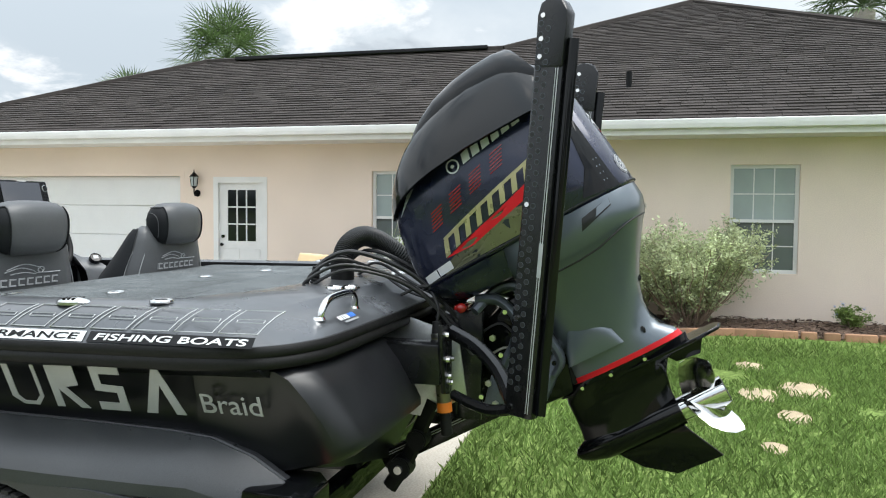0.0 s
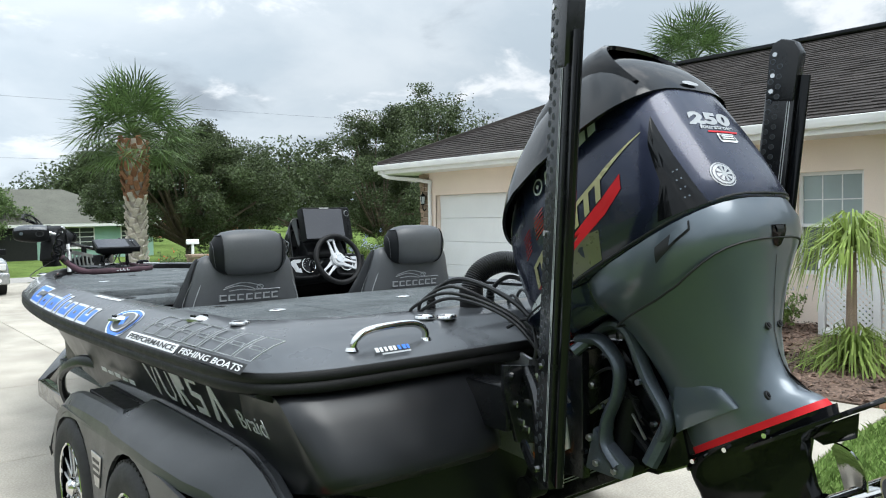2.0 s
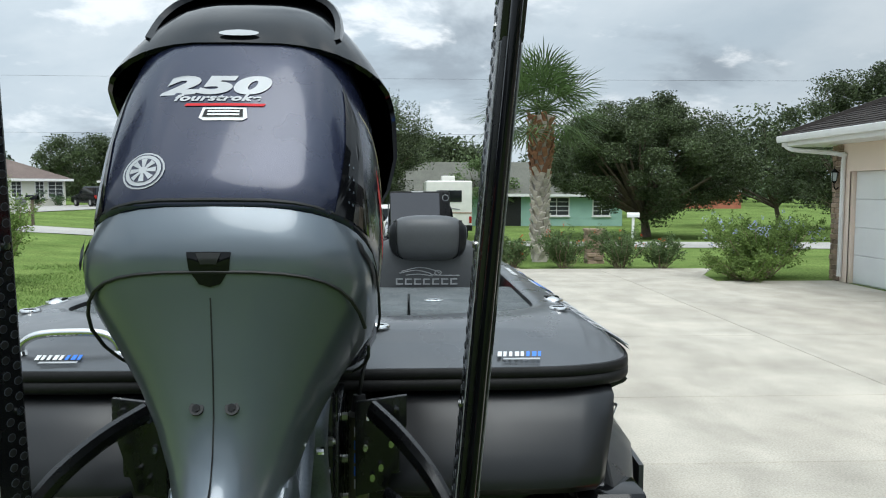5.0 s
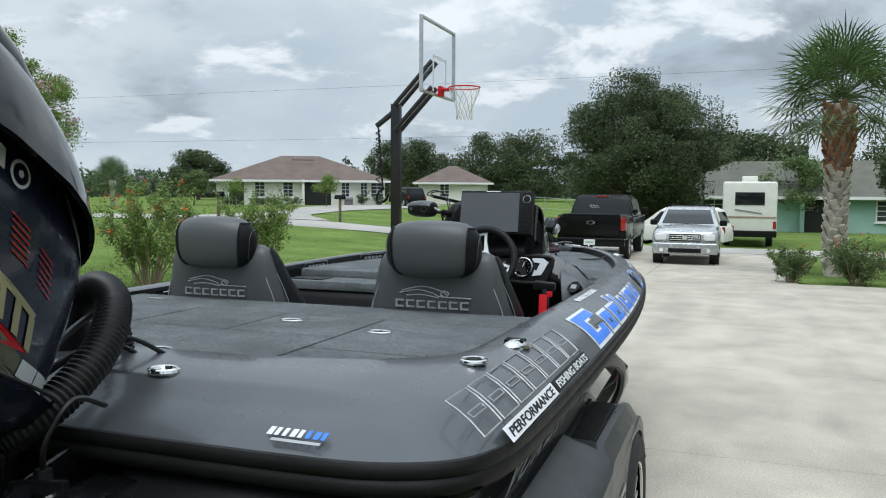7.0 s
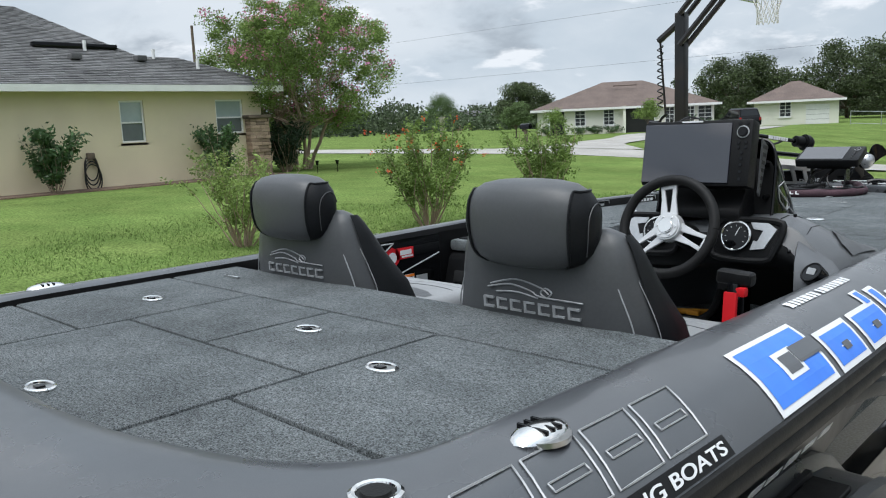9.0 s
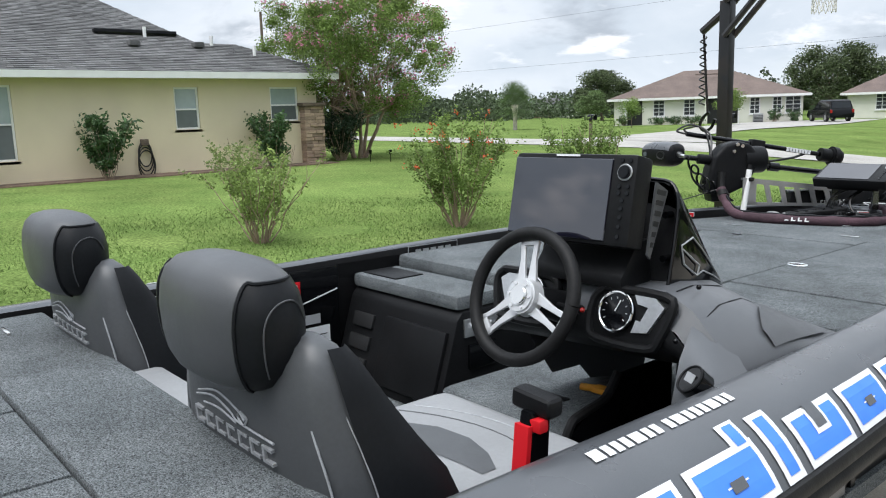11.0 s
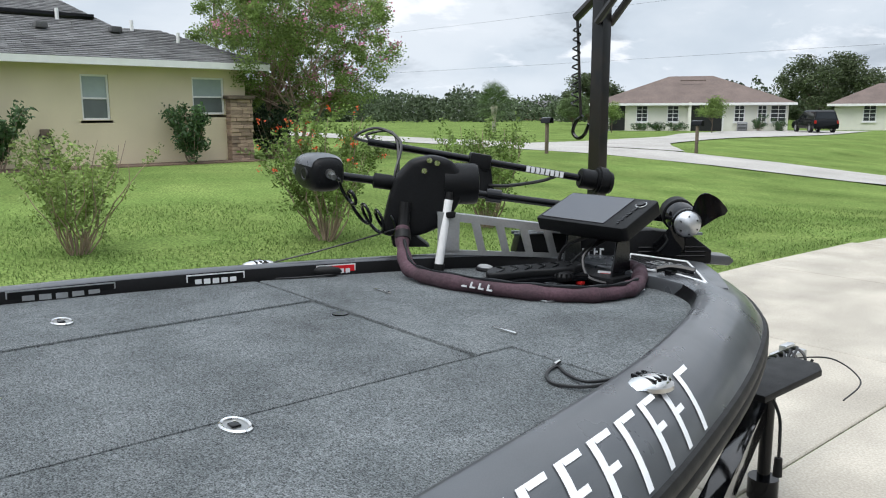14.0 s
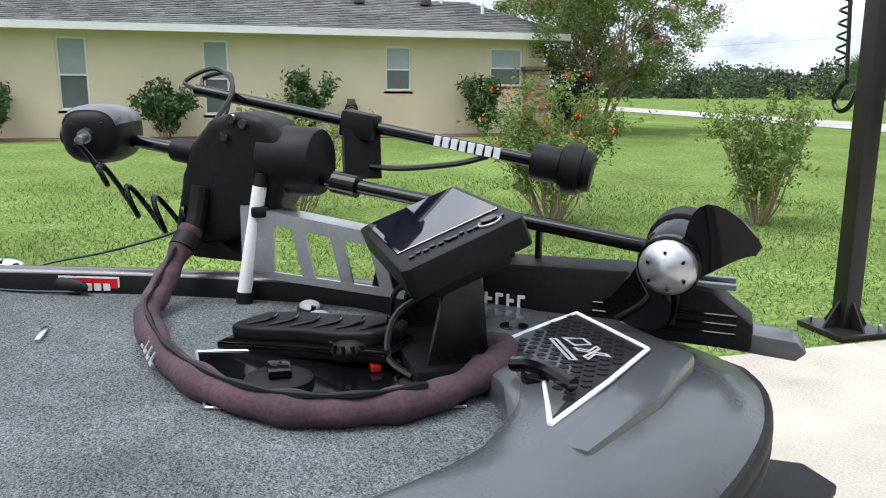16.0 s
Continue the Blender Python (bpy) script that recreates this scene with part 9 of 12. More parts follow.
def anchor_pole(s):
    """A folded shallow-water anchor: perforated channel, knuckle at the top, arm to the transom."""
    lean = Matrix.Translation((s * 0.553, -0.60, 0.85)) @ Matrix.Rotation(radians(4.6 if s == 1 else 0), 4, "Y") @ Matrix.Rotation(radians(4.2), 4, "X") @ Matrix.Rotation(radians(-24 if s == -1 else 3), 4, "Z") @ Matrix.Diagonal((0.64, 1.04, 1, 1))
    t = thing("anchor_pole", "tall black perforated shallow-water anchor arm", "anchor pole", (0, 0, 0), "anchor poles at the stern", turn=lean)
    L = 1.42
    part("channel", prism([(-0.035, -0.052), (0.035, -0.052), (0.042, -0.03), (0.042, 0.05), (0.03, 0.06), (-0.03, 0.06), (-0.042, 0.05), (-0.042, -0.03)], "z", 0, L - 0.16, 0.006), M_alu_black, t, smooth=30)
    part("inner_spike", cyl((0, -0.07, 0.02), (0, -0.07, L - 0.1), 0.022, seg=14), M_gloss, t)
    hd = part("knuckle", prism([(-0.052, L - 0.20), (0.055, L - 0.20), (0.06, L - 0.02), (0.05, L + 0.025), (0.02, L + 0.04), (-0.03, L + 0.03), (-0.055, L - 0.01)], "x", -0.045, 0.045, 0.012), M_alu_black, t)
    for q in (-1, 1):
        for z in (L - 0.16, L - 0.1, L - 0.02, 0.03, 0.35, 0.75):
            part("bolt", cyl((q * 0.042, 0.035, z), (q * 0.05, 0.035, z), 0.009, seg=10), M_chrome, t)
        part("stripe", box(min(q * 0.0425, q * 0.0435), max(q * 0.0425, q * 0.0435), -0.040, -0.036, 0.02, L - 0.2), M_silver, t)
        part("stripe", box(min(q * 0.0425, q * 0.0435), max(q * 0.0425, q * 0.0435), -0.031, -0.028, 0.02, L - 0.2), M_silver, t)
        hole = None
        rim = None
        for k in range(34):
            for yy in (0.012, 0.040):
                z = 0.10 + k * 0.038 + (0.019 if yy > 0.03 else 0)
                if hole is None:
                    hole = part("hole", cyl((0, 0, -0.0012), (0, 0, 0.0014), 0.0088, seg=10), M_dark, t)
                    rim = part("hole_rim", cyl((0, 0, -0.0012), (0, 0, 0.0008), 0.0106, seg=10), M_bracket, t)
                    pair = (hole, rim)
                else:
                    pair = (new("hole", hole.data), new("hole_rim", rim.data))
                for h in pair:
                    h.parent = t
                    h.matrix_basis = Matrix.Translation((q * (0.0425 if z < L - 0.2 else 0.0455), yy, z)) @ Matrix.Rotation(radians(90 * q), 4, "Y")
        part("mark", box(min(q * 0.0425, q * 0.044), max(q * 0.0425, q * 0.044), -0.042, -0.026, 0.5, 0.62, 0.0005, 1), M_silver, t)
    inv = lean.inverted()
    def w(*p):
        return inv @ Vector(p)
    part("arm", tube([w(s * 0.54, -0.56, 0.90), w(s * 0.48, -0.50, 0.99), w(s * 0.40, -0.40, 1.06), w(s * 0.32, -0.28, 1.10)], 0.03, seg=8, n=5), M_alu_black, t)
    part("arm", tube([w(s * 0.55, -0.60, 0.88), w(s * 0.47, -0.46, 0.84), w(s * 0.36, -0.3, 0.86)], 0.022, seg=8, n=5), M_alu_black, t)
    pl = xf(prism([(0.27, 0.84), (0.27, 1.12), (0.42, 1.14), (0.42, 1.05), (0.36, 0.86)], "y", -0.27, -0.25, 0.004), Matrix.Scale(s, 4, (1, 0, 0)))
    part("mount_plate", xf(pl, inv), M_alu_black, t)
    lk = xf(box(0.28, 0.40, -0.255, 0.02, 0.90, 1.06, 0.01), Matrix.Scale(s, 4, (1, 0, 0)))
    part("mount_link", xf(lk, inv), M_alu_black, t)
    for x, z in ((0.31, 1.08), (0.39, 1.1), (0.32, 0.9), (0.30, 0.99), (0.375, 1.0), (0.345, 0.93)):
        part("bolt", cyl(w(s * x, -0.25, z), w(s * x, -0.285, z), 0.012, seg=8), M_chrome, t)


anchor_pole(1)
anchor_pole(-1)
# hoses and cables between boat and motor
hz_ = thing("rigging_hose", "thick ribbed black rigging hose", "hose", (-0.02, 0.28, 1.24))
part("hose", tube([(-0.10, 0.27, 1.22), (-0.10, 0.275, 1.34), (-0.05, 0.265, 1.42), (0.05, 0.23, 1.455), (0.15, 0.17, 1.42), (0.21, 0.06, 1.33), (0.21, -0.08, 1.235), (0.15, -0.20, 1.16)], 0.045, seg=16, n=24, ribs=0.045), M_hose, hz_)
part("boot", cyl((-0.10, 0.27, 1.225), (-0.10, 0.275, 1.35), 0.052, 0.050), M_rubber, hz_)
for i, (x, y, xe, ye, ze, top) in enumerate(((-0.28, 0.32, -0.12, -0.26, 1.12, 1.40), (0.05, 0.325, 0.10, -0.20, 1.15, 1.39), (0.13, 0.32, -0.03, -0.16, 1.18, 1.31), (0.19, 0.324, 0.0, -0.22, 1.16, 1.33), (-0.376, 0.326, -0.14, -0.30, 1.05, 1.35), (-0.33, 0.33, -0.10, -0.16, 1.18, 1.37), (-0.36, 0.31, -0.16, -0.33, 0.98, 1.33))):
    t = thing("control_cable", "thin black cable looping from deck to motor", "cable", (x, y, 1.24), "cables at the stern")
    part("cable", tube([(x, y, 1.235), (x, y - 0.015, top - 0.06), (x + (xe - x) * 0.35, y + (ye - y) * 0.25, top), (x + (xe - x) * 0.8, y + (ye - y) * 0.65, top - 0.09), (xe, ye, ze)], 0.010 if i < 2 else 0.007, seg=8, n=8), M_hose, t)
    if i < 2:
        part("boot", tube([(x, y, 1.228), (x, y, 1.28), (x, y - 0.005, 1.34)], lambda q: 0.026 - 0.012 * q, seg=12, n=10, ribs=0.1), M_rubber, t, "ribbed rubber boot")
        part("collar", cyl((x, y, 1.228), (x, y, 1.238), 0.042, 0.038, seg=20), M_plastic, t)
    else:
        part("boot", cyl((x, y, 1.23), (x, y, 1.262), 0.018, 0.010), M_rubber, t)

# ---------- trailer ----------
tr = thing("boat_trailer", "black tandem-axle boat trailer with moulded fenders", "trailer", (0, 2.5, 0))
for s in (1, -1):
    part("frame_rail", box(s * 0.98 - 0.04, s * 0.98 + 0.04, 0.1, 4.2, 0.36, 0.48, 0.008), M_gloss, tr)
    part("frame_rail", xf(box(-0.04, 0.04, 0, 2.75, -0.06, 0.06, 0.008), Matrix.Translation((s * 0.98, 4.2, 0.42)) @ Matrix.Rotation(radians(s * 19.5), 4, "Z")), M_gloss, tr)
    part("bunk", box(s * 0.6 - 0.06, s * 0.6 + 0.06, 0.2, 3.6, 0.46, 0.52, 0.01), M_carpet, tr)
    for y in (0.4, 2.9):
        part("bunk_post", box(s * 0.6 - 0.03, s * 0.6 + 0.03, y, y + 0.06, 0.36, 0.47), M_gloss, tr)
    # fender: rounded top with steps, outer skirt with two arches
    prof = [(-0.03, 0.58), (-0.01, 0.66), (0.05, 0.725), (0.16, 0.79), (0.30, 0.838), (0.45, 0.85), (0.75, 0.856), (1.05, 0.858), (1.22, 0.858), (1.26, 0.856), (1.30, 0.852), (1.6, 0.845), (1.92, 0.83), (2.08, 0.80), (2.20, 0.75), (2.32, 0.66), (2.40, 0.55), (2.43, 0.46)]
    rows = []
    for y, z in prof:
        pad = smooth01(y, 1.22, 1.30)
        zo = max(0.44, z - 0.135)
        back = [(1.118, z + 0.016), (1.135, z + 0.020), (1.18, z - 0.004), (1.26, z - 0.052), (1.292, z - 0.078), (1.308, z - 0.098), (1.312, zo)]
        front = [(1.104, z - 0.026), (1.125, z - 0.028), (1.225, z - 0.030), (1.236, z - 0.016), (1.262, z - 0.022), (1.302, z - 0.080), (1.312, zo)]
        rim = [(1.045, z - 0.07), (1.050, z - 0.004), (1.060, z + 0.010), (1.086, z + 0.010), (1.096, z - 0.004)]
        cs = rim + [(a[0] + (b[0] - a[0]) * pad, a[1] + (b[1] - a[1]) * pad) for a, b in zip(back, front)]
        wide = 0.42 + 0.58 * smooth01(y, -0.05, 0.60)
        rows.append([(s * (x if x < 1.1 else 1.1 + (x - 1.1) * wide), y, zz) for x, zz in cs])
    fen = part("fender", sheet(rows), M_fender, tr, "satin black moulded fender", smooth=22)
    part("tread_pad", box(min(s * 1.128, s * 1.222), max(s * 1.128, s * 1.222), 1.36, 1.90, 0.805, 0.8225, 0.003, 1), M_rubber, fen, "black non-slip tread pad")
    part("slot", box(min(s * 1.106, s * 1.122), max(s * 1.106, s * 1.122), 1.34, 1.92, 0.812, 0.826), M_dark, fen)
    arch = []
    for cyy in (1.92, 0.98):
        arch += [(cyy + 0.385 * math.cos(a), max(0.36, 0.345 + 0.372 * math.sin(a))) for a in np.linspace(0.06, math.pi - 0.06, 15)]
    part("skirt", prism([(0.34, 0.44), (0.34, 0.70), (0.60, 0.722), (2.1, 0.722), (2.24, 0.64), (2.36, 0.44)] + arch, "x", -1.311 if s == -1 else 1.293, -1.293 if s == -1 else 1.311), M_fender, fen, smooth=0)
    part("badge", prism([(1.42, 0.47), (1.48, 0.47), (1.53, 0.62), (1.37, 0.62)], "x", s * 1.318 if s == -1 else 1.311, s * 1.311 if s == -1 else 1.318, 0.002, 1), M_steel, fen, "silver shield badge")
    for k in range(3):
        part("badge_bar", box(min(s * 1.318, s * 1.3195), max(s * 1.318, s * 1.3195), 1.40, 1.50, 0.52 + 0.03 * k, 0.535 + 0.03 * k), M_liner, fen)
    part("step_guard", tube([(s * 1.02, 2.42, 0.84), (s * 1.09, 2.62, 0.85), (s * 1.125, 2.88, 0.76), (s * 1.11, 3.0, 0.62), (s * 1.05, 3.02, 0.46)], 0.024, seg=8, n=5, flat=1.4), M_fender, tr)
    for y in (0.98, 1.92):
        R_ = 0.345
        wh = part("wheel", cyl((s * 1.095, y, R_), (s * 1.290, y, R_), 0.205, seg=28), M_gloss, tr, "black wheel with machined spokes")
        ring_ = []
        for r, xx in ((0.205, 1.105), (0.27, 1.09), (0.318, 1.095), (0.338, 1.12), (0.342, 1.215), (0.338, 1.305), (0.318, 1.328), (0.27, 1.334), (0.215, 1.318)):
            ring_.append([(s * xx, y + r * math.cos(a), R_ + r * math.sin(a)) for a in np.linspace(0, 2 * math.pi, 41)[:-1]])
        part("tyre", loft(ring_, caps=False), M_tyre, wh, smooth=50)
        tb_ = bmesh.new()
        for k in range(56):
            m = Matrix.Translation((0, y, R_)) @ Matrix.Rotation(k * math.pi / 28, 4, "X")
            for x0_, x1_, dy in ((1.115, 1.165, 0.0), (1.172, 1.207, 0.010), (1.214, 1.249, 0.0), (1.256, 1.306, 0.010)):
                add(tb_, xf(box(min(s * x0_, s * x1_), max(s * x0_, s * x1_), dy - 0.013, dy + 0.013, 0.334, 0.3475), m))
        part("tread", tb_, M_tyre, wh, "blocked tyre tread", smooth=0, kind="stuff")
        part("rim_lip", tube([(s * 1.318, y + 0.212 * math.cos(a), R_ + 0.212 * math.sin(a)) for a in np.linspace(0, 2 * math.pi, 41)], 0.008, seg=6, n=1), M_chrome, wh, "bright machined rim lip")
        for k in range(6):
            m = Matrix.Translation((s * 1.296, y, R_)) @ Matrix.Rotation(k * math.pi / 3 + 0.3, 4, "X") @ Matrix.Rotation(radians(90 * s), 4, "Y")
            sp = part("spoke", xf(prism([(-0.040, 0.04), (0.040, 0.04), (0.052, 0.200), (-0.052, 0.200)], "z", -0.01, 0.006, 0.003, 1), m), M_gloss, wh)
            for q in (-1, 1):
                part("spoke_face", xf(prism([(q * 0.026 - 0.006, 0.06), (q * 0.026 + 0.006, 0.06), (q * 0.042 + 0.007, 0.198), (q * 0.042 - 0.007, 0.198)], "z", 0.005, 0.010, 0.001, 1), m), M_spoke, sp)
        part("hub_cap", join(cyl((s * 1.296, y, R_), (s * 1.322, y, R_), 0.048, 0.044), cyl((s * 1.322, y, R_), (s * 1.338, y, R_), 0.044, 0.026)), M_chrome, wh)
    part("tail_light", box(s * 1.11 - 0.10, s * 1.11 + 0.10, -0.10, -0.04, 0.565, 0.645, 0.028, 4), M_redlens, tr, "red tail light")
    part("light_bracket", prism([(-0.05, 0.54), (-0.05, 0.70), (-0.02, 0.735), (0.14, 0.735), (0.16, 0.54)], "x", min(s * 0.98, s * 1.21), max(s * 0.98, s * 1.21), 0.012), M_gloss, tr)
    part("bracket_arm", box(min(s * 0.98, s * 1.2), max(s * 0.98, s * 1.2), 0.08, 0.16, 0.44, 0.56, 0.01), M_gloss, tr)
part("rear_beam", box(-1.0, 1.0, 0.16, 0.24, 0.36, 0.46, 0.008), M_gloss, tr)
for y in (0.98, 1.92):
    part("axle", cyl((-1.2, y, 0.325), (1.2, y, 0.325), 0.035), M_gloss, tr)
part("tongue", box(-0.05, 0.05, 5.2, 7.05, 0.46, 0.58, 0.008), M_gloss, tr)
part("coupler", join(box(-0.05, 0.05, 7.05, 7.28, 0.50, 0.60, 0.02), box(-0.02, 0.02, 7.1, 7.2, 0.6, 0.64, 0.01)), M_alu, tr, "silver hitch coupler")
part("winch_post", box(-0.05, 0.05, 6.18, 6.28, 0.55, 1.0, 0.01), M_gloss, tr)
for s in (1, -1):
    part("step_plate", xf(prism([(-0.11, -0.3), (0.11, -0.3), (0.11, 0.18), (0.06, 0.26), (-0.06, 0.26), (-0.11, 0.18)], "z", 0, 0.03, 0.008), Matrix.Translation((s * 0.24 + 0.06, 6.42, 0.70))), M_plastic, tr, "grey non-slip step plate")
    part("step_brace", cyl((s * 0.05, 6.3, 0.56), (s * 0.24, 6.36, 0.70), 0.02), M_gloss, tr)
part("jack_wheel_leg", cyl((0.12, 6.75, 0.55), (0.12, 6.75, 0.1), 0.03), M_gloss, tr)
part("jack_foot", cyl((0.12, 6.75, 0.0), (0.12, 6.75, 0.1), 0.07), M_gloss, tr)
part("wiring_coil", tube([(0.12 + 0.05 * math.cos(a), 6.68 + 0.012 * a, 0.62 + 0.05 * math.sin(a)) for a in np.linspace(0, 10 * math.pi, 90)], 0.007, seg=6, n=1), M_hose, tr)
for k in range(4):
    part("brake_cable", tube([(0.0, 6.9, 0.60), (0.12 + 0.03 * k, 6.8, 0.68 + 0.02 * k), (0.2, 6.65 - 0.03 * k, 0.62), (0.1, 6.6, 0.60), (0.02, 6.75, 0.64 + 0.015 * k), (0.0, 6.9, 0.60)], 0.006, seg=6, n=7), M_hose, tr)
part("plug_lead", tube([(0.2, 6.55, 0.62), (0.26, 6.56, 0.5), (0.3, 6.5, 0.42), (0.31, 6.48, 0.33)], 0.007, seg=6, n=6), M_hose, tr)
part("plug", cyl((0.31, 6.48, 0.34), (0.312, 6.476, 0.26), 0.016, 0.02), M_rubber, tr)
part("safety_cable", tube([(0.03, 7.1, 0.58), (0.2, 7.2, 0.6), (0.36, 7.15, 0.54), (0.34, 7.02, 0.47)], 0.004, seg=6, n=7), M_hose, tr)

# ---------- bow: trolling motor, screen and pedal ----------
tm = thing("trolling_motor", "stowed black electric trolling motor on its bow mount", "trolling motor", (-0.1, 5.8, 1.27), turn=BOAT)
A, B = Vector((-0.894, 4.948, 1.611)), Vector((-0.114, 6.019, 1.44))
ad = (B - A).normalized()
# long loaf-shaped control head, lying across the shaft
HX = Vector((-0.976, 0.215, 0.015)).normalized()
HZ = Vector((0, 0, 1)) - HX * HX.z
HZ.normalize()
HY = HZ.cross(HX)
HM = Matrix.Translation((-0.878, 4.978, 1.612)) @ Matrix((HX, HY, HZ)).transposed().to_4x4()


def loaf(grow=0.0, lo=0.0, hi=2 * math.pi, n=29, caps=True, ends=(0, 99)):
    rows_ = [(-0.135, 0.034, 0.030), (-0.131, 0.050, 0.046), (-0.118, 0.064, 0.060), (-0.088, 0.074, 0.070), (-0.026, 0.077, 0.073), (0.044, 0.072, 0.070), (0.096, 0.062, 0.060), (0.122, 0.048, 0.047), (0.134, 0.031, 0.030), (0.138, 0.013, 0.012)]

    def sup(v):
        return math.copysign(abs(v) ** 0.72, v)
    return xf(loft([[(x, (hy + grow) * sup(math.cos(a)), (hz + grow) * sup(math.sin(a))) for a in (np.linspace(lo, hi, n)[:-1] if caps else np.linspace(lo, hi, n))] for x, hy, hz in rows_[ends[0]:ends[1]]], caps=caps), HM)


hd = part("head", loaf(), M_plastic, tm, "long rounded control head", smooth=60)
part("head_cap", loaf(0.002, 0.3, math.pi - 0.3, 15, False, (2, 8)), M_cap, hd, "charcoal upper shell", smooth=60)
part("hand_hole", xf(loft([[(-0.065 + r * 1.0 * math.cos(a), y, r * 0.75 * math.sin(a) - 0.002) for a in np.linspace(0, 2 * math.pi, 21)[:-1]] for y, r in ((0.064, 0.034), (0.0778, 0.034), (0.0778, 0.027), (0.070, 0.02))]), HM), M_dark, hd)
part("head_badge", xf(cyl((0.07, 0.060, 0.0), (0.07, 0.0735, 0.0), 0.014, seg=16), HM), M_grey, hd)
part("head_port", xf(join(cyl((-0.125, 0.0, 0.005), (-0.152, 0.0, 0.0), 0.017), cyl((-0.148, 0.0, 0.0), (-0.185, 0.0, -0.008), 0.011)), HM), M_steel, hd)
for y_, z_ in ((0.035, 0.028), (-0.035, 0.03), (0.035, -0.028), (-0.03, -0.028)):
    part("screw", xf(ball((-0.128, y_, z_), 0.006, seg=8), HM), M_gloss, hd)
part("lower_shaft", cyl(A + ad * 0.05, B + ad * 0.10, 0.016), M_gloss, tm)
part("shaft_collar", loft([[A + ad * s + r * (math.cos(a) * ad.orthogonal().normalized() + math.sin(a) * ad.cross(ad.orthogonal().normalized())) for a in np.linspace(0, 2 * math.pi, 17)[:-1]] for s, r in ((0.25, 0.018), (0.255, 0.03), (0.32, 0.03), (0.33, 0.025), (0.40, 0.025))]), M_plastic, tm)
# curly cord from the head to the gearbox
c0, c1 = Vector((-0.675, 4.935, 1.60)), Vector((-0.66, 5.20, 1.42))
cord = []
for k in range(90):
    t = k / 89
    rr = 0.048 * math.sin(math.pi * min(1, t * 3) / 2) * (1 if t < 0.85 else 1 - (t - 0.85) * 5)
    ax_ = c0.lerp(c1, t) + Vector((0, 0, -0.06 * math.sin(math.pi * t)))
    cord.append(ax_ + Vector((rr * 0.7 * math.cos(9 * math.pi * t), -rr * 0.5 * math.sin(9 * math.pi * t), rr * math.sin(9 * math.pi * t))))
part("coiled_cord", tube(cord, 0.0065, seg=8, n=2), M_gloss, tm, "springy coiled cable")
# rounded gearbox
gp = [(-0.17, -0.15), (-0.135, 0.0), (-0.11, 0.075), (-0.05, 0.14), (0.03, 0.16), (0.10, 0.145), (0.15, 0.10), (0.155, 0.0), (0.12, -0.06), (0.07, -0.12), (0.0, -0.15), (-0.08, -0.165)]
g_al = Vector((ad.x, ad.y, 0)).normalized()
g_m = Matrix.Translation((-0.635, 5.31, 1.52)) @ Matrix((g_al, Vector((0, 0, 1)), g_al.cross(Vector((0, 0, 1))))).transposed().to_4x4()
gb = part("gearbox", xf(prism(gp, "z", -0.065, 0.065, 0.03, 4), g_m), M_plastic, tm, "rounded black steering housing", smooth=50)
part("gearbox_cap", xf(loft([[(x, 0.045 + r * math.cos(a), r * 0.95 * math.sin(a)) for a in np.linspace(0, 2 * math.pi, 25)[:-1]] for x, r in ((0.08, 0.082), (0.20, 0.08), (0.213, 0.075), (0.218, 0.05))]), g_m), M_plastic, gb, smooth=50)
part("shaft_collar", cyl(A + ad * 0.70, A + ad * 0.76, 0.027), M_gloss, gb)
for x, y in ((0.02, 0.14), (0.05, 0.13), (0.0, 0.1)):
    part("bolt", xf(cyl((x, y, 0.05), (x, y, 0.075), 0.011, seg=8), g_m), M_chrome, gb)
part("hinge_plate", xf(prism([(-0.14, -0.1), (-0.05, -0.14), (0.03, -0.2), (-0.12, -0.2)], "z", -0.055, 0.055, 0.012), g_m), M_plastic, gb)
# upper shaft with its round sounder, clamp and brace
U0, U1 = Vector((-0.859, 5.204, 1.724)), Vector((-0.336, 6.031, 1.562))
ud = (U1 - U0).normalized()
us = part("upper_shaft", cyl(U0, U1, 0.015), M_gloss, tm)
part("sounder", join(cyl(U1 - ud * 0.09, U1 - ud * 0.02, 0.042, bevel=0.005, seg=20), cyl(U1 - ud * 0.02, U1 + ud * 0.035, 0.062, 0.058, bevel=0.01, seg=24), cyl(U1 + ud * 0.035, U1 + ud * 0.05, 0.05, 0.044, seg=24)), M_plastic, tm, "round black sonar puck")
mid_u = U0.lerp(U1, 0.47)
low = mid_u + Vector((0.02, 0.0, -0.13))
part("clamp", join(box(-0.03, 0.03, -0.045, 0.045, -0.035, 0.03, 0.01)), M_plastic, tm).matrix_basis = Matrix.Translation(-ORG[tm]) @ Matrix.Translation(mid_u) @ ud.to_track_quat("Y", "Z").to_matrix().to_4x4() @ Matrix.Translation(ORG[tm])
part("clamp_arm", loft([[low + Vector((sx * 0.02, sy * 0.045, 0)) for sx, sy in ((-1, -1), (1, -1), (1, 1), (-1, 1))], [mid_u + Vector((sx * 0.02, sy * 0.045, -0.01)) for sx, sy in ((-1, -1), (1, -1), (1, 1), (-1, 1))]]), M_plastic, tm)
br = [low + Vector((0.01, 0.02, 0.03)), U0.lerp(U1, 0.58) + Vector((0.01, 0, -0.085)), U0.lerp(U1, 0.72) + Vector((0.01, 0, -0.045)), U0.lerp(U1, 0.80) + Vector((0, 0, -0.012))]
part("brace", tube(br, 0.016, seg=8, n=4, flat=0.45), M_plastic, tm)
um = frame_on(U0.lerp(U1, 0.665) + Vector((0.0152, -0.004, 0)), ud, (0, 0, 1))
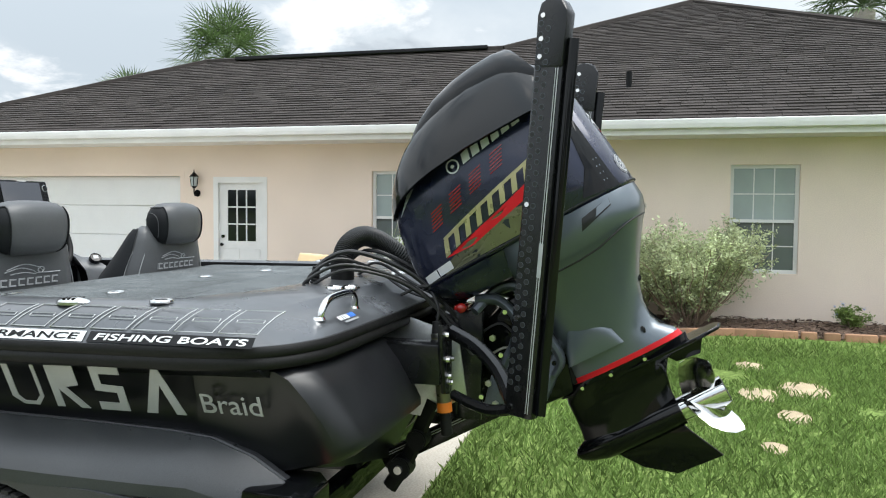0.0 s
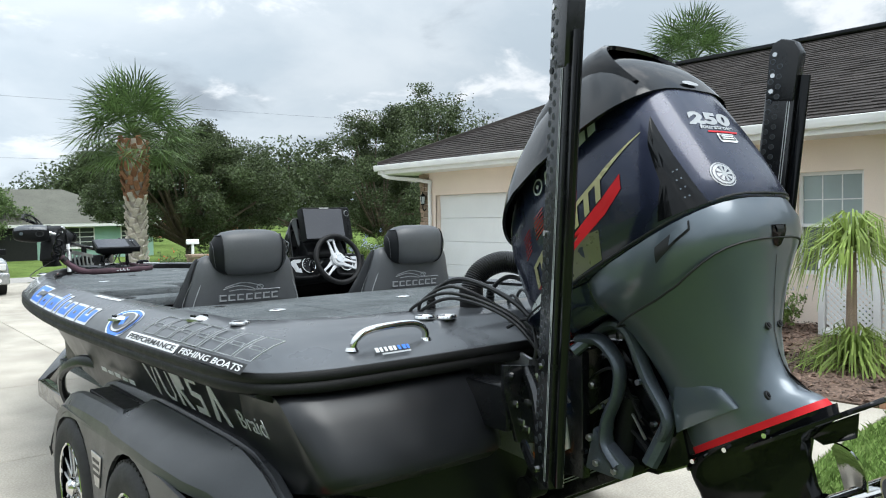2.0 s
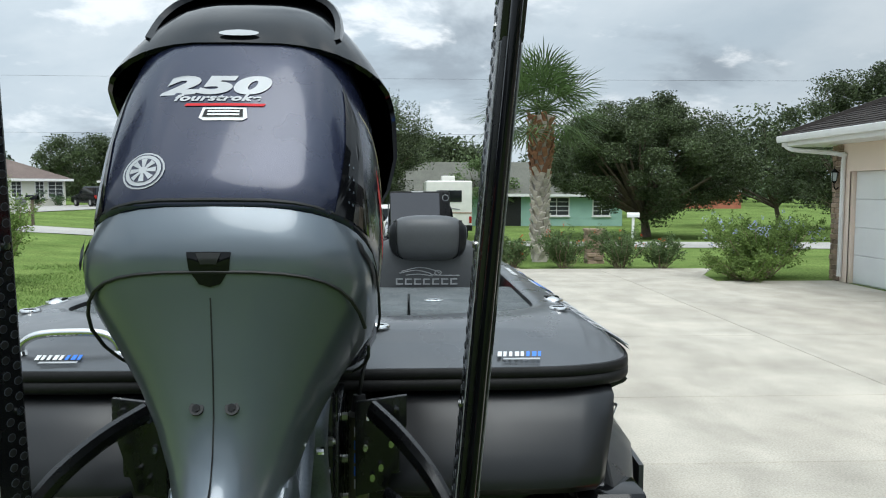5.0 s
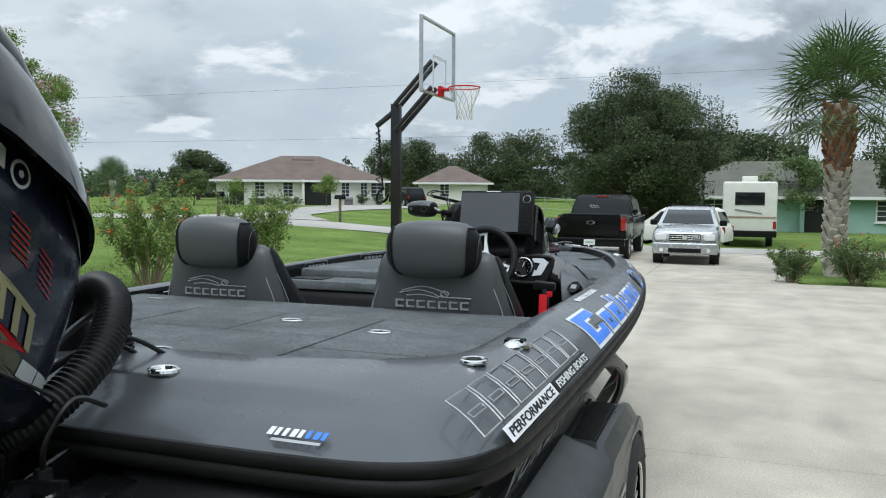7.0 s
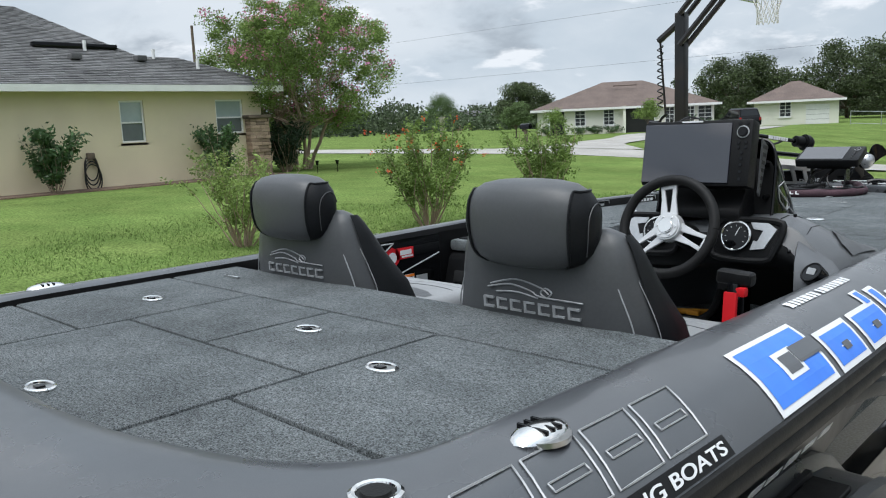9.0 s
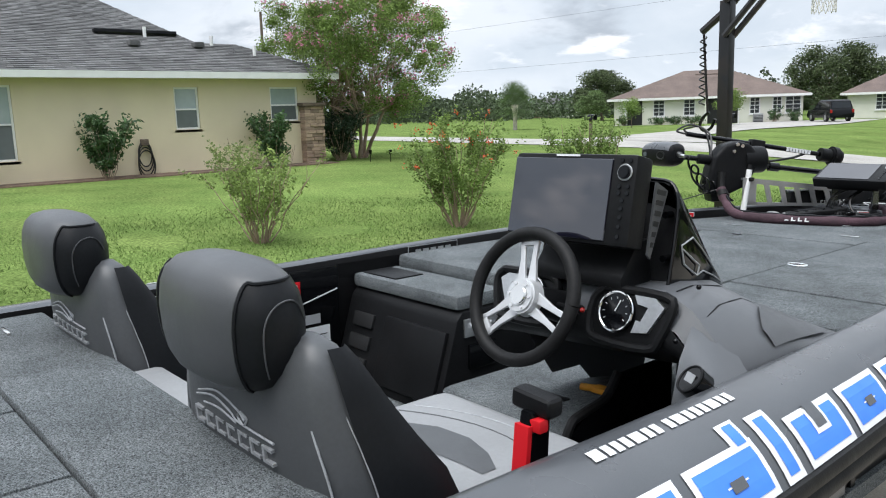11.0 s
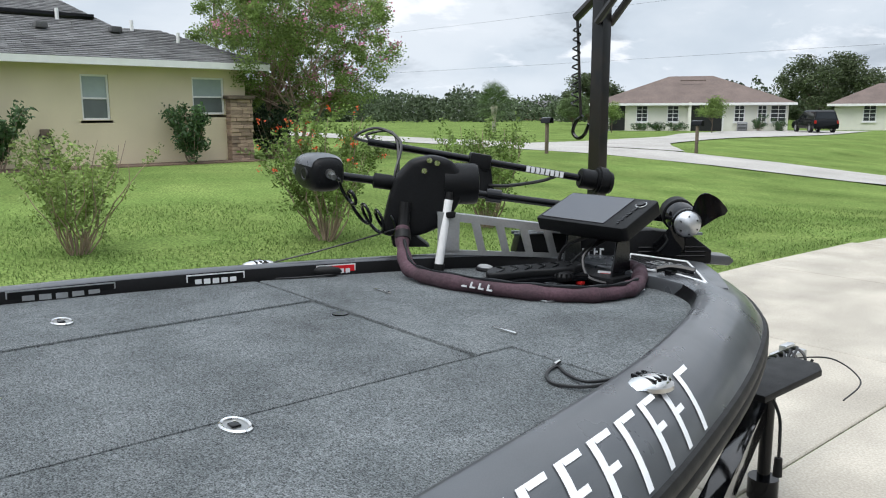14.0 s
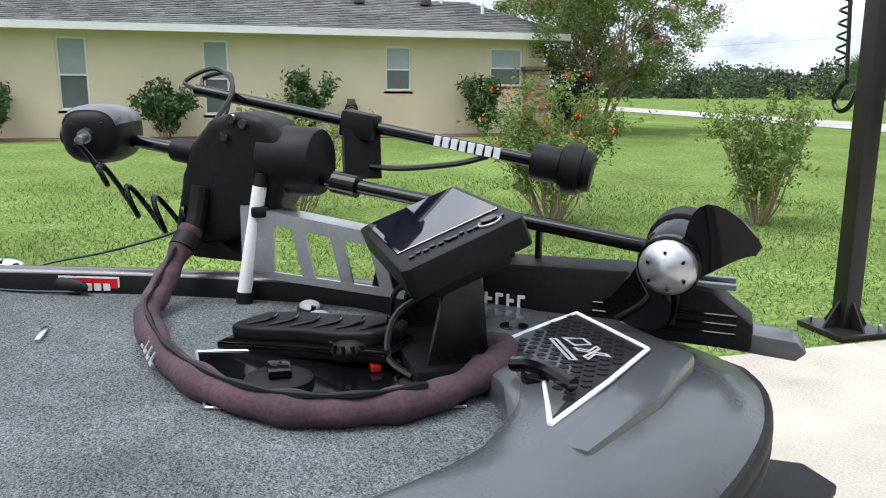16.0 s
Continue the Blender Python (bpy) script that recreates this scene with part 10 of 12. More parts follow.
for k in range(8):
    part("maker_bar", xf(box(k * 0.021, k * 0.021 + 0.015, -0.012, 0.012, -0.004, 0.004), um), M_white, us)
part("shaft_lead", tube([U0 + ud * 0.01, U0 + Vector((-0.05, -0.03, 0.02)), U0 + Vector((0.0, 0.05, 0.055)), U0 + Vector((0.1, 0.09, 0.0)), (-0.70, 5.22, 1.6), (-0.72, 5.22, 1.48), (-0.68, 5.23, 1.40), (-0.62, 5.19, 1.38)], 0.006, seg=6, n=7), M_hose, tm)
part("shaft_lead", tube([U0 + ud * 0.02, U0 + Vector((-0.03, 0.02, 0.03)), U0 + Vector((0.06, 0.09, 0.03)), (-0.72, 5.25, 1.58), (-0.735, 5.235, 1.47), (-0.66, 5.22, 1.41)], 0.006, seg=6, n=7), M_hose, tm)
# aluminium mount with cut-outs, black base rail, strap
m0, m1 = Vector((-0.53, 5.31, 0)), Vector((-0.205, 5.786, 0))
md = (m1 - m0).normalized()
mm = frame_on(m0, md, (0, 0, 1))
ML = (m1 - m0).length
def rail(s0, s1, a0, a1, b0, b1, off=0.0, th=0.008):
    return xf(prism([(s0, a0), (s1, b0), (s1, b1), (s0, a1)], "z", off, off + th), mm)
alu = part("mount_arm", join(rail(-0.01, ML, 1.435, 1.465, 1.364, 1.395), rail(-0.0, ML, 1.30, 1.318, 1.275, 1.293), rail(-0.01, 0.075, 1.31, 1.44, 1.30, 1.43)), M_alu, tm, "silver aluminium mount arm with cut-outs")
for k in range(5):
    s0 = 0.105 + k * 0.095
    zt_, zb_ = 1.45 - 0.070 * s0 / ML, 1.31 - 0.025 * s0 / ML
    part("web", xf(prism([(s0 + 0.045, zb_), (s0 + 0.075, zb_), (s0 + 0.045, zt_), (s0 + 0.012, zt_)], "z", 0.0005, 0.0075), mm), M_alu, alu)
part("mount_arm", join(rail(-0.01, ML, 1.45, 1.462, 1.379, 1.391, -0.075, 0.08)), M_alu, tm)
def lathe(c, d, prof, seg=22):
    d = Vector(d).normalized()
    u = d.orthogonal().normalized()
    v = d.cross(u)
    return loft([[Vector(c) + d * s + r * (math.cos(a) * u + math.sin(a) * v) for a in np.linspace(0, 2 * math.pi, seg + 1)[:-1]] for s, r in prof])
b0, b1 = Vector((-0.42, 5.60, 0)), Vector((0.11, 6.34, 0))
bd = (b1 - b0).normalized()
bmx = frame_on(b0, bd, (0, 0, 1))
BLn = (b1 - b0).length
base = part("mount_base", xf(prism([(0, 1.285), (0.02, 1.37), (BLn * 0.62, 1.385), (BLn * 0.80, 1.36), (BLn - 0.1, 1.30), (BLn - 0.1, 1.245), (0.2, 1.255)], "z", -0.065, 0.05, 0.01), bmx), M_plastic, tm, "ribbed black mount base")
for k in range(3):
    part("rib", xf(box(0.50, BLn - 0.13, 1.275 + k * 0.018, 1.281 + k * 0.018, 0.0495, 0.055, 0.002, 1), bmx), M_gloss, base)
part("base_rail", xf(join(box(0.0, BLn * 0.85, 1.36, 1.372, -0.05, -0.03, 0.004), box(0.0, BLn * 0.85, 1.36, 1.372, 0.015, 0.035, 0.004)), bmx), M_grey, base)
part("end_foot", xf(join(prism([(BLn - 0.16, 1.245), (BLn - 0.14, 1.285), (BLn - 0.02, 1.275), (BLn, 1.255), (BLn - 0.02, 1.235)], "z", -0.05, 0.045, 0.008)), bmx), M_cap, base, "charcoal rounded end foot")
for k in range(7):
    part("maker_bar", xf(join(box(0.20 + k * 0.024, 0.206 + k * 0.024, 1.285, 1.312, 0.049, 0.0525), box(0.206 + k * 0.024, 0.216 + k * 0.024, 1.305 - 0.010 * (k % 2), 1.312 - 0.010 * (k % 2), 0.049, 0.0525)), bmx), M_white, base)
for s in (0.30, 0.36):
    part("rest_fork", xf(box(s, s + 0.012, 1.35, 1.47, -0.045, -0.02, 0.004), bmx), M_plastic, base)
# motor pod, strap and propeller
H0 = Vector((0.103, 6.025, 1.423))
pd = Vector((0.62, -0.55, -0.13)).normalized()
pod = part("motor_pod", lathe(H0 - pd * 0.24, pd, ((0, 0.012), (0.01, 0.035), (0.04, 0.052), (0.10, 0.06), (0.19, 0.06), (0.205, 0.054), (0.21, 0.05))), M_gloss, tm, "black motor pod", smooth=50)
part("strap", lathe(H0 - pd * 0.19, pd, ((0, 0.062), (0.002, 0.065), (0.055, 0.066), (0.057, 0.062))), M_rubber, pod)
part("hub_ring", lathe(H0 - pd * 0.035, pd, ((0, 0.05), (0.005, 0.058), (0.02, 0.058), (0.025, 0.05))), M_gloss, pod)
part("cone", lathe(H0 - pd * 0.012, pd, ((0, 0.052), (0.006, 0.053), (0.018, 0.044), (0.03, 0.026), (0.04, 0.006))), M_alu, pod, "silver dotted cone nut", smooth=50)
u_, v_ = pd.orthogonal().normalized(), pd.cross(pd.orthogonal().normalized())
for k in range(6):
    a = k * math.pi / 3
    q = H0 + pd * 0.012 + 0.036 * (math.cos(a) * u_ + math.sin(a) * v_)
    part("dot", cyl(q - pd * 0.01, q + pd * 0.004, 0.003, seg=8), M_gloss, pod)
for sgn, dirn in ((1, Vector((0.5, 0.55, 0.35))), (-1, Vector((-0.45, -0.35, -0.6)))):
    e = (dirn - pd * dirn.dot(pd)).normalized()
    f = pd.cross(e)
    rows = []
    for t in np.linspace(0, 1, 9):
        c = H0 - pd * 0.03 + e * (0.045 + 0.115 * t) + f * (0.05 * math.sin(1.9 * t) - 0.06 * t * t)
        w = 0.035 * (0.7 + 0.9 * math.sin(math.pi * min(1, t * 0.85 + 0.15))) * (1 if t < 0.99 else 0.3)
        rows.append([c - f * w + pd * 0.012 * (1 - t), c, c + f * w - pd * 0.014 * (1 - t)])
    bb = sheet(rows)
    bmesh.ops.recalc_face_normals(bb, faces=bb.faces)
    bmesh.ops.solidify(bb, geom=bb.faces[:], thickness=0.006)
    part("blade", bb, M_gloss, pod, "black swept propeller blade", smooth=60)
part("skeg", loft([[H0 - pd * 0.17 + Vector((0, 0, -0.055)) + pd * a for a in (0, 0.09)] + [H0 - pd * 0.17 + Vector((0.012, 0.012, -0.055)) + pd * a for a in (0.09, 0)], [H0 - pd * 0.10 + Vector((0, 0, -0.13)) + pd * a for a in (0, 0.035)] + [H0 - pd * 0.10 + Vector((0.008, 0.008, -0.13)) + pd * a for a in (0.035, 0)]]), M_gloss, pod)
# white stand leg
leg_ = part("support_leg", cyl((-0.524, 5.30, 1.26), (-0.517, 5.342, 1.51), 0.0165, seg=14), M_trim, tm, "white tubular support leg")
part("leg_cap", cyl((-0.524, 5.30, 1.236), (-0.5235, 5.302, 1.262), 0.0205), M_rubber, leg_)
part("leg_cap", cyl((-0.517, 5.342, 1.505), (-0.5165, 5.345, 1.54), 0.016, 0.012), M_rubber, leg_)
part("leg_clip", box(-0.55, -0.49, 5.32, 5.36, 1.44, 1.465, 0.008), M_rubber, leg_)
# screen at the bow
bs = thing("bow_screen", "black sonar display tilted up on a bracket", "screen", (0.0, 5.64, 1.25), turn=BOAT)
o_, tl_, tr_ = Vector((-0.222, 5.523, 1.453)), Vector((-0.204, 5.719, 1.536)), Vector((0.178, 5.716, 1.528))
sm_ = frame_on(o_, Vector((0.167, 5.519, 1.453)) - o_, tl_ - o_)
case = part("case", xf(prism([(0, 0), (0.39, 0), (0.40, 0.012), (0.395, 0.21), (0.385, 0.217), (0.012, 0.217), (0.0, 0.205), (-0.006, 0.01)], "z", -0.048, 0.004, 0.006), sm_), M_plastic, bs)
part("screen", xf(box(0.012, 0.30, 0.016, 0.205, 0.003, 0.0075, 0.001, 1), sm_), M_screen, case, "dark reflective screen")
for k in range(9):
    part("button", xf(cyl((0.352 - 0.006 * (k % 2), 0.03 + k * 0.013, 0.003), (0.352 - 0.006 * (k % 2), 0.03 + k * 0.013, 0.008), 0.005, seg=10), sm_), M_gloss, case)
part("dial", xf(cyl((0.352, 0.17, 0.003), (0.352, 0.17, 0.012), 0.017, bevel=0.003), sm_), M_gloss, case)
part("dial_ring", xf(tube([(0.352 + 0.019 * math.cos(a), 0.17 + 0.019 * math.sin(a), 0.006) for a in np.linspace(0, 2 * math.pi, 20)], 0.002, seg=6, n=1), sm_), M_silver, case)
for k in range(3):
    part("button", xf(cyl((0.352, 0.192 - 0.047 * k, 0.003), (0.352, 0.192 - 0.047 * k, 0.008), 0.005, seg=10), sm_), M_gloss, case)
part("rear_case", xf(box(0.05, 0.34, 0.04, 0.19, -0.085, -0.045, 0.015), sm_), M_plastic, bs)
for bx in (0.075, -0.15):
    part("bracket", prism([(5.58, 1.25), (5.70, 1.25), (5.68, 1.44), (5.62, 1.44)], "x", bx, bx + 0.008, 0.003, 1), M_alu_black, bs)
part("bracket_foot", box(-0.17, 0.11, 5.56, 5.72, 1.236, 1.268, 0.006), M_plastic, bs)
part("tag", xf(prism([(0, 0), (0.09, 0), (0.09, 0.032), (0, 0.032)], "z", 0, 0.003), frame_on((0.0, 5.61, 1.246), (0.9, 0.35, 0.0), (-0.1, 0.35, 0.9))), M_white, bs, "red and white tag")
part("tag_bar", xf(prism([(0.012, 0.008), (0.07, 0.008), (0.07, 0.024), (0.012, 0.024)], "z", 0.003, 0.0045), frame_on((0.0, 5.61, 1.246), (0.9, 0.35, 0.0), (-0.1, 0.35, 0.9))), M_red, bs)
for k, pts in enumerate((((0.0, 5.66, 1.40), (-0.06, 5.58, 1.33), (-0.10, 5.56, 1.26), (0.02, 5.55, 1.25)), ((0.02, 5.66, 1.40), (-0.02, 5.56, 1.34), (0.02, 5.53, 1.27), (0.08, 5.56, 1.25)), ((-0.05, 5.66, 1.40), (-0.13, 5.58, 1.35), (-0.15, 5.57, 1.26), (-0.06, 5.52, 1.25)))):
    part("lead", tube(pts, 0.006, seg=6, n=7), M_hose, bs)
# foot pedal in its tray
fp = thing("foot_pedal", "ribbed black trolling motor foot pedal in a deck tray", "foot pedal", (-0.06, 5.42, 1.236), turn=BOAT)
part("tray", join(prism([(-0.17, 5.20), (0.11, 5.22), (0.20, 5.62), (-0.10, 5.62)], "z", 1.2355, 1.239)), M_gloss, fp)
for p, q in (((-0.17, 5.20), (0.11, 5.22)), ((-0.10, 5.62), (-0.17, 5.20)), ((0.11, 5.22), (0.20, 5.62))):
    part("tray_edge", tube([(*p, 1.239), (*q, 1.239)], 0.003, seg=6, n=1), M_alu, fp)
pedm = Matrix.Translation((-0.155, 5.43, 1.262)) @ Matrix.Rotation(radians(52), 4, "Z") @ Matrix.Rotation(radians(-5), 4, "Y")
pl_ = [(-0.17, -0.02), (-0.165, -0.055), (-0.10, -0.068), (0.0, -0.06), (0.08, -0.075), (0.15, -0.062), (0.185, -0.02), (0.18, 0.03), (0.13, 0.06), (0.05, 0.055), (-0.08, 0.065), (-0.15, 0.05)]
pp = part("tread", xf(prism(pl_, "z", 0.0, 0.028, 0.008, 3), pedm), M_plastic, fp, "moulded pedal tread", smooth=50)
for k in range(6):
    x = -0.13 + k * 0.05
    part("tread_rib", xf(tube([(x, -0.05, 0.028), (x + 0.03, -0.01, 0.030), (x + 0.01, 0.04, 0.028)], 0.0035, seg=6, n=5), pedm), M_gloss, pp)
part("pedal_base", xf(prism([(-0.18, -0.085), (0.19, -0.085), (0.19, 0.03), (-0.18, 0.03)], "z", -0.022, 0.002, 0.006), pedm), M_gloss, fp)
part("knob", lathe((-0.045, 5.475, 1.262), (0.2, -0.2, 0.9), ((0, 0.036), (0.012, 0.038), (0.02, 0.034), (0.026, 0.012))), M_plastic, fp, smooth=50)
for k in range(12):
    a = k * math.pi / 6
    part("knob_rib", cyl((-0.045 + 0.037 * math.cos(a), 5.475 + 0.037 * math.sin(a), 1.262), (-0.041 + 0.033 * math.cos(a), 5.471 + 0.033 * math.sin(a), 1.282), 0.004, seg=6), M_plastic, fp)
part("wheel_cover", lathe((0.03, 5.34, 1.238), (0, 0, 1), ((0, 0.06), (0.012, 0.058), (0.018, 0.045), (0.02, 0.01))), M_plastic, fp, smooth=50)
part("wheel_clip", box(0.0, 0.06, 5.32, 5.36, 1.254, 1.272, 0.006), M_gloss, fp)
part("red_tip", box(-0.01, 0.02, 5.50, 5.52, 1.24, 1.252, 0.003), M_redlens, fp)
ck = thing("cup_holder", "black cup holder with a polished rim in the deck", "cup holder", (0.09, 5.575, 1.236), turn=BOAT)
part("cup", cyl((0.09, 5.575, 1.2365), (0.09, 5.575, 1.2425), 0.044), M_dark, ck)
part("rim", tube([(0.09 + 0.047 * math.cos(a), 5.575 + 0.047 * math.sin(a), 1.243) for a in np.linspace(0, 2 * math.pi, 26)], 0.006, seg=8, n=1), M_gloss, ck)
for x, y in ((-0.41, 5.44), (-0.32, 5.45)):
    t = thing("deck_clip", "oval grey and black clip on the carpet", "clip", (x, y, 1.236), "clips by the pedal", turn=BOAT)
    part("pad", ball((x, y, 1.25), 0.03, 1.25, 0.8, 0.35), M_vinyl_g, t)
    part("base", prism([(x + 0.045 * math.cos(a), y + 0.03 * math.sin(a)) for a in np.linspace(0, 2 * math.pi, 17)[:-1]], "z", 1.235, 1.246, 0.003, 1), M_plastic, t)
    part("peg", cyl((x + 0.045, y, 1.237), (x + 0.045, y + 0.004, 1.262), 0.006, seg=8), M_gloss, t)
sl = thing("cable_sleeve", "plum fabric sleeve bundling cables across the foredeck", "cable sleeve", (0.1, 5.3, 1.24), turn=BOAT)
spts = [(-0.605, 5.185, 1.40), (-0.56, 5.15, 1.34), (-0.47, 5.11, 1.275), (-0.34, 5.10, 1.262), (-0.10, 5.15, 1.26), (0.07, 5.225, 1.26), (0.18, 5.32, 1.26), (0.225, 5.43, 1.262), (0.21, 5.55, 1.262), (0.15, 5.66, 1.27), (0.09, 5.725, 1.285), (0.03, 5.72, 1.275)]
part("sleeve", tube(spts, lambda t: 0.0265 + 0.0025 * math.sin(t * 47) + 0.002 * math.sin(t * 101 + 1), seg=14, n=12), M_sleeve, sl, "wrinkled plum fabric", smooth=60)
part("seam", tube([Vector(p) + Vector((0.01, 0.0, 0.0275)) for p in spts[1:9]], lambda t: 0.005 + 0.002 * math.sin(t * 60), seg=6, n=9), M_vinyl_b, sl)
part("inner_cable", tube([(-0.62, 5.21, 1.50), (-0.615, 5.20, 1.44), (-0.60, 5.185, 1.38)], 0.022, seg=10, n=5), M_rubber, sl)
part("tie", cyl((-0.595, 5.178, 1.385), (-0.575, 5.163, 1.36), 0.031), M_rubber, sl)
for k in range(4):
    q = Vector(spts[3]).lerp(Vector(spts[4]), 0.62 + 0.14 * k)
    part("print_bar", xf(join(box(0, 0.022, -0.010, -0.004, -0.001, 0.003), box(0.0, 0.007, -0.004, 0.012, -0.001, 0.003)), frame_on(q + Vector((0.015, -0.022, 0.004)), (0.96, 0.2, 0), (-0.1, 0.5, 0.85))), M_silver, sl)
# patterned pad with white lines on the bow moulding
bow = thing("bow_pad", "black hexagon-textured pad with white edge lines", "deck pad", (0.15, 5.8, 1.28), turn=BOAT)
PADP = [(0.06, 5.71), (-0.05, 5.87), (-0.10, 5.95), (0.14, 5.975), (0.27, 5.83), (0.40, 5.675), (0.235, 5.735)]
part("moulding", prism([(-0.22, 5.70), (-0.14, 6.02), (0.16, 6.06), (0.32, 5.90), (0.47, 5.70), (0.40, 5.615), (0.22, 5.67), (0.05, 5.66)], "z", 1.18, 1.282, 0.014, 2), M_cap, bow, "charcoal bow moulding")
part("pad", prism(PADP, "z", 1.279, 1.288, 0.002, 1), M_rubber, bow)
for i, (p, q) in enumerate(zip(PADP, PADP[1:] + PADP[:1])):
    part("edge_line", tube([(*p, 1.288), (*q, 1.288)], 0.0045, seg=6, n=1), M_white, bow)
hexes = None
for i in range(26):
    for j in range(12):
        x, y = -0.10 + i * 0.021, 5.69 + j * 0.0245 + (0.012 if i % 2 else 0)
        if inside(x, y, [(0.07, 5.735), (-0.085, 5.93), (0.13, 5.955), (0.255, 5.825), (0.36, 5.70), (0.235, 5.755)]):
            if hexes is None:
                hexes = bmesh.new()
            add(hexes, cyl((x, y, 1.2875), (x, y, 1.2905), 0.0105, 0.009, seg=6))
ob = part("hexagon_relief", hexes, M_plastic, bow, smooth=0, kind="stuff")
lm = frame_on((0.055, 5.80, 1.2915), (0.93, -0.05, 0), (0.2, 0.95, 0))
for poly in ([(0, 0.045), (0.05, 0.05), (0.05, 0.085), (0.012, 0.085)], [(0.055, 0.045), (0.075, 0.045), (0.09, 0.062), (0.105, 0.042), (0.125, 0.045), (0.102, 0.068), (0.12, 0.09), (0.10, 0.09), (0.088, 0.075), (0.075, 0.09), (0.055, 0.09), (0.075, 0.067)], [(0.0, 0.02), (0.12, 0.012), (0.122, 0.028), (0.002, 0.036)]):
    part("logo_shape", outline(poly, lm, 0.006, 0.0018), M_white, bow, "white outline logo")
part("rope_cleat", join(box(0.22, 0.25, 5.70, 5.74, 1.283, 1.305, 0.006), tube([(0.19, 5.70, 1.30), (0.24, 5.725, 1.312), (0.31, 5.75, 1.305)], 0.012, seg=8, n=5)), M_gloss, bow)
fk = thing("deck_fitting", "round black socket fitting by the pad", "fitting", (-0.02, 5.80, 1.285), turn=BOAT)
part("plate", lathe((-0.04, 5.79, 1.282), (0, 0, 1), ((0, 0.03), (0.008, 0.028), (0.009, 0.018))), M_gloss, fk)
part("bolt", cyl((-0.04, 5.79, 1.288), (-0.04, 5.79, 1.298), 0.01, seg=6), M_steel, fk)
# rope with float, strap and clips
rp = thing("float_rope", "thin black cord with a small foam float", "rope", (-0.7, 4.9, 1.236), turn=BOAT)
part("cord", tube([(-0.66, 4.94, 1.245), (-0.72, 4.80, 1.239), (-0.78, 4.70, 1.239), (-0.86, 4.72, 1.24), (-0.93, 4.80, 1.262), (-0.86, 4.95, 1.30), (-0.72, 5.1, 1.36), (-0.62, 5.17, 1.40)], 0.0035, seg=6, n=9), M_hose, rp)
part("float", loft([[(-0.69 + 0.045 * s, 4.90 + 0.05 * s + r * math.cos(a), 1.255 + r * math.sin(a)) for a in np.linspace(0, 2 * math.pi, 13)[:-1]] for s, r in ((-0.7, 0.008), (-0.5, 0.018), (0.2, 0.02), (0.5, 0.016), (0.7, 0.006))]), M_rubber, rp, "black foam float", smooth=60)
st_ = thing("tie_strap", "thin looped strap lying by the cleat", "strap", (0.7, 4.6, 1.237), turn=BOAT)
part("loop", tube([(0.83, 4.70, 1.29), (0.74, 4.66, 1.25), (0.66, 4.63, 1.24), (0.60, 4.67, 1.24), (0.58, 4.73, 1.24), (0.64, 4.70, 1.241), (0.72, 4.68, 1.25), (0.82, 4.71, 1.288)], 0.004, seg=6, n=7), M_hose, st_)
part("hook", cyl((0.57, 4.73, 1.241), (0.56, 4.76, 1.241), 0.006, seg=8), M_chrome, st_)

# ---------- basketball hoop ----------
hoop = thing("basketball_hoop", "black rusty basketball pole with clear backboard and net", "basketball hoop", (-3.08, 9.5, 0.0))
pole = part("pole", box(-3.145, -3.015, 9.435, 9.565, 0.0, 3.02, 0.008), M_pole, hoop, "rust-streaked black square pole")
part("base_plate", box(-3.30, -2.86, 9.28, 9.72, -0.01, 0.03, 0.005), M_pole, hoop)
for dx, dy in ((1, 0), (-1, 0), (0, 1), (0, -1)):
    g_ = prism([(0.065, 0.03), (0.19, 0.03), (0.065, 0.22)], "y", -0.008, 0.008)
    part("gusset", xf(g_, Matrix.Translation((-3.08, 9.5, 0)) @ Matrix.Rotation(math.atan2(dy, dx), 4, "Z")), M_pole, pole)
    part("bolt", cyl((-3.08 + dx * 0.17 + dy * 0.15, 9.5 + dy * 0.17 + dx * 0.15, 0.03), (-3.08 + dx * 0.17 + dy * 0.15, 9.5 + dy * 0.17 + dx * 0.15, 0.07), 0.015, seg=6), M_steel, hoop)
for y in (9.40, 9.60):
    part("arm", join(tube([(-3.06, y, 3.00), (-2.47, y, 3.62)], 0.035, seg=6, n=1)), M_pole, hoop)
    part("arm", join(tube([(-3.06, y, 2.62), (-2.47, y, 3.24)], 0.035, seg=6, n=1)), M_pole, hoop)
part("arm", tube([(-3.05, 9.5, 2.95), (-3.40, 9.5, 2.70)], 0.045, seg=6, n=1), M_pole, hoop)
part("spring", tube([(-3.38 + 0.035 * math.cos(a), 9.5 + 0.035 * math.sin(a), 2.64 - 0.014 * a) for a in np.linspace(0, 18 * math.pi, 150)], 0.009, seg=5, n=1), M_gloss, hoop)
part("spring_rod", cyl((-3.38, 9.5, 2.72), (-3.30, 9.5, 1.72), 0.014), M_pole, hoop)
part("crank_loop", tube([(-3.28, 9.5, 1.76), (-3.36, 9.5, 1.70), (-3.40, 9.5, 1.60), (-3.33, 9.5, 1.54), (-3.25, 9.5, 1.58), (-3.20, 9.5, 1.68)], 0.018, seg=8, n=6), M_gloss, hoop)
BX, BY0, BY1, BZ0, BZ1 = -2.44, 8.95, 10.30, 3.15, 4.15
bbd = part("backboard", box(BX - 0.006, BX + 0.006, BY0, BY1, BZ0, BZ1), M_acrylic, hoop, "clear acrylic backboard")
